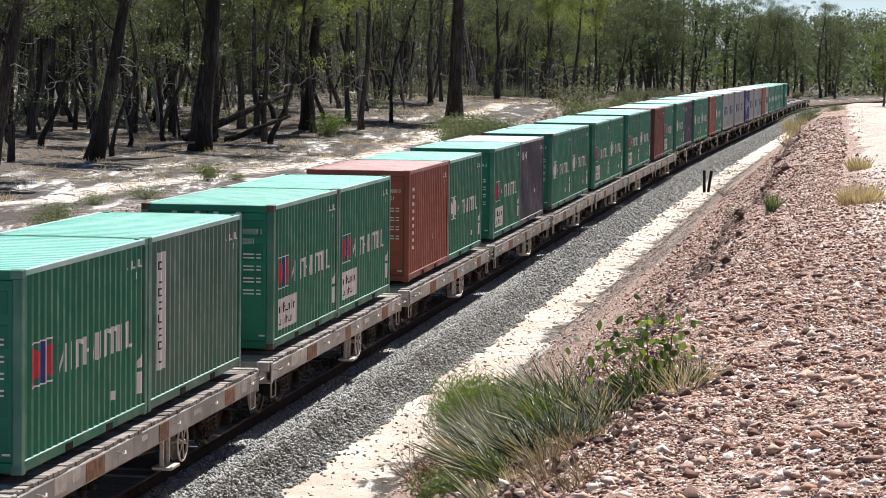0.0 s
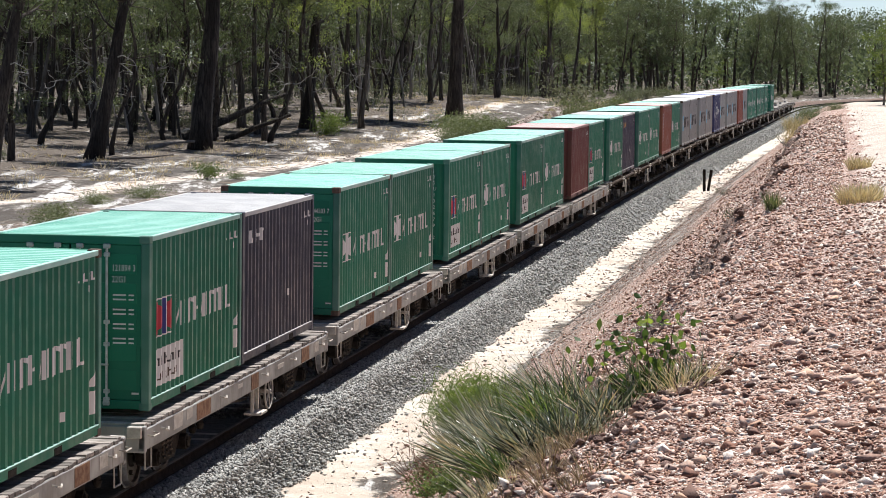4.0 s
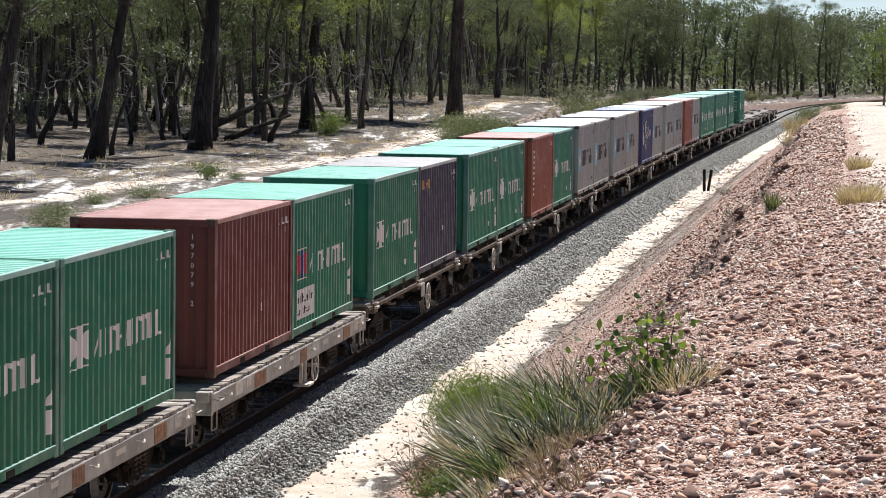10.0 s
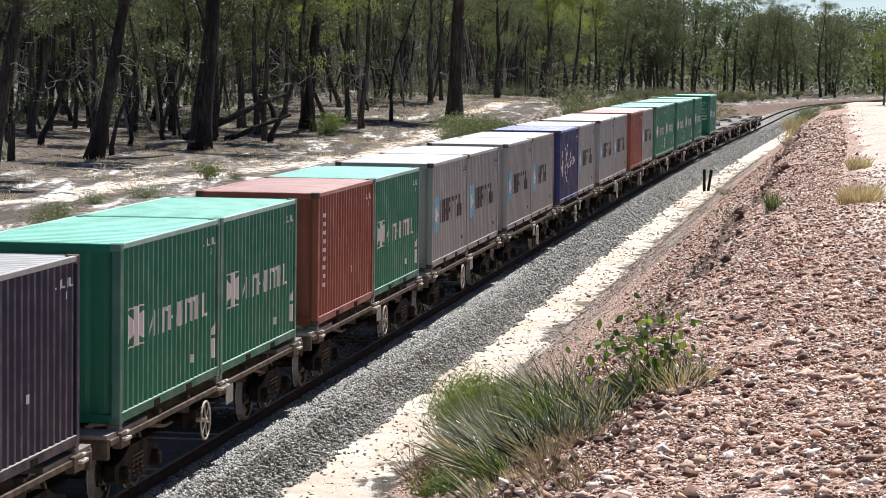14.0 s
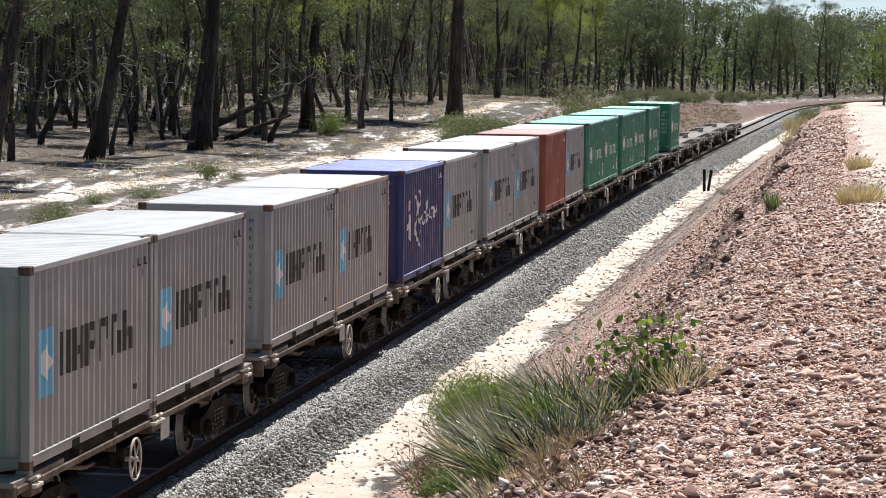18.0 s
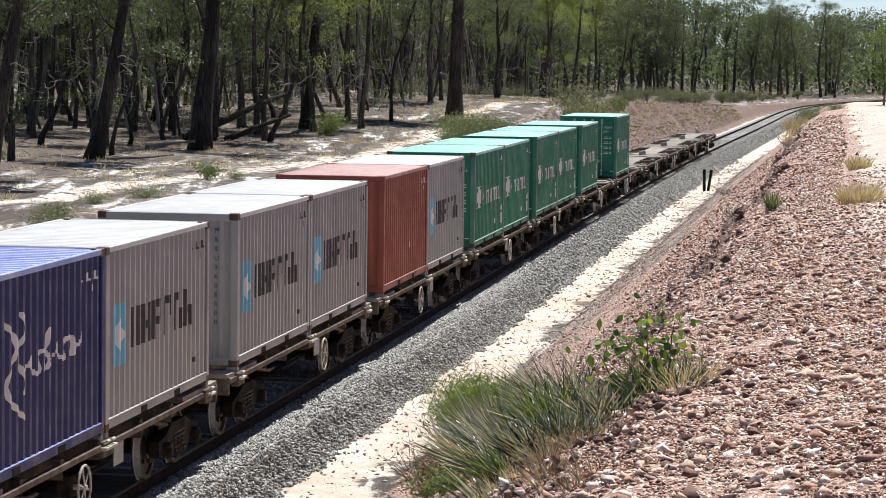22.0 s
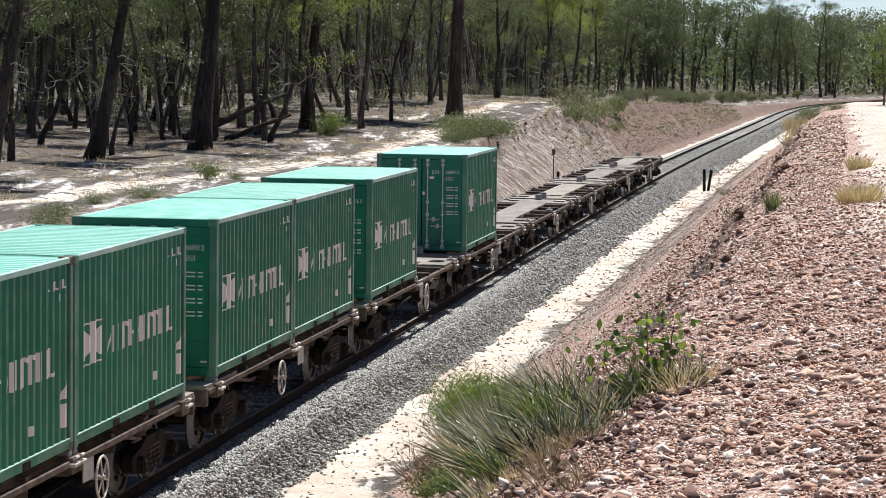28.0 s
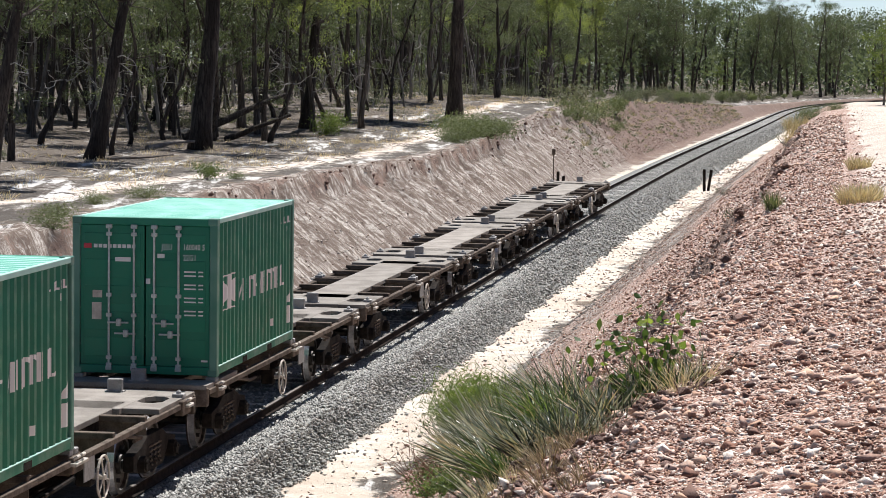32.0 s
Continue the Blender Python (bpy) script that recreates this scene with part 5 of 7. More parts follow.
    for k, yy in enumerate((2.9, 3.4, 9.0, 9.5, 12.2)):
        part("air_cock", Shape().tube([(1.16, yy, 0.80), (1.16, yy, 0.62)], [0.03, 0.05], 8).tube([(1.16, yy, 0.62), (1.16, yy, 0.52)], [0.075, 0.04], 10), DARK_STEEL, w)
    add_handwheel(w, wheel_y, 1.33, 0.60)
    hanger = Shape().box(1.22, 1.28, wheel_y - 0.62, wheel_y - 0.56, 0.34, 0.80, bevel=0.006).box(1.22, 1.28, wheel_y - 0.98, wheel_y - 0.92, 0.34, 0.80, bevel=0.006).box(1.12, 1.42, wheel_y - 1.04, wheel_y - 0.50, 0.30, 0.345, bevel=0.008)
    part("step", hanger, PALE_STEEL, w, "pale hanging foot step")
    return w


def plate_with_holes(y0, y1):
    """Spine's wide end: a flared deck plate with a long chamfered hole on both sides."""
    d = 1 if y1 > y0 else -1
    ya, yb = sorted((y0, y0 + d * 2.3))
    out = [("end_deck", Shape().box(-0.62, 0.62, ya, yb, 1.105, 1.195, bevel=0.01))]
    for sign in (-1, 1):
        s = Shape()
        xa, xb = sorted((sign * 0.62, sign * 1.20))
        for a, b in ((0.0, 0.70), (1.50, 2.20)):
            ya, yb = sorted((y0 + d * a, y0 + d * b))
            s.box(xa, xb, ya, yb, 1.108, 1.19, bevel=0.006)
        xa, xb = sorted((sign * 1.02, sign * 1.198))
        ya, yb = sorted((y0 + d * 0.70, y0 + d * 1.50))
        s.box(xa, xb, ya, yb, 1.110, 1.188, bevel=0.004)
        for yc, way in ((0.70, 1), (1.50, -1)):
            for xc, side in ((0.62, 1), (1.02, -1)):
                tri = [(sign * xc, y0 + d * yc), (sign * (xc + side * 0.13), y0 + d * yc), (sign * xc, y0 + d * (yc + way * 0.16))]
                v = [(x, y, z) for z in (1.112, 1.186) for x, y in tri]
                s.add(v, [(0, 1, 2), (5, 4, 3), (0, 3, 4, 1), (1, 4, 5, 2), (2, 5, 3, 0)])
        out.append(("flared_plate", s))
    return out


def skeletal_wagon(wheel_after):
    """Skeletal container wagon: a spine with arms, thin side rails and pads."""
    w = thing("skeletal_wagon", "brown dusty skeletal steel wagon with a narrow spine deck", "railway wagon", "skeletal wagons of the train")
    part("spine", Shape().box(-0.42, 0.42, -0.62, 12.80, 0.72, 1.10, bevel=0.02), DARK_STEEL, w)
    part("deck_plate", Shape().box(-0.50, 0.50, 0.9, 11.3, 1.10, 1.195, bevel=0.012), DECK_DUST, w, "dusty tan deck plate along the spine")
    for y0, y1 in ((-0.62, 0.92), (12.80, 11.28)):
        for name, shape in plate_with_holes(y0, y1):
            part(name, shape, DECK_DUST, w)
    for y in (2.35, 4.1, 5.92, 6.27, 8.1, 9.85):
        for sign in (-1, 1):
            x0, x1 = (0.48, 1.20) if sign > 0 else (-1.20, -0.48)
            s = Shape().box(x0, x1, y - 0.075, y + 0.075, 1.09, 1.185, bevel=0.01)
            s.box(x0, x1, y - 0.012, y + 0.012, 0.90, 1.09)
            part("cross_arm", s, BROWN_STEEL, w)
    for sign in (-1, 1):
        s = Shape()
        c = sign * 1.19
        x0, x1 = sorted((c - 0.05, c + 0.05))
        s.box(x0, x1, -0.55, 12.73, 1.03, 1.115, bevel=0.008)
        for yy in (0.15, 6.1, 12.03):
            s.box(x0 - 0.01, x1 + 0.03 * (sign > 0), yy - 0.24, yy + 0.24, 0.93, 1.16, bevel=0.015)
        for ya, yb, d in ((2.6, 3.0, 1), (9.6, 9.2, 1)):
            s.tube([(c, ya - 0.9, 1.04), (c, ya, 0.90), (c, yb, 0.90)], 0.03, 6)
        part("side_rail", s, BROWN_STEEL, w)
        for yy in (0.09, 5.97, 6.22, 12.10):
            p = Shape().box(-0.09, 0.09, -0.085, 0.085, 1.16, 1.245, bevel=0.012).tube([(0, 0, 1.24), (0, 0, 1.275), (0, 0, 1.30)], [0.045, 0.04, 0.015], 10)
            part("twist_lock", p, BLOCK_STEEL, w).matrix_basis = pose(sign * 1.12, yy, 0)
            lug = Shape().tube([(sign * 1.20, yy - 0.10, 1.10), (sign * 1.30, yy - 0.06, 1.16), (sign * 1.30, yy + 0.06, 1.16), (sign * 1.20, yy + 0.10, 1.10)], 0.025, 6).box(sign * 1.28 - 0.05, sign * 1.28 + 0.05, yy - 0.16, yy + 0.16, 1.04, 1.09, bevel=0.01)
            part("lug", lug, PALE_STEEL, w)
    for y in (-0.34, 12.46):
        part("stop_block", Shape().box(-0.12, 0.12, -0.05, 0.05, 1.20, 1.40, bevel=0.012).box(-0.15, 0.15, -0.08, 0.08, 1.195, 1.215), BLOCK_STEEL, w).matrix_basis = pose(0.0, y, 0)
    for y, face in ((-0.62, -1), (12.80, 1)):
        a, b = sorted((y, y - face * 0.12))
        beam = part("end_beam", Shape().box(-1.22, 1.22, a, b, 0.84, 1.15, bevel=0.02), BROWN_STEEL, w)
        part("coupler", coupler_shape(face), DARK_STEEL, beam).matrix_basis = pose(0, y, 0)
    for y in (1.42, 10.76):
        add_bogie(w, y)
    y = 7.3 if wheel_after else 4.9
    add_handwheel(w, y, 1.27, 0.68)
    gear = Shape().box(0.9, 1.12, y - 0.12, y + 0.12, 0.55, 0.85, bevel=0.02).tube([(0.9, y, 0.68), (0.9, 5.0 if wheel_after else 7.4, 0.62)], 0.03, 6)
    part("brake_gear", gear, DARK_STEEL, w)
    tank = Shape().tube([(-0.1, 7.9, 0.55), (-0.1, 7.95, 0.55), (-0.1, 9.0, 0.55), (-0.1, 9.05, 0.55)], [0.1, 0.19, 0.19, 0.1], 14)
    part("air_tank", tank, DARK_STEEL, w)
    part("data_plate", Shape().box(1.215, 1.235, 6.5, 7.0, 0.72, 1.10, bevel=0.006), BLOCK_STEEL, w, "grey sill plate")
    part("brake_pipe", Shape().tube([(0.62, -0.5, 0.9), (0.62, 3.0, 0.86), (0.62, 9.5, 0.86), (0.62, 12.7, 0.9)], 0.025, 6), BROWN_STEEL, w)
    return w


TRAIN = []


def build_train():
    flats = {7.75: flat_wagon(7.75), 5.0: flat_wagon(5.0)}
    WHEELS.clear()
    skeleton = {True: skeletal_wagon(True), False: skeletal_wagon(False)}
    WHEELS.clear()
    seed = 0
    used = set()
    for j, pair in enumerate(A_LOADS + B_LOADS):
        flat = j < len(A_LOADS)
        k = j if flat else j - len(A_LOADS)
        s = A_FIRST + A_STEP * k if flat else B_FIRST + B_STEP * k
        proto = flats[5.0 if k == 6 else 7.75] if flat else skeleton[k % 2 == 0]
        wagon = proto if proto not in used else copy_thing(proto, Matrix())
        used.add(proto)
        if not flat and pair == (None, None):
            tagged(wagon, "empty brown dusty skeletal steel wagon")
        TRAIN.append((wagon, s, 6.1, 0.0))
        for n, kind in enumerate(pair):
            if kind:
                seed += 1
                kind["seed"] = seed
                TRAIN.append((container(kind), s + n * 6.13, 3.03, SEAT))


build_train()


# ---- plants ----
def spot(s, q, sink_=0.0):
    x, y, _ = on_track(s, q)
    return float(x), float(y), float(land(s, q)) - sink_


def leaf_quads(centres, sizes, rng, droop=0.5, slim=0.33):
    """Leaf blades, one four-sided island each."""
    n = len(centres)
    a = rng.normal(0, 1, (n, 3))
    a[:, 2] -= droop * 2
    a /= np.linalg.norm(a, axis=1)[:, None]
    b = np.cross(a, rng.normal(0, 1, (n, 3)))
    b /= np.linalg.norm(b, axis=1)[:, None] + 1e-9
    L, W = sizes[:, None], sizes[:, None] * slim * 0.5
    v = np.stack([centres, centres + a * L * 0.45 + b * W, centres + a * L, centres + a * L * 0.45 - b * W], 1)
    return v.reshape(-1, 3), np.arange(4 * n).reshape(-1, 4)


def wander(start, way, length, bits, rng, bend=0.25, rise=0.0):
    pts, p, d = [Vector(start)], Vector(start), Vector(way).normalized()
    for _ in range(bits):
        d = (d + Vector((rng.gauss(0, bend), rng.gauss(0, bend), rng.gauss(0, bend) + rise)) * 0.5).normalized()
        p = p + d * (length / bits)
        pts.append(p.copy())
    return pts


def clump_points(centres, radii, count, rng, squash=0.62):
    """Leaf places in rounded clumps, thicker towards the clumps' skin."""
    pick = rng.integers(0, len(centres), count)
    way = rng.normal(0, 1, (count, 3))
    way /= np.linalg.norm(way, axis=1)[:, None]
    far = rng.random(count) ** 0.42 * (1 + 0.18 * rng.normal(0, 1, count))
    return centres[pick] + way * (radii[pick] * far)[:, None] * np.array([1.0, 1.0, squash])


def gum_tree(seed, high, radius, crown_from, leaves, lean=(0.0, 0.0), limbs=9, leaf=0.15, spread=0.30, bend=0.06, dead=2, shade_from=99.0, clump=0.85, bare=3):
    """Shapes of one gum tree: trunk with limbs, dead branches, leaf clumps."""
    rng = random.Random(seed)
    npr = np.random.default_rng(seed)
    wood, grey = Shape(), []
    pts, p = [Vector((0, 0, -0.25))], Vector((0, 0, -0.25))
    d = Vector((lean[0], lean[1], 1)).normalized()
    aim = d.copy()
    bits = 16
    for i in range(bits):
        d = (d * 0.8 + aim * 0.2 + Vector((rng.gauss(0, bend), rng.gauss(0, bend), 0.03 * i / bits))).normalized()
        p = p + d * (high + 0.25) / bits
        pts.append(p.copy())
    rad = [radius * (1.45 if i == 0 else 1.1 if i == 1 else 1.0 - 0.80 * (i / bits) ** 1.1) * rng.uniform(0.93, 1.07) for i in range(bits + 1)]
    wood.tube(pts, rad, 9)
    tips = []
    for k in range(limbs + bare):
        u = crown_from + (1 - crown_from) * (k + rng.random()) / limbs if k < limbs else rng.uniform(0.12, crown_from + 0.1)
        u = min(u, 0.98)
        i = min(int(u * bits), bits - 1)
        base = pts[i].lerp(pts[i + 1], u * bits - i)
        a = rng.uniform(0, 2 * math.pi)
        out = Vector((math.cos(a), math.sin(a), rng.uniform(0.25, 1.1)))
        long = high * spread * rng.uniform(0.6, 1.1) * (1.15 - 0.5 * u) * (1.0 if k < limbs else 0.6)
        limb = wander(base, out, long, 6, rng, 0.42, 0.12)
        r0 = rad[i] * (rng.uniform(0.32, 0.5) if k < limbs else rng.uniform(0.14, 0.26))
        wood.tube(limb, [r0 * (1 - 0.8 * j / 6) for j in range(7)], 6, closed=False)
        if k < limbs:
            tips += [limb[-1], limb[-2]]
        for _ in range(4 if k < limbs else 3):
            j = rng.randrange(2, 7)
            twig = wander(limb[j], (rng.gauss(0, 1), rng.gauss(0, 1), rng.gauss(0.2, 0.6)), long * rng.uniform(0.3, 0.55), 3, rng, 0.4)
            wood.tube(twig, [r0 * 0.35, r0 * 0.25, r0 * 0.16, r0 * 0.08], 3, closed=False)
            if k < limbs or rng.random() < 0.3:
                tips.append(twig[-1])
    tips += [pts[-1], pts[-2]]
    for k in range(dead):
        u = rng.uniform(crown_from * 0.45, crown_from * 1.1)
        i = min(int(u * bits), bits - 1)
        a = rng.uniform(0, 2 * math.pi)
        twig = wander(pts[i], (math.cos(a), math.sin(a), rng.uniform(-0.1, 0.5)), rng.uniform(0.8, 2.4), 6, rng, 0.7)
        grey.append(Shape())
        grey[-1].tube(twig, [0.036, 0.032, 0.026, 0.02, 0.016, 0.012, 0.006], 5, closed=False)
        for _ in range(3):
            side = wander(twig[rng.randrange(1, 6)], (rng.gauss(0, 1), rng.gauss(0, 1), rng.gauss(0.2, 0.6)), rng.uniform(0.4, 1.2), 3, rng, 0.5)
            grey[-1].tube(side, [0.016, 0.013, 0.009, 0.004], 4, closed=False)
    c = np.array([tuple(v) for v in tips])
    at_ = clump_points(c, npr.uniform(0.4, 1.0, len(c)) ** 1.3 * clump * (high / 13) ** 0.6, leaves, npr)
    # unseen leaves above shade_from are tripled in size to shade the forest floor
    big = np.where(at_[:, 2] > shade_from, 3.0, 1.0)
    v, f = leaf_quads(at_, npr.uniform(0.6, 1.3, leaves) * leaf * big, npr, 0.45)
    return wood, grey, v, f


TREE_KINDS = {}


def tree_kind(key, bark, leaf_mat, label, category="gum tree", **how):
    wood, grey, v, f = gum_tree(**how)
    TREE_KINDS[key] = (wood.mesh("trunk", bark, smooth=True), [g.mesh("dead_branch", DEAD_WOOD) for g in grey], raw_mesh("crown", v, f, leaf_mat), label, category)


def plant_tree(key, s, q, turn=0.0, size=1.0, label=""):
    trunk, dead, crown, text, category = TREE_KINDS[key]
    x, y, z = spot(s, q)
    t = thing("gum_tree", label or text, category, "trees of the bushland", at=pose(x, y, z, 0, 0, turn) @ Matrix.Diagonal((size, size, size, 1)))
    part("trunk", trunk, None, t)
    for limb in dead:
        part("dead_branch", limb, None, t, "bleached dead branch")
    part("crown", crown, None, t)
    return t


DARK = "tall gum tree with dark furrowed bark and sparse olive crown"
THIN = "slender gum tree with thin grey-brown trunk and sparse leaves"
LEAFY = "leafy gum tree with a broad olive-green crown"
YOUNG = "young gum sapling with fresh green leaves"
SHADE = 10.5
tree_kind("dark_a", BARK_DARK, GUM_LEAF, DARK, seed=11, high=17, radius=0.40, crown_from=0.42, leaves=9000, clump=1.05, limbs=11, bend=0.03, dead=2, shade_from=SHADE)
tree_kind("dark_b", BARK_DARK, GUM_LEAF, DARK, seed=12, high=16, radius=0.40, crown_from=0.40, leaves=9000, clump=1.05, lean=(0.13, 0.05), limbs=11, bend=0.05, dead=2, shade_from=SHADE)
tree_kind("dark_c", BARK_DARK, LIME_LEAF, DARK, seed=13, high=15, radius=0.32, crown_from=0.36, leaves=9000, clump=1.05, lean=(-0.08, 0.1), limbs=11, bend=0.08, dead=2, shade_from=SHADE)
tree_kind("dark_d", BARK_DARK, GUM_LEAF, DARK, seed=14, high=16, radius=0.38, crown_from=0.42, leaves=9000, clump=1.05, lean=(0.22, 0.0), limbs=11, bend=0.035, dead=2, shade_from=SHADE)
tree_kind("thin_a", BARK_GREY, GUM_LEAF, THIN, seed=21, high=11, radius=0.13, crown_from=0.46, leaves=4600, clump=1.0, limbs=8, bend=0.07, leaf=0.14, shade_from=SHADE)
tree_kind("thin_b", BARK_DARK, GUM_LEAF, THIN, seed=22, high=10, radius=0.12, crown_from=0.42, leaves=4600, clump=1.0, lean=(0.1, 0.0), limbs=8, bend=0.11, leaf=0.14, shade_from=SHADE)
tree_kind("thin_c", BARK_GREY, LIME_LEAF, THIN, seed=23, high=12, radius=0.16, crown_from=0.46, leaves=4600, clump=1.0, lean=(-0.1, 0.05), limbs=8, bend=0.09, leaf=0.14, shade_from=SHADE)
tree_kind("thin_d", BARK_DARK, GUM_LEAF, THIN, seed=24, high=9, radius=0.09, crown_from=0.40, leaves=4600, clump=1.0, lean=(0.05, -0.08), limbs=8, bend=0.12, leaf=0.13, shade_from=SHADE)
tree_kind("leafy_a", BARK_GREY, GUM_LEAF, LEAFY, seed=31, high=17, radius=0.24, crown_from=0.24, leaves=20000, limbs=15, leaf=0.17, clump=1.35, spread=0.34, dead=2)
tree_kind("leafy_b", BARK_GREY, GUM_LEAF, LEAFY, seed=32, high=18, radius=0.28, crown_from=0.28, leaves=20000, limbs=15, leaf=0.17, clump=1.4, spread=0.36, dead=2)
tree_kind("leafy_c", BARK_GREY, GUM_LEAF, LEAFY, seed=33, high=14, radius=0.20, crown_from=0.24, leaves=17000, limbs=14, leaf=0.16, clump=1.4, spread=0.38, dead=2)
tree_kind("lime", BARK_GREY, LIME_LEAF, "gum tree with hanging sunlit yellow-green foliage", seed=52, high=13, radius=0.17, crown_from=0.50, leaves=13000, limbs=12, leaf=0.14, clump=1.15, spread=0.27, bend=0.07, dead=2)
tree_kind("young_a", BARK_GREY, BRIGHT_LEAF, YOUNG, "sapling", seed=41, high=4.6, radius=0.045, crown_from=0.18, leaves=1600, limbs=8, leaf=0.11, spread=0.32, dead=0, bare=0)
tree_kind("bushy", BARK_GREY, BRIGHT_LEAF, "small bushy young gum tree beside the dirt road", "gum tree", seed=43, high=3.6, radius=0.06, crown_from=0.22, leaves=3200, limbs=12, leaf=0.12, spread=0.42, dead=0, bare=0)
tree_kind("young_b", BARK_DARK, GUM_LEAF, YOUNG, "sapling", seed=42, high=3.6, radius=0.04, crown_from=0.15, leaves=1300, limbs=8, leaf=0.10, spread=0.36, dead=1, bare=0)

EDGE = [(0, -16), (110, -17), (150, -13.5), (200, -16), (300, -22), (380, -30), (440, -25), (470, -7), (485, 30), (1200, 30)]
KNOWN_TREES = [
    ("dark_d", 98.0, -16.3, 0, 0.78), ("dark_b", 115.4, -16.6, 0, 1.12), ("dark_d", 83.6, -15.6, -8, 0.72),
    ("dark_a", 138.2, -31.2, 70, 0.95), ("dark_c", 139.4, -26.3, 40, 0.8), ("thin_b", 139.6, -25.2, 10, 1.4), ("thin_d", 102.8, -16.9, 0, 1.0),
    ("thin_c", 125.2, -15.9, 170, 0.9), ("thin_b", 123.3, -15.3, 5, 1.0), ("thin_b", 161.0, -17.9, 200, 1.2), ("thin_c", 173.5, -16.2, 300, 1.0),
    ("dark_a", 157.5, -12.1, 200, 1.08), ("thin_a", 143.5, -18.05, 30, 1.0), ("thin_a", 131.0, -17.6, 80, 1.2), ("thin_d", 109.0, -19.5, 60, 1.1),
    ("leafy_c", 212.0, -17.5, 40, 0.9), ("bushy", 142.4, 12.45, 0, 1.0), ("bushy", 141.2, 13.3, 90, 1.15), ("leafy_c", 129.0, 15.8, 0, 0.55), ("leafy_c", 138.0, 16.5, 120, 0.6), ("leafy_c", 152.0, 16.0, 240, 0.6), ("leafy_b", 170.0, 17.0, 240, 0.55), ("leafy_c", 128.0, -19.0, 10, 0.75),
    ("lime", 226.0, -15.6, 0, 1.0), ("lime", 219.0, -14.2, 140, 0.9), ("lime", 142.0, -14.6, 80, 0.92), ("lime", 136.0, -15.9, 210, 0.88), ("lime", 148.0, -16.5, 300, 0.95), ("lime", 112.0, -19.8, 40, 0.8), ("lime", 262.0, -17.5, 30, 1.0), ("lime", 310.0, -20.5, 100, 1.1),
]


def plant_forest():
    rng = random.Random(77)
    taken = []

    def free(x, y, gap):
        if any((x - a) ** 2 + (y - b) ** 2 < gap * gap for a, b in taken):
            return False
        taken.append((x, y))
        return True

    for key, s, q, turn, size in KNOWN_TREES:
        x, y, _ = spot(s, q)
        taken.append((x, y))
        plant_tree(key, s, q, turn, size)
    clear = []
    for key, s, q, turn, size in KNOWN_TREES:
        if key.startswith("dark"):
            x, y, _ = spot(s, q)
            clear.append(x / y)
    plan = [(48, (-0.2, -0.015), (88, 158), [("thin_a", 2), ("thin_b", 2), ("thin_c", 1), ("thin_d", 2), ("dark_c", 1)]),
            (50, (-0.19, 0.02), (98, 210), [("thin_a", 1), ("thin_b", 1), ("thin_d", 2)]),
            (66, (-0.19, 0.02), (98, 300), [("dark_a", 2), ("dark_b", 2), ("dark_c", 2), ("thin_a", 4), ("thin_b", 4), ("thin_c", 3), ("thin_d", 4), ("young_b", 1), ("leafy_a", 1)]),
            (92, (0.0, 0.165), (185, 470), [("leafy_a", 3), ("leafy_b", 3), ("leafy_c", 2), ("thin_a", 1), ("young_a", 1)]),
            (16, (-0.19, 0.165), (300, 480), [("leafy_a", 3), ("leafy_b", 3), ("dark_b", 1), ("leafy_c", 1)])]
    for count, fan, span, kinds in plan:
        bag = [k for k, n in kinds for _ in range(n)]
        done = tries = 0
        while done < count and tries < 6000:
            tries += 1
            d = math.sqrt(rng.uniform(span[0] ** 2, span[1] ** 2))
            x, y = rng.uniform(*fan) * d, d
            s, q = (float(a[0]) for a in to_track(x, y))
            if q > float(line(s, EDGE)) - rng.uniform(0, 2.5) or (s > 470 and abs(q) < 8):
                continue
            if not free(x, y, 2.0):
                continue
            low = 0.76 if x / d > 0.112 else 1.0
            key = rng.choice(bag)
            if key.startswith("dark") and d < 190 and any(abs(x / d - c) < 0.016 for c in clear):
                key = "thin_a"
            plant_tree(key, s, q, rng.uniform(0, 360), rng.uniform(0.8, 1.2) * low)
            done += 1


plant_forest()


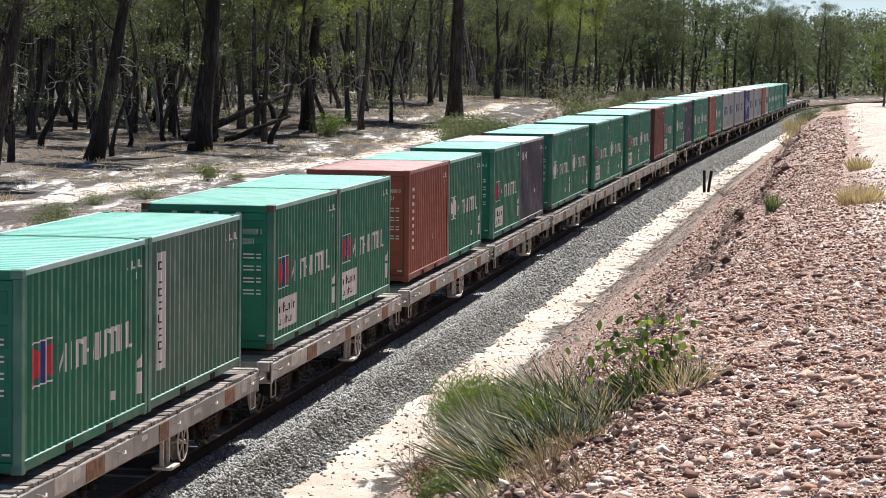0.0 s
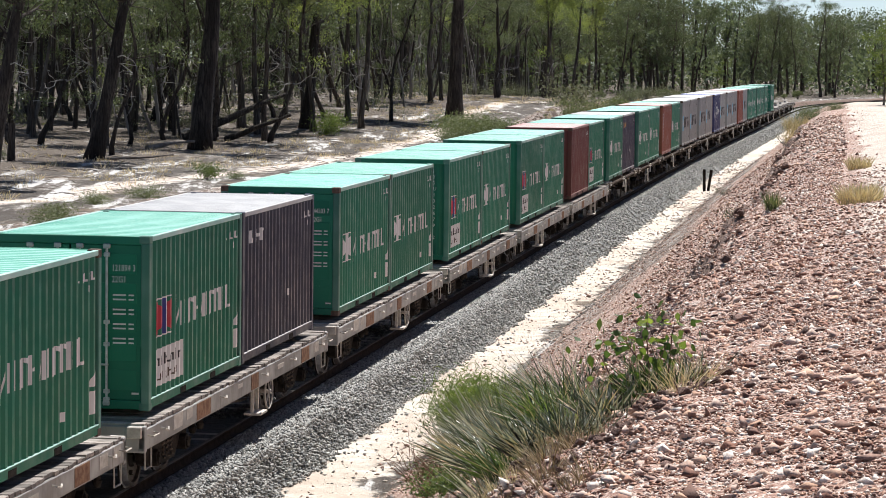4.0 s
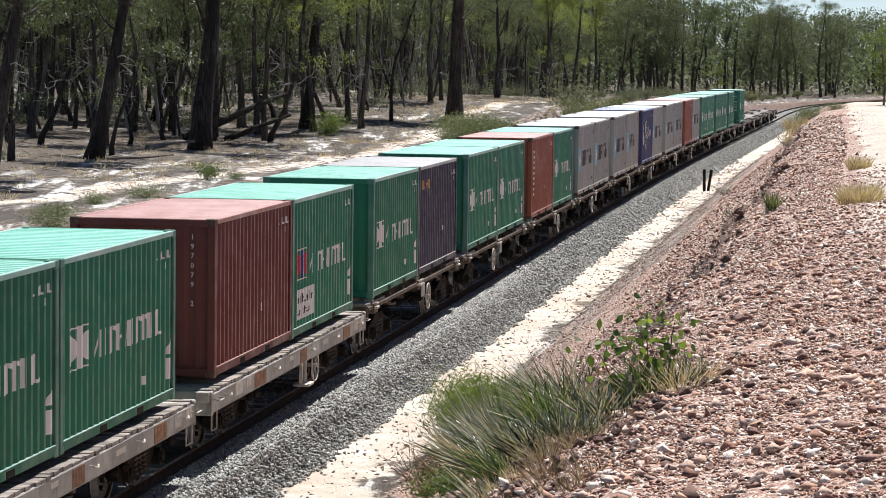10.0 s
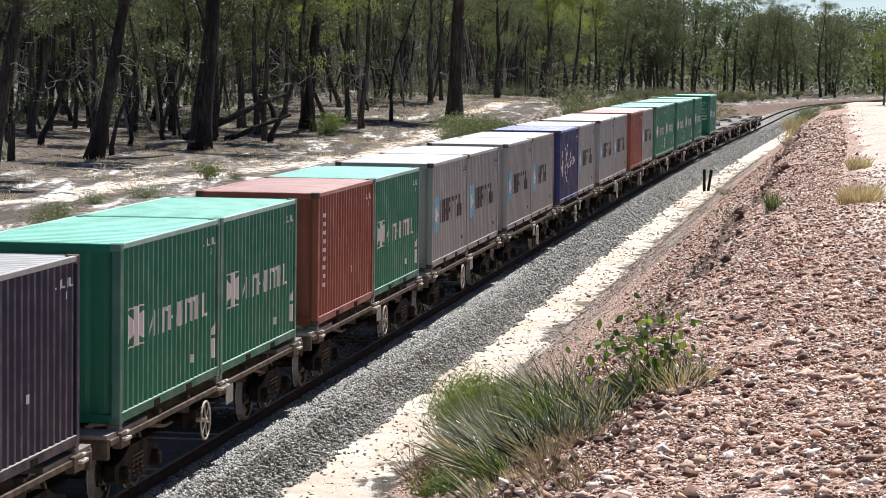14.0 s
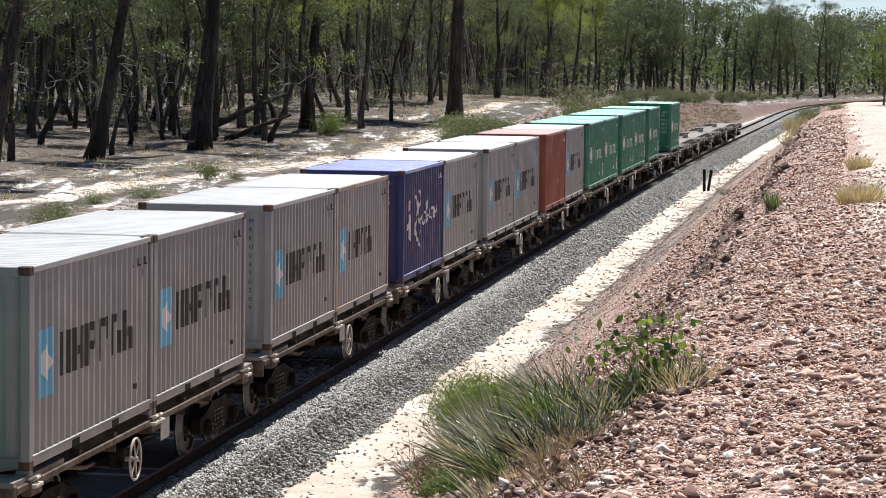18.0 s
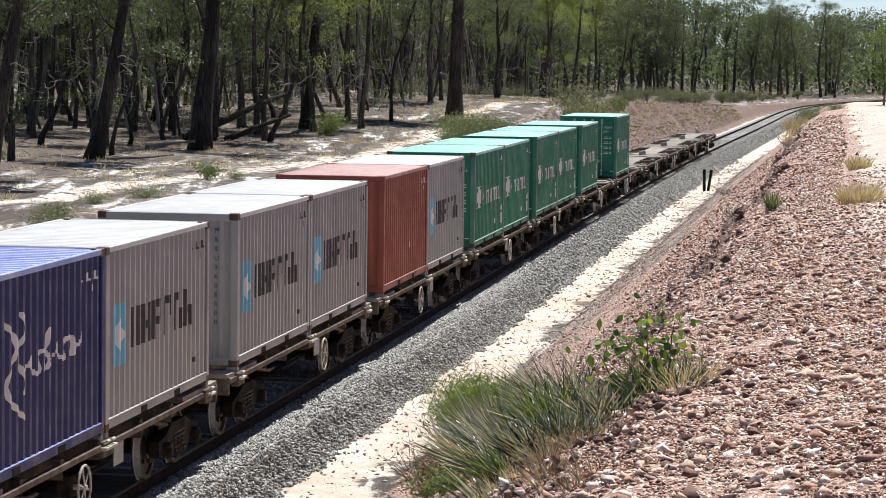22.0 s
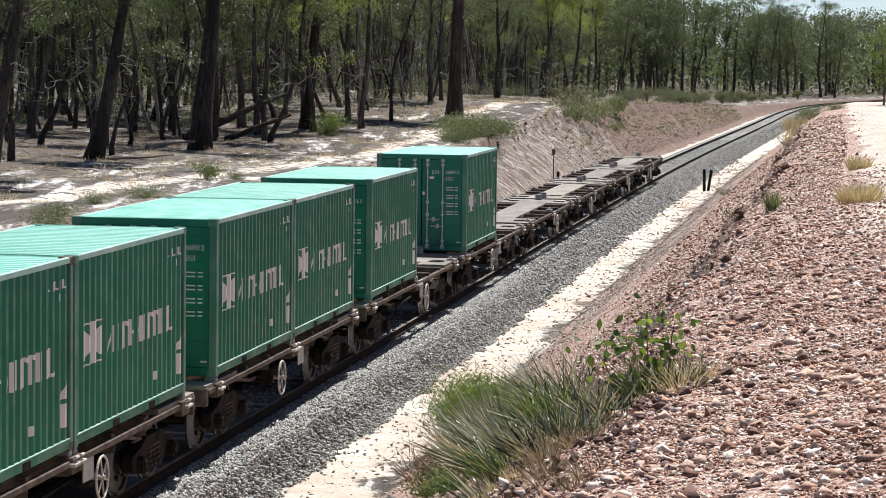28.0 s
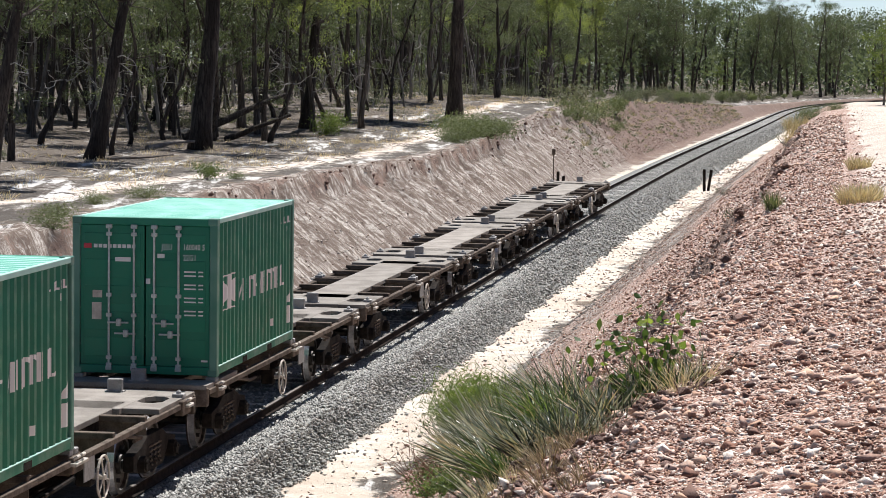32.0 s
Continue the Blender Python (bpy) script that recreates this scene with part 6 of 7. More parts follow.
def deep_poles():
    """Thin trunks that stand thick inside the woods, with a little foliage each."""
    rng, pr = np.random.default_rng(19), random.Random(19)
    wood, vs, fs, n, done = Shape(), [], [], 0, 0
    while done < 900:
        d = math.sqrt(pr.uniform(118 ** 2, 400 ** 2))
        x = pr.uniform(-0.19, 0.05 if d > 180 else 0.0) * d
        s, q = (float(a[0]) for a in to_track(x, d))
        if q > float(line(s, EDGE)) - pr.uniform(1.5, 9):
            continue
        done += 1
        z, high, r = float(land(s, q, False)), pr.uniform(6, 13), pr.uniform(0.045, 0.13)
        lean_x, lean_y = pr.gauss(0, 0.10), pr.gauss(0, 0.06)
        pts = [(x + lean_x * high * u + pr.gauss(0, 0.12) * (u > 0), d + lean_y * high * u, z - 0.2 + high * u) for u in (0, 0.2, 0.4, 0.6, 0.8, 1.0)]
        wood.tube(pts, [r * (1.1 - 0.9 * u) for u in (0, 0.2, 0.4, 0.6, 0.8, 1.0)], 5, closed=False)
        tips = [pts[-1], pts[-2]]
        for _ in range(4):
            b = Vector(pts[pr.randrange(3, 6)])
            tip = b + Vector((pr.gauss(0, 0.9), pr.gauss(0, 0.9), pr.uniform(0.3, 1.6)))
            wood.tube([b, b.lerp(tip, 0.5) + Vector((0, 0, 0.12)), tip], [r * 0.4, r * 0.3, r * 0.12], 3, closed=False)
            tips.append(tuple(tip))
        c = clump_points(np.array(tips), rng.uniform(0.35, 0.9, len(tips)), 110, rng)
        v, f = leaf_quads(c, rng.uniform(0.12, 0.24, 110), rng, 0.45)
        vs.append(v)
        fs.append(f + n)
        n += len(v)
    tagged(new("deep_wood_trunks", wood.mesh("deep_wood_trunks", POLE_BARK)), "crowded thin grey trunks deep inside the woods", "woods", kind="stuff")
    tagged(new("deep_wood_leaves", raw_mesh("deep_wood_leaves", np.concatenate(vs), np.concatenate(fs), GUM_LEAF)), "thin olive foliage deep inside the woods", "woods", kind="stuff")


deep_poles()


def far_woods():
    """The woods beyond: many trees as one mesh."""
    rng = np.random.default_rng(9)
    pr = random.Random(9)
    vs, fs, wood, n = [], [], Shape(), 0
    for _ in range(480):
        d = pr.uniform(330, 720)
        x, y = pr.uniform(-0.20, 0.24) * d, d
        s, q = (float(a[0]) for a in to_track(x, y))
        if abs(q) < 10 or (s < 480 and q > float(line(s, EDGE)) - 3):
            continue
        z = float(land(s, q, False))
        high = pr.uniform(14, 20)
        if x / d > 0.112:
            high = min(high, 0.0138 * d + (6.4 if x / d < 0.14 else 7.6) + pr.gauss(0, 1.0))
        wood.tube([(x, y, z - 0.3), (x + pr.gauss(0, 0.4), y, z + high * 0.5), (x + pr.gauss(0, 1), y, z + high * 0.95)], [0.28, 0.2, 0.05], 6, closed=False)
        m = 820
        lumps = np.stack([rng.normal(0, high * 0.15, 15), rng.normal(0, high * 0.15, 15), high * (0.22 + 0.76 * rng.random(15) ** 0.8)], -1) + (x, y, z)
        c = clump_points(lumps, rng.uniform(1.1, 2.5, 15), m, rng, 0.7)
        v, f = leaf_quads(c, rng.uniform(0.35, 0.7, m), rng, 0.4, 0.5)
        vs.append(v)
        fs.append(f + n)
        n += len(v)
    for _ in range(1150):
        d = pr.uniform(360, 900)
        x, y = pr.uniform(-0.08, 0.22) * d, d
        s, q = (float(a[0]) for a in to_track(x, y))
        if abs(q) < 12 or (s < 470 and q > float(line(s, EDGE)) - 8):
            continue
        m, z = 46, float(land(s, q, False))
        v, f = leaf_quads(rng.normal(0, 1, (m, 3)) * (2.2, 2.2, 0) + rng.random((m, 1)) * (0, 0, 7.5) + (x, y, z), rng.uniform(0.7, 1.2, m), rng, 0.2, 0.6)
        vs.append(v)
        fs.append(f + n)
        n += len(v)
    tagged(new("far_woods", raw_mesh("far_woods", np.concatenate(vs), np.concatenate(fs), HAZY_LEAF)), "distant olive-green eucalypt woods behind the curve", "woods", kind="stuff")
    tagged(new("far_tree_trunks", wood.mesh("far_tree_trunks", BARK_GREY)), "dark trunks of the distant woods", "woods", kind="stuff")


far_woods()


# ---- shrubs, tufts and grass ----
def blades(n, high, spread, rng, lean=(0.0, 0.0), wide=0.012, curl=0.35, base=0.12, stray=1.0):
    """Thin upright blades from one stool."""
    a, r = rng.random(n) * 2 * math.pi, np.sqrt(rng.random(n)) * base
    root = np.stack([r * np.cos(a), r * np.sin(a), np.full(n, -0.03)], -1)
    way = np.stack([np.cos(a) * rng.random(n) * spread + lean[0] + rng.normal(0, 0.28 * stray, n), np.sin(a) * rng.random(n) * spread + lean[1] + rng.normal(0, 0.34 * stray, n), np.ones(n)], -1)
    way /= np.linalg.norm(way, axis=1)[:, None]
    L = (rng.uniform(0.45, 1.0, n) * high)[:, None]
    mid, tip = root + way * L * 0.55, root + way * L + np.stack([way[:, 0], way[:, 1], -0.5 * np.abs(way[:, 0] + way[:, 1])], -1) * L * curl * 0.4
    b = np.cross(way, rng.normal(0, 1, (n, 3)))
    b /= np.linalg.norm(b, axis=1)[:, None] + 1e-9
    w = wide * rng.uniform(0.6, 1.3, n)[:, None]
    v = np.stack([root - b * w * 0.6, root + b * w * 0.6, mid + b * w, tip, mid - b * w], 1)
    f = (np.array([[0, 1, 2, 4]])[None] + 5 * np.arange(n)[:, None, None]).reshape(-1, 4)
    g = (np.array([[4, 2, 3, 3]])[None] + 5 * np.arange(n)[:, None, None]).reshape(-1, 4)
    return v.reshape(-1, 3), f, g[:, :3]


def blade_mesh(name, mat, *sets):
    vs, fs, n = [], [], 0
    for v, f, g in sets:
        vs.append(v)
        fs += [tuple(int(i) + n for i in q) for q in f] + [tuple(int(i) + n for i in q) for q in g]
        n += len(v)
    me = bpy.data.meshes.new(name)
    me.from_pydata([tuple(p) for p in np.concatenate(vs)], [], fs)
    me.materials.append(mat)
    return me


def tuft(name, label, category, mat, s, q, n, high, spread, seed, lean=(0, 0), wide=0.012, base=0.12, group="", straw=0):
    rng = np.random.default_rng(seed)
    t = thing(name, label, category, group, at=pose(*spot(s, q)))
    part("foliage", blade_mesh("foliage", mat, blades(n, high, spread, rng, lean, wide, base=base)), mat, t)
    if straw:
        part("dry_foliage", blade_mesh("dry_foliage", STRAW, blades(straw, high * 0.8, spread * 1.2, rng, lean, wide, base=base * 1.1)), STRAW, t, "dry straw-coloured blades")
    return t


def straight(n, high, rng, lean, spread, wide, base):
    """Stiff straight needles standing out every way."""
    return blades(n, high, spread, rng, lean, wide, curl=0.06, base=base, stray=2.7)


def broom(mat, s, q, n, high, seed, lean, wide, base=0.32, label="silvery grey-green broom bush on the gravel bank"):
    rng = np.random.default_rng(seed)
    t = thing("broom_bush", label, "bush", "brooms on the bank", at=pose(*spot(s, q)))
    part("foliage", blade_mesh("foliage", mat, straight(int(n * 0.62), high, rng, lean, 1.3, wide, base)), mat, t)
    part("dead_stem", blade_mesh("dead_stem", BARK_DARK, straight(n // 4, high * 0.62, rng, lean, 1.5, wide * 1.1, base)), BARK_DARK, t, "dark dead stems inside the bush")
    part("dry_foliage", blade_mesh("dry_foliage", STRAW, straight(n // 8, high * 0.95, rng, lean, 1.4, wide * 0.8, base)), STRAW, t, "dry straw-coloured blades")
    return t


BROOMS = [
    (BROOM_LEAF, 37.2, 6.95, 620, 0.8), (BROOM_GREY, 34.8, 7.2, 560, 0.95), (BROOM_GREY, 33.4, 7.3, 480, 0.85), (BROOM_GREY, 32.4, 7.35, 480, 0.8),
    (BROOM_GREY, 31.5, 7.7, 520, 0.95), (BROOM_GREY, 29.6, 8.05, 480, 0.95), (BROOM_GREY, 29.0, 7.85, 460, 0.85), (BROOM_GREY, 28.0, 8.2, 480, 0.9),
    (BROOM_GREY, 26.5, 8.45, 520, 0.95), (BROOM_GREY, 25.0, 8.55, 420, 0.85), (BROOM_GREY, 24.2, 8.85, 520, 0.88), (BROOM_GREY, 22.8, 9.0, 520, 0.8), (BROOM_GREY, 23.4, 9.25, 460, 0.72),
    (BROOM_LEAF, 22.0, 9.3, 420, 0.68), (BROOM_GREY, 21.0, 9.1, 480, 0.68), (BROOM_GREY, 20.6, 9.6, 480, 0.56), (BROOM_LEAF, 19.6, 9.3, 400, 0.52), (BROOM_GREY, 18.8, 9.55, 420, 0.44),
    (BROOM_GREY, 20.4, 9.9, 380, 0.47), (BROOM_GREY, 18.9, 9.8, 380, 0.38), (BROOM_GREY, 19.4, 9.95, 380, 0.40), (BROOM_LEAF, 19.8, 10.2, 320, 0.38), (BROOM_GREY, 20.6, 10.3, 320, 0.42),
]
for k, (mat, s, q, n, high) in enumerate(BROOMS):
    lean = (-0.16 + 0.34 * math.sin(5.1 * k), 0.03 + 0.25 * math.cos(3.7 * k))
    text = "wiry green broom bush on the gravel bank" if mat is BROOM_LEAF else "silvery grey-green broom bush on the gravel bank"
    broom(mat, s, q, n, high, 100 + k, lean, 0.0066 if s > 25 else 0.0050, 0.34 if s > 25 else 0.24, text)
for k, (s, q, high) in enumerate([(18.2, 9.3, 0.32), (17.9, 9.42, 0.30), (18.6, 9.5, 0.30), (18.3, 9.66, 0.24), (19.3, 10.38, 0.34), (19.8, 10.45, 0.34), (18.8, 9.1, 0.34), (17.4, 9.55, 0.18)]):
    tuft("dry_grass_tuft", "tuft of dry straw-coloured grass on red gravel", "grass", STRAW, s, q, 60, high, 1.1, 140 + k, (-0.1, 0.0), 0.0022, 0.10, "dry grass on the bank")
for k, (s, q, n, high, wide_) in enumerate([(40.3, 11.5, 420, 0.42, 0.24), (41.0, 11.62, 300, 0.36, 0.22), (53.6, 11.5, 240, 0.36, 0.2), (118.0, 8.9, 300, 0.8, 0.6), (122.0, 8.7, 300, 0.8, 0.6), (128.0, 8.6, 300, 0.8, 0.6)]):
    tuft("straw_grass_clump", "pale golden clump of dry grass by the road", "grass", STRAW, s, q, n, high, 0.45, 160 + k, (0, 0), 0.008, wide_, "golden grass clumps")
for k in range(26):
    pick = random.Random(500 + k)
    s, q = pick.uniform(15.6, 18.6), 0.0
    q = 9.72 - 0.10 * (s - 16) + pick.uniform(-0.28, 0.42)
    tuft("dead_grass_tuft", "tuft of dead brown grass at the bank's broken edge", "grass", DEAD_GRASS, s, q, 46, pick.uniform(0.14, 0.30), 1.2, 200 + k, (-0.1, 0.05), 0.0026, 0.09, "dead grass on the bank")
tuft("green_rush_clump", "small grey-green clump of rushes on gravel", "grass", OLIVE_BROOM, 43.5, 10.2, 150, 0.38, 0.28, 170, (0, 0), 0.005, 0.11, "", 25)


def shrub_mesh(seed, high, wide_, leaves, leaf, stems=7, slim=0.4):
    rng, pr = np.random.default_rng(seed), random.Random(seed)
    wood = Shape()
    tips = []
    for _ in range(stems):
        a = pr.uniform(0, 2 * math.pi)
        p = wander((0, 0, -0.05), (math.cos(a) * wide_ / high * 0.7, math.sin(a) * wide_ / high * 0.7, 1), high * pr.uniform(0.6, 0.95), 4, pr, 0.3)
        wood.tube(p, [0.018 * high, 0.014 * high, 0.01 * high, 0.007 * high, 0.003 * high], 5, closed=False)
        tips += p[2:]
    c = np.array([tuple(p) for p in tips])
    pick = rng.integers(0, len(c), leaves)
    pts = c[pick] + rng.normal(0, 1, (leaves, 3)) * (wide_ * 0.19, wide_ * 0.19, high * 0.13)
    pts[:, 2] = np.maximum(pts[:, 2], 0.04)
    v, f = leaf_quads(pts, rng.uniform(0.6, 1.2, leaves) * leaf, rng, 0.15, slim)
    return wood, v, f


SHRUBS = {}


def dome_mesh(seed, high, wide_, leaves, leaf):
    """A rounded heath bush of a few overlapping clumps."""
    rng, pr = np.random.default_rng(seed), random.Random(seed)
    wood, tips = Shape(), []
    for k in range(9):
        a, r = pr.uniform(0, 2 * math.pi), wide_ * 0.34 * pr.random() ** 0.5
        tip = (r * math.cos(a), r * math.sin(a), high * pr.uniform(0.35, 0.72))
        wood.tube([(0.2 * tip[0], 0.2 * tip[1], -0.05), (0.6 * tip[0], 0.6 * tip[1], tip[2] * 0.6), tip], [0.02, 0.014, 0.006], 5, closed=False)
        tips.append(tip)
    pts = clump_points(np.array(tips), rng.uniform(0.2, 0.34, 9) * wide_, leaves, rng, 0.75)
    pts[:, 2] = np.abs(pts[:, 2]) + 0.02
    v, f = leaf_quads(pts, rng.uniform(0.6, 1.2, leaves) * leaf, rng, -0.2, 0.3)
    return wood, v, f


def shrub_kind(key, bark, mat, label, **how):
    wood, v, f = shrub_mesh(**how) if "stems" in how or "slim" in how or key in ("round", "olive") else dome_mesh(**how)
    SHRUBS[key] = (wood.mesh("stem", bark), raw_mesh("foliage", v, f, mat), label)


def plant_shrub(key, s, q, turn=0.0, size=1.0, label=""):
    stems, leaves, text = SHRUBS[key]
    t = thing("shrub", label or text, "shrub", "shrubs of the bushland", at=pose(*spot(s, q), 0, 0, turn) @ Matrix.Diagonal((size, size, size, 1)))
    part("stem", stems, None, t)
    part("foliage", leaves, None, t)
    return t


shrub_kind("round", BARK_GREY, BRIGHT_LEAF, "rounded fresh green shrub at the forest edge", seed=1, high=1.5, wide_=1.7, leaves=2600, leaf=0.12)
shrub_kind("low_green", BARK_GREY, OLIVE_BROOM, "low green shrub on the cutting's edge", seed=2, high=0.9, wide_=1.9, leaves=2600, leaf=0.11, stems=12, slim=0.2)
shrub_kind("olive", BARK_GREY, UNDER_LEAF, "olive green understorey shrub", seed=3, high=1.3, wide_=1.5, leaves=1500, leaf=0.11)
shrub_kind("grey", BARK_GREY, GREY_LEAF, "sparse grey-green understorey shrub", seed=4, high=1.2, wide_=1.6, leaves=1000, leaf=0.11, slim=0.28)
shrub_kind("dome", BARK_GREY, OLIVE_BROOM, "rounded olive-green heath bush on the cutting's crest", seed=12, high=1.25, wide_=1.7, leaves=2600, leaf=0.12)
shrub_kind("grey_dome", BARK_GREY, UNDER_LEAF, "rounded grey-green heath bush", seed=13, high=1.1, wide_=1.6, leaves=2200, leaf=0.12)
shrub_kind("twiggy", LITTER_WOOD, GREY_LEAF, "bare twiggy dry shrub", seed=5, high=1.1, wide_=1.5, leaves=120, leaf=0.12, stems=16)
shrub_kind("fresh", BARK_GREY, BROOM_FRESH, "dense bright green broom bush at the bank's foot", seed=8, high=0.95, wide_=0.85, leaves=3000, leaf=0.13, stems=14, slim=0.09)
shrub_kind("yellow", BARK_GREY, BROOM_LEAF, "low yellow-green shrublet on the bank", seed=6, high=0.42, wide_=0.55, leaves=700, leaf=0.05, stems=9, slim=0.5)
for key, s, q, size in [("round", 133.5, -14.73, 0.95), ("round", 86.2, -9.1, 0.45), ("low_green", 88.0, -8.6, 0.4), ("low_green", 66.8, -8.2, 0.62), ("low_green", 72.4, -8.8, 0.5), ("low_green", 76.1, -8.4, 0.6), ("low_green", 64.5, -7.6, 0.6),
                        ("low_green", 140.6, -8.1, 1.7), ("low_green", 142.1, -9.2, 1.6), ("low_green", 138.0, -7.4, 1.5), ("low_green", 136.0, -8.4, 1.5), ("low_green", 144.0, -7.9, 0.9), ("olive", 146.0, -7.4, 0.7), ("low_green", 132.0, -8.0, 0.8), ("low_green", 148.5, -10.8, 0.8),
                        ("low_green", 178.9, -7.4, 2.0), ("olive", 181.0, -8.0, 1.9), ("low_green", 190.0, -7.2, 2.0), ("dome", 201.7, -7.2, 1.2), ("olive", 184.0, -7.0, 0.9), ("low_green", 175.0, -7.8, 1.0), ("low_green", 194.0, -6.4, 1.0),
                        ("olive", 360.8, -15.8, 1.6), ("dome", 330.0, -12.0, 1.3), ("olive", 345.0, -13.0, 1.6), ("grey_dome", 310.0, -12.5, 1.2), ("olive", 398.8, -15.7, 1.7), ("dome", 395.6, -8.7, 1.2), ("olive", 419.2, -27.3, 1.8), ("dome", 372.0, -18.0, 1.5), ("grey", 350.0, -20.0, 1.8), ("grey_dome", 410.0, -12.0, 1.4), ("olive", 300.0, -15.0, 1.6), ("grey", 385.0, -24.0, 1.9), ("olive", 430.0, -14.0, 1.8), ("dome", 440.0, -9.0, 1.3), ("grey", 280.0, -14.0, 1.6), ("dome", 268.0, -15.5, 0.8),
                        ("low_green", 142.2, 8.9, 0.9), ("low_green", 150.0, 8.3, 1.0), ("low_green", 158.0, 8.6, 0.9), ("olive", 170.0, 8.0, 0.8), ("low_green", 139.2, 10.1, 0.6), ("twiggy", 120.6, 8.3, 0.8),
                        ("fresh", 50.2, 4.35, 1.05), ("fresh", 49.0, 4.7, 1.2), ("fresh", 47.4, 5.1, 1.2), ("fresh", 45.8, 5.5, 1.1), ("fresh", 43.5, 5.9, 1.0), ("yellow", 34.2, 6.6, 1.1), ("yellow", 31.0, 7.2, 0.9), ("yellow", 33.0, 6.85, 1.0), ("yellow", 36.0, 6.1, 0.8), ("yellow", 37.7, 5.9, 1.0), ("twiggy", 47.6, 4.6, 0.7), ("twiggy", 110.0, 6.2, 0.6), ("twiggy", 66.0, 8.6, 0.5), ("twiggy", 62.0, 8.9, 0.45)]:
    plant_shrub(key, s, q, (s * 37) % 360, size)


def crest_scrub():
    rng = random.Random(35)
    for _ in range(28):
        s = rng.uniform(285, 440)
        q = -4.3 - (float(line(s, LEFT_TOP)) + 0.7) * 1.02 - abs(rng.gauss(0.6, 4.0)) - (4 if s > 330 else 0.6)
        plant_shrub(rng.choice(["dome", "dome", "grey_dome", "olive"]), s, q, rng.uniform(0, 360), rng.uniform(0.6, 1.5))


crest_scrub()


def bank_scrub():
    """Dry low growth on the face of the far cutting."""
    rng, pr = np.random.default_rng(17), random.Random(17)
    sets = []
    for _ in range(520):
        s = pr.uniform(165, 330)
        top = float(line(s, LEFT_TOP))
        q = -4.4 - pr.random() ** 0.7 * (top + 0.9) * 1.05
        x, y, z = spot(s, q)
        v, f, g = blades(16, pr.uniform(0.15, 0.45), 1.3, rng, (0, 0), 0.02, base=0.3)
        sets.append((v + np.array([x, y, z]), f, g))
    tagged(new("cutting_scrub", blade_mesh("cutting_scrub", GREY_LEAF, *sets[:300])), "low grey-green growth on the cutting's face", "grass", kind="stuff")
    tagged(new("cutting_grass", blade_mesh("cutting_grass", STRAW, *sets[300:])), "dry grass on the cutting's face", "grass", kind="stuff")


bank_scrub()


def understorey():
    rng = random.Random(31)
    done = 0
    while done < 185:
        d = math.sqrt(rng.uniform(92 ** 2, 300 ** 2))
        x = rng.uniform(-0.19, 0.06) * d
        s, q = (float(a[0]) for a in to_track(x, d))
        if q > float(line(s, EDGE)) - 0.5:
            continue
        plant_shrub(rng.choice(["olive", "olive", "grey", "grey", "twiggy", "twiggy", "low_green"]), s, q, rng.uniform(0, 360), rng.uniform(0.5, 1.35))
        done += 1


understorey()


def deep_scrub():
    """Scrub far inside the woods, too thick to pick apart."""
    pr, rng = random.Random(61), np.random.default_rng(61)
    cs = []
    for _ in range(2300):
        d = math.sqrt(pr.uniform(125 ** 2, 520 ** 2))
        x = pr.uniform(-0.19, 0.17) * d
        s, q = (float(a[0]) for a in to_track(x, d))
        if q > float(line(s, EDGE)) - pr.uniform(2, 7) or (s > 470 and abs(q) < 8):
            continue
        z, high = float(land(s, q, False)), 0.5 + 3.0 * pr.random() ** 2
        n = 90
        cs.append(rng.normal(0, 1, (n, 3)) * (0.8, 0.8, 0.0) + rng.random((n, 1)) * (0, 0, high) + (x, d, z))
    c = np.concatenate(cs)
    v, f = leaf_quads(c, rng.uniform(0.12, 0.28, len(c)), rng, 0.1, 0.35)
    tagged(new("forest_scrub", raw_mesh("forest_scrub", v, f, UNDER_LEAF)), "thick olive-grey scrub inside the woods", "scrub", kind="stuff")


deep_scrub()


def gum_seedling(s, q, high, leaves, seed, label):
    rng, pr = np.random.default_rng(seed), random.Random(seed)
    t = thing("gum_seedling", label, "seedling", at=pose(*spot(s, q)))
    stem = Shape()
    tips = []
    for k in range(3):
        p = wander((0.04 * k, 0, -0.04), (pr.gauss(0, 0.25), pr.gauss(0, 0.2), 1), high * pr.uniform(0.7, 1.0), 5, pr, 0.18)
        stem.tube(p, [0.009, 0.008, 0.006, 0.005, 0.004, 0.002], 5, closed=False)
        tips += p[3:]
    part("stem", stem, RED_TWIG, t)
    c = np.array([tuple(p) for p in tips])
    pts = c[rng.integers(0, len(c), leaves)] + rng.normal(0, 1, (leaves, 3)) * (0.10, 0.10, 0.06)
    shape = Shape()
    for p in pts:
        a = Vector((rng.normal(), rng.normal(), rng.normal() - 0.7)).normalized()
        b = a.cross(Vector((rng.normal(), rng.normal(), rng.normal()))).normalized()
        n = a.cross(b)
        L, W = rng.uniform(0.05, 0.09), rng.uniform(0.018, 0.030)
        o = Vector(p)
        v = [o, o + a * L * 0.25 + b * W * 0.8, o + a * L * 0.55 + b * W, o + a * L + n * 0.01, o + a * L * 0.55 - b * W, o + a * L * 0.25 - b * W * 0.8]
        shape.add(v, [(0, 1, 2, 3, 4, 5)])
    part("foliage", shape, SEEDLING_LEAF, t)


gum_seedling(19.8, 10.15, 0.76, 84, 3, "young gum seedling with broad rounded green leaves")
gum_seedling(19.9, 9.95, 0.58, 45, 4, "young gum seedling with broad rounded green leaves")
gum_seedling(19.4, 9.85, 0.20, 14, 5, "tiny gum seedling among wiry grass")


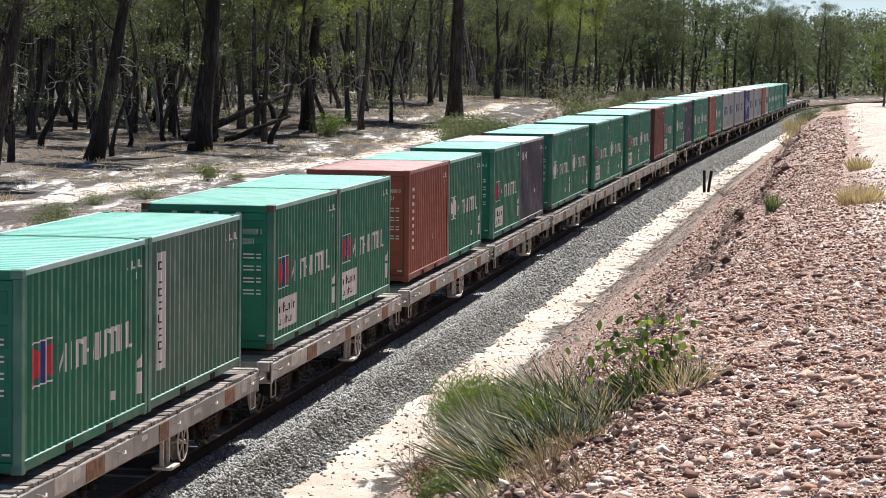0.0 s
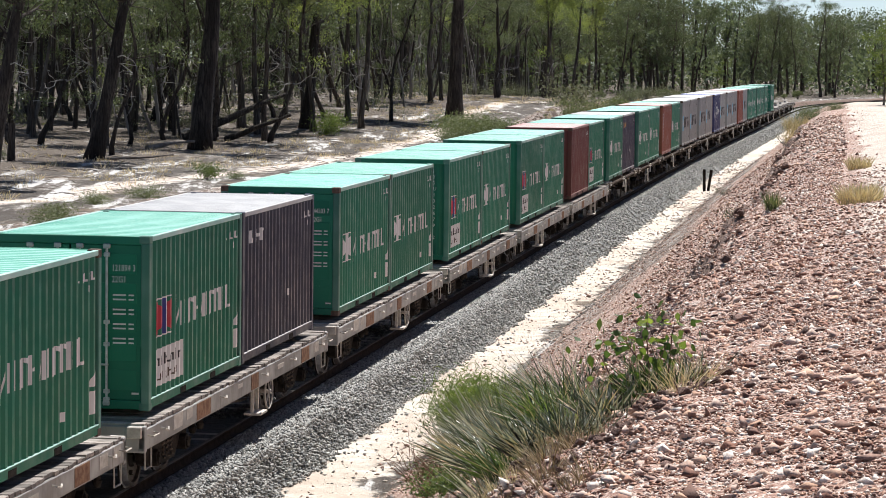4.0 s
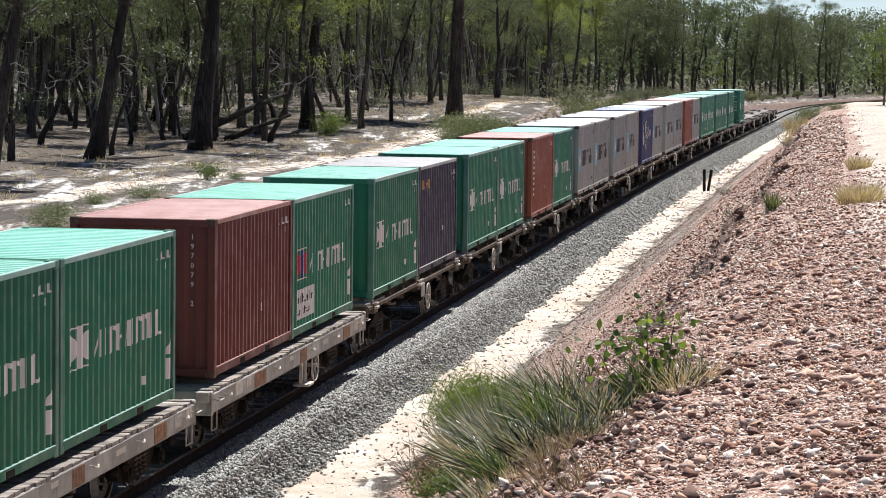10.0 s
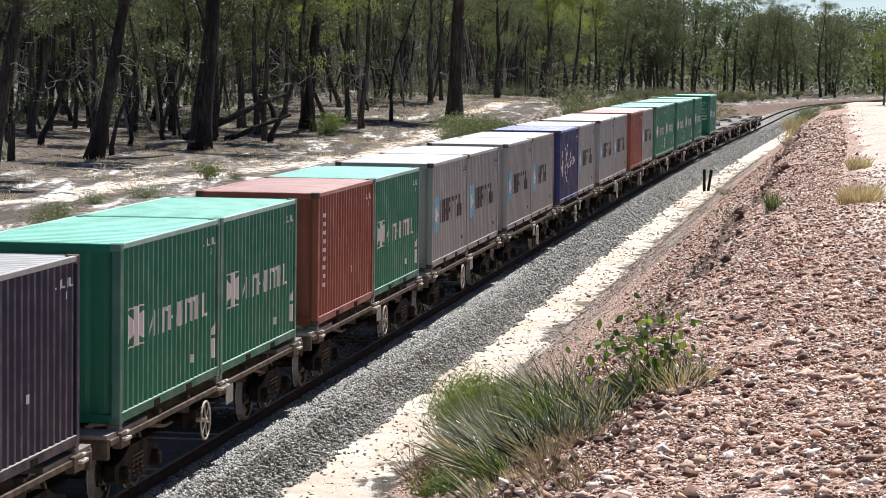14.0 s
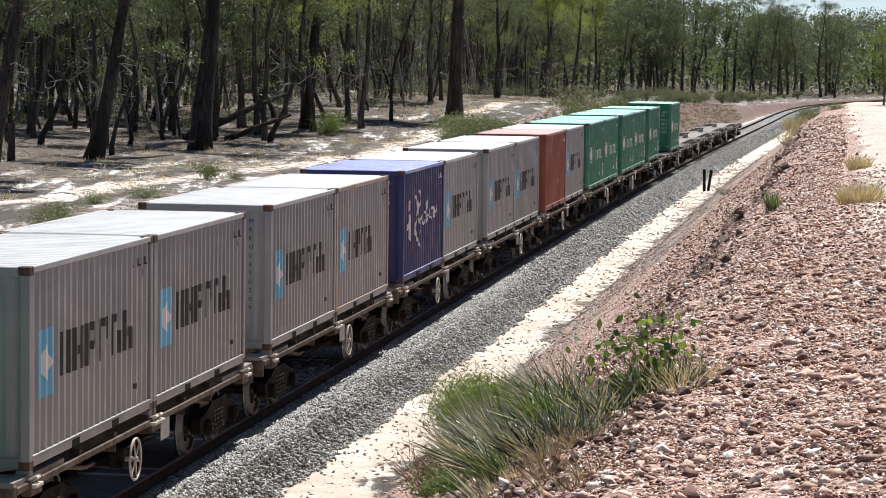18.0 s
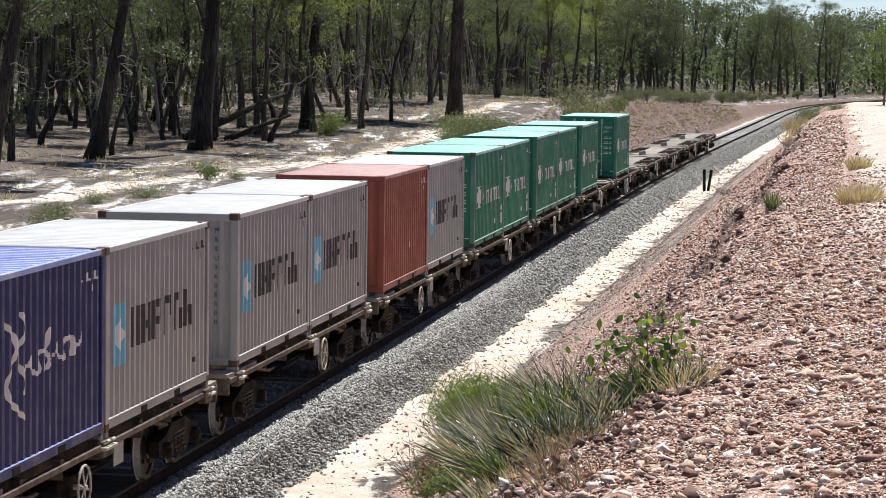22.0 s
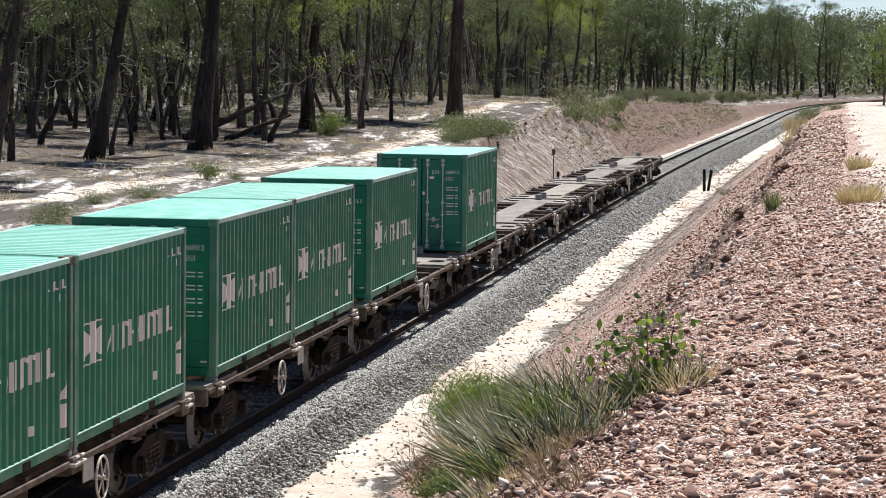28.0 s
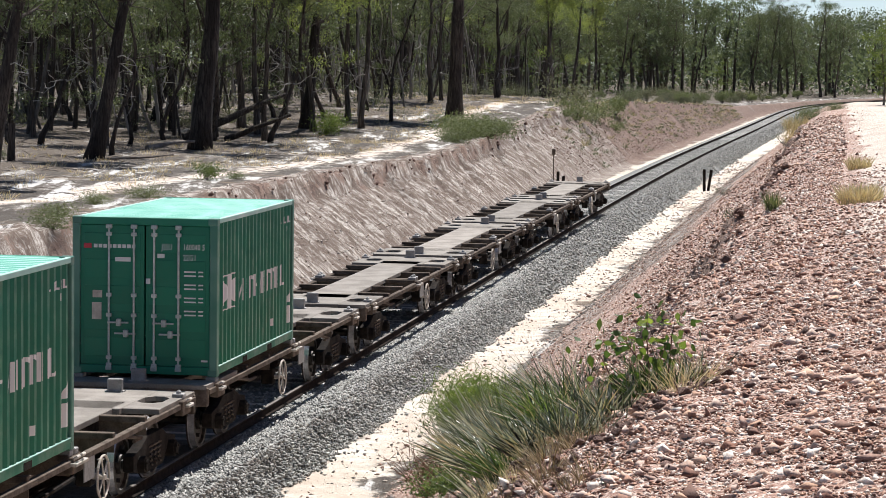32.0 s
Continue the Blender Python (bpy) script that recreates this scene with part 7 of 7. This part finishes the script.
def bare_twigs(s, q, seed):
    pr = random.Random(seed)
    t = thing("bare_twig_bush", "leafless bush of thin reddish twigs on sand", "bush", at=pose(*spot(s, q)))
    sh = Shape()
    for _ in range(26):
        p = wander((pr.gauss(0, 0.1), pr.gauss(0, 0.1), -0.03), (pr.gauss(-0.3, 0.6), pr.gauss(0, 0.5), 1), pr.uniform(0.5, 1.0), 5, pr, 0.3)
        sh.tube(p, [0.006, 0.005, 0.004, 0.003, 0.003, 0.002], 4, closed=False)
        for _ in range(3):
            w = wander(p[pr.randrange(1, 5)], (pr.gauss(-0.2, 1), pr.gauss(0, 1), pr.gauss(0.6, 0.5)), pr.uniform(0.15, 0.4), 3, pr, 0.3)
            sh.tube(w, [0.003, 0.003, 0.002, 0.001], 3, closed=False)
    part("twig_mass", sh, RED_TWIG, t)


bare_twigs(36.5, 6.0, 1)
bare_twigs(35.0, 6.5, 2)


# ---- posts, logs, rocks, gravel ----
def marker_post(s, q, high, tilt, label):
    t = thing("marker_post", label, "post", "old posts by the track", at=pose(*spot(s, q), 0, tilt, -9))
    sh = Shape().box(-0.075, 0.075, -0.05, 0.05, -0.2, high, bevel=0.012)
    part("post_body", sh, DARK_STEEL, t)


marker_post(147.2, 3.12, 1.18, -1, "dark upright old steel rail post beside the ballast")
marker_post(147.6, 3.30, 1.15, 8, "dark leaning old steel rail post beside the ballast")
marker_post(145.0, -4.5, 0.75, 0, "short dark post at the foot of the cutting")
marker_post(145.6, -4.3, 0.70, 3, "short dark post at the foot of the cutting")
rod = thing("slender_marker_rod", "thin upright steel marker rod by the cutting", "post", at=pose(*spot(144.6, -4.7)))
part("rod_stem", Shape().tube([(0, 0, -0.2), (0, 0, 1.6)], 0.025, 8), BROWN_STEEL, rod)
part("rod_head", Shape().box(-0.09, 0.09, -0.03, 0.03, 1.45, 1.75, bevel=0.01), BROWN_STEEL, rod)


def fallen_log(s, q, turn, pitch, long, r, mat, label):
    pr = random.Random(int(s * 10))
    t = thing("fallen_log", label, "log", "fallen timber", at=pose(*spot(s, q, -r * 0.5), 0, 0, turn))
    p = wander((0, 0, 0), (1, 0, math.tan(radians(pitch))), long, 7, pr, 0.08)
    part("log_body", Shape().tube(p, [r * (1 - 0.6 * k / 7) for k in range(8)], 9), mat, t)


for k, (s, q, turn, pitch, long, r) in enumerate([(122.0, -19.0, 20, 22, 5.5, 0.22), (124.0, -17.5, -35, 18, 4.0, 0.15), (98.8, -16.0, 10, 4, 2.5, 0.06), (112.0, -18.0, 60, 2, 3.5, 0.12), (150.0, -19.0, 30, 3, 5.0, 0.14), (133.0, -20.0, 130, 5, 4.0, 0.1), (165.0, -18.5, 80, 3, 4.5, 0.12)]):
    fallen_log(s, q, turn, pitch, long, r, BARK_DARK if k < 2 else LITTER_WOOD, "dark fallen tree leaning on the forest floor" if k < 2 else "grey fallen branch lying on leaf litter")
for s, q, high, r in [(93.7, -18.0, 1.35, 0.13), (90.5, -18.6, 1.0, 0.09)]:
    t = thing("tree_stump", "burnt dark tree stump in leaf litter", "stump", at=pose(*spot(s, q)))
    part("stump_body", Shape().tube([(0, 0, -0.2), (0.02, 0, high * 0.5), (0.05, 0.02, high)], [r * 1.25, r, r * 0.85], 10), BARK_DARK, t)


def litter_sticks():
    rng, pr = np.random.default_rng(15), random.Random(15)
    sh = Shape()
    for _ in range(2600):
        s, q = pr.uniform(70, 210), 0
        q = float(line(s, LEFT_TOP)) * -1.05 - pr.uniform(6.5, 26)
        x, y, z = spot(s, q)
        a, L = pr.uniform(0, 2 * math.pi), pr.uniform(0.2, 1.0)
        sh.tube([(x, y, z + 0.02), (x + L * math.cos(a) * 0.5, y + L * math.sin(a) * 0.5, z + pr.uniform(0.03, 0.12)), (x + L * math.cos(a + 0.2), y + L * math.sin(a + 0.2), z + 0.03)], [0.011, 0.009, 0.005], 3, closed=False)
    tagged(new("forest_litter", sh.mesh("forest_litter", LITTER_WOOD)), "fallen sticks and bark strewn over the forest floor", "litter", kind="stuff")


litter_sticks()


def floor_grass():
    rng, pr = np.random.default_rng(16), random.Random(16)
    sets = []
    for _ in range(560):
        s = pr.uniform(66, 220)
        q = float(line(s, LEFT_TOP)) * -1.05 - 5.3 - abs(pr.gauss(0, 7)) - 2.5
        x, y, z = spot(s, q)
        v, f, g = blades(22, pr.uniform(0.15, 0.4), 1.1, rng, (0, 0), 0.008, base=0.3)
        sets.append((v + np.array([x, y, z]), f, g))
    tagged(new("forest_grass", blade_mesh("forest_grass", STRAW, *sets)), "sparse dry grass over the forest floor", "grass", kind="stuff")


floor_grass()


def rock_mesh(seed, mat):
    rng = np.random.default_rng(seed)
    bm = bmesh.new()
    bmesh.ops.create_icosphere(bm, subdivisions=2, radius=0.5)
    axes = rng.normal(0, 1, (13, 3))
    axes /= np.linalg.norm(axes, axis=1)[:, None]
    cut = rng.uniform(0.20, 0.40, 13)
    for v in bm.verts:
        p = np.array(v.co)
        for a, c in zip(axes, cut):
            d = p @ a
            if d > c:
                p = p - a * (d - c)
        p = p * (1 + 0.08 * rough(p[0] * 9, p[1] * 9 + p[2] * 7, 1.0, seed))
        v.co = (p[0], p[1] * 0.8, p[2] * 0.7)
    me = bpy.data.meshes.new("rock")
    bm.to_mesh(me)
    bm.free()
    me.materials.append(mat)
    return me


def place_rocks():
    pr = random.Random(44)
    meshes = [rock_mesh(k, DARK_ROCK) for k in range(6)]
    spots = [(15.7, 10.54, 0.11), (15.4, 10.78, 0.10), (24.1, 10.6, 0.22), (23.6, 10.75, 0.15)]
    while len(spots) < 110:
        s = pr.uniform(13, 60)
        q = float(line(s, RIGHT_EDGE)) + pr.gauss(-0.1, 0.35) if pr.random() < 0.6 else pr.uniform(8.2, 12.2)
        spots.append((s, q, pr.uniform(0.04, 0.11) * (1 + s / 50)))
    for k in range(22):
        spots.append((pr.uniform(48, 90), pr.uniform(3.2, 4.4), pr.uniform(0.08, 0.2)))
    clods = [rock_mesh(20 + k, DARK_CLOD) for k in range(6)]
    lumps = []
    for k in range(180):
        s = 19 + 61 * pr.random() ** 1.25
        lumps.append((s, float(right_lip(s)) + pr.gauss(-0.03, 0.10) - (0.25 if pr.random() < 0.15 else 0), pr.uniform(0.05, 0.15) * (0.75 + s / 45)))
    for k in range(95):
        s = pr.uniform(16.9, 20.4)
        lumps.append((s, 9.93 + 0.17 * (s - 17.0) + pr.uniform(-0.22, 0.20), pr.uniform(0.04, 0.14)))
    for k in range(70):
        s = pr.uniform(72, 160)
        lt = float(line(s, LEFT_TOP))
        lumps.append((s, -4.3 - (lt + 0.7) * 1.02 + 0.35 * float(rough(s, 0.0, 5.0, 1.0)) + 0.28 * float(rough(s, 0.0, 1.5, 2.0)) + pr.gauss(0.12, 0.12), pr.uniform(0.10, 0.30)))
    for k, (s, q, size) in enumerate(spots + lumps):
        x, y, z = spot(s, q)
        if k >= len(spots):
            t = tagged(new("earth_clod", clods[k % 6]), "dark clod of red earth on a bank's broken edge", "clod", "clods along the bank")
        else:
            t = tagged(new("rock", meshes[k % 6]), "reddish-brown ironstone rock lying on loose gravel", "rock", "rocks on the bank")
        t.matrix_basis = pose(x, y, z + size * (0.14 if k >= len(spots) else 0.05), pr.uniform(-20, 20), pr.uniform(-20, 20), pr.uniform(0, 360)) @ Matrix.Diagonal((size, size, size, 1))


place_rocks()


def bank_gravel():
    rng = np.random.default_rng(21)
    bands = [(12, 30, 8.6, 12.2, 104000, 0.012, 0.046), (12, 30, 8.6, 12.2, 5000, 0.03, 0.12), (30, 60, 7.0, 12.4, 54000, 0.022, 0.085), (60, 120, 6.5, 11.6, 17000, 0.04, 0.15), (32, 120, 4.3, 8.0, 11000, 0.022, 0.085)]
    cs, zs = [], []
    for s0, s1, q0, q1, n, a, b in bands:
        s, q = rng.uniform(s0, s1, n), rng.uniform(q0, q1, n)
        keep = (q < line(s, RIGHT_EDGE) + 1.5) | (s < 26) | (rng.random(n) < np.interp(s, [26, 52, 53], [0.8, 0.22, 0.06]))
        s, q = s[keep], q[keep]
        n = len(s)
        x, y, _ = on_track(s, q)
        size = a + (b - a) * rng.random(n) ** 2.0
        cs.append(np.stack([x, y, land(s, q) + size * 0.1], -1))
        zs.append(size)
    me = scatter_mesh("bank_gravel", np.concatenate(cs), np.concatenate(zs), BANK_STONE, rng, 0.66)
    tagged(new("bank_gravel", me), "loose pink and red laterite gravel over the bank", "gravel", kind="stuff")
    n = 9000
    s = 40 + 150 * rng.random(n) ** 1.5
    q = 2.3 + rng.random(n) ** 0.8 * 2.6
    keep = rng.random(n) < 0.35 + 0.65 * np.clip(rough(s, q, 1.6, 2.9) + 0.3, 0, 1)
    s, q = s[keep], q[keep]
    x, y, _ = on_track(s, q)
    size = (0.025 + 0.075 * rng.random(len(s)) ** 2.2) * (0.8 + s / 160)
    me = scatter_mesh("sand_chips", np.stack([x, y, land(s, q) + size * 0.1], -1), size, SAND_CHIP, rng, 0.6)
    tagged(new("sand_chips", me), "stray grey and pink chips on the white sand", "gravel", kind="stuff")
    n = 20000
    s = rng.uniform(70, 330, n)
    top = line(s, LEFT_TOP)
    q = -4.4 - rng.random(n) * (top + 0.9) * 1.05
    x, y, _ = on_track(s, q)
    size = 0.03 + 0.09 * rng.random(n) ** 2
    me = scatter_mesh("cutting_rubble", np.stack([x, y, land(s, q) + size * 0.1], -1), size, PALE_CHIP, rng, 0.7)
    n = 9000
    s2 = rng.uniform(158, 320, n)
    q2 = -4.4 - rng.random(n) * (line(s2, LEFT_TOP) + 0.9) * 1.05
    x2, y2, _ = on_track(s2, q2)
    size2 = 0.05 + 0.15 * rng.random(n) ** 2
    red = scatter_mesh("red_rubble", np.stack([x2, y2, land(s2, q2) + size2 * 0.1], -1), size2, RED_RUBBLE, rng, 0.7)
    tagged(new("red_rubble", red), "crumbled red-brown earth on the cutting's far face", "gravel", kind="stuff")
    tagged(new("cutting_rubble", me), "crumbled pale stone on the cutting's face", "gravel", kind="stuff")


bank_gravel()

# ---- what moves: the train comes on, its wheels turning ----
def train_pose(s, half, up):
    """The pose of a wagon or box whose near end is at s."""
    x0, y0, z0 = on_track(s)
    x1, y1, z1 = on_track(s + 2 * half)
    turn = math.atan2(x1 - x0, y1 - y0)
    climb = math.atan2(z1 - z0, 2 * half)
    return Matrix.Translation((x0, y0, z0)) @ pose(0, 0, 0, 0, 0, -math.degrees(turn)) @ pose(0, 0, up, math.degrees(climb))


def motions():
    for ob, s, half, up in TRAIN:
        walk(ob, [(t, train_pose(s - run(t), half, up)) for t in range(33)])
    turns = [k / 15 for k in range(481)]
    angles = [math.degrees(run(t) / WHEEL_R) for t in turns]
    for ob, s, half, up in TRAIN:
        for w in ob.children:
            if w.name.startswith("wheelset"):
                y = w.matrix_basis.translation.y
                walk(w, [(t, pose(0, y, WHEEL_R, a)) for t, a in zip(turns, angles)])


add_sleepers()
motions()
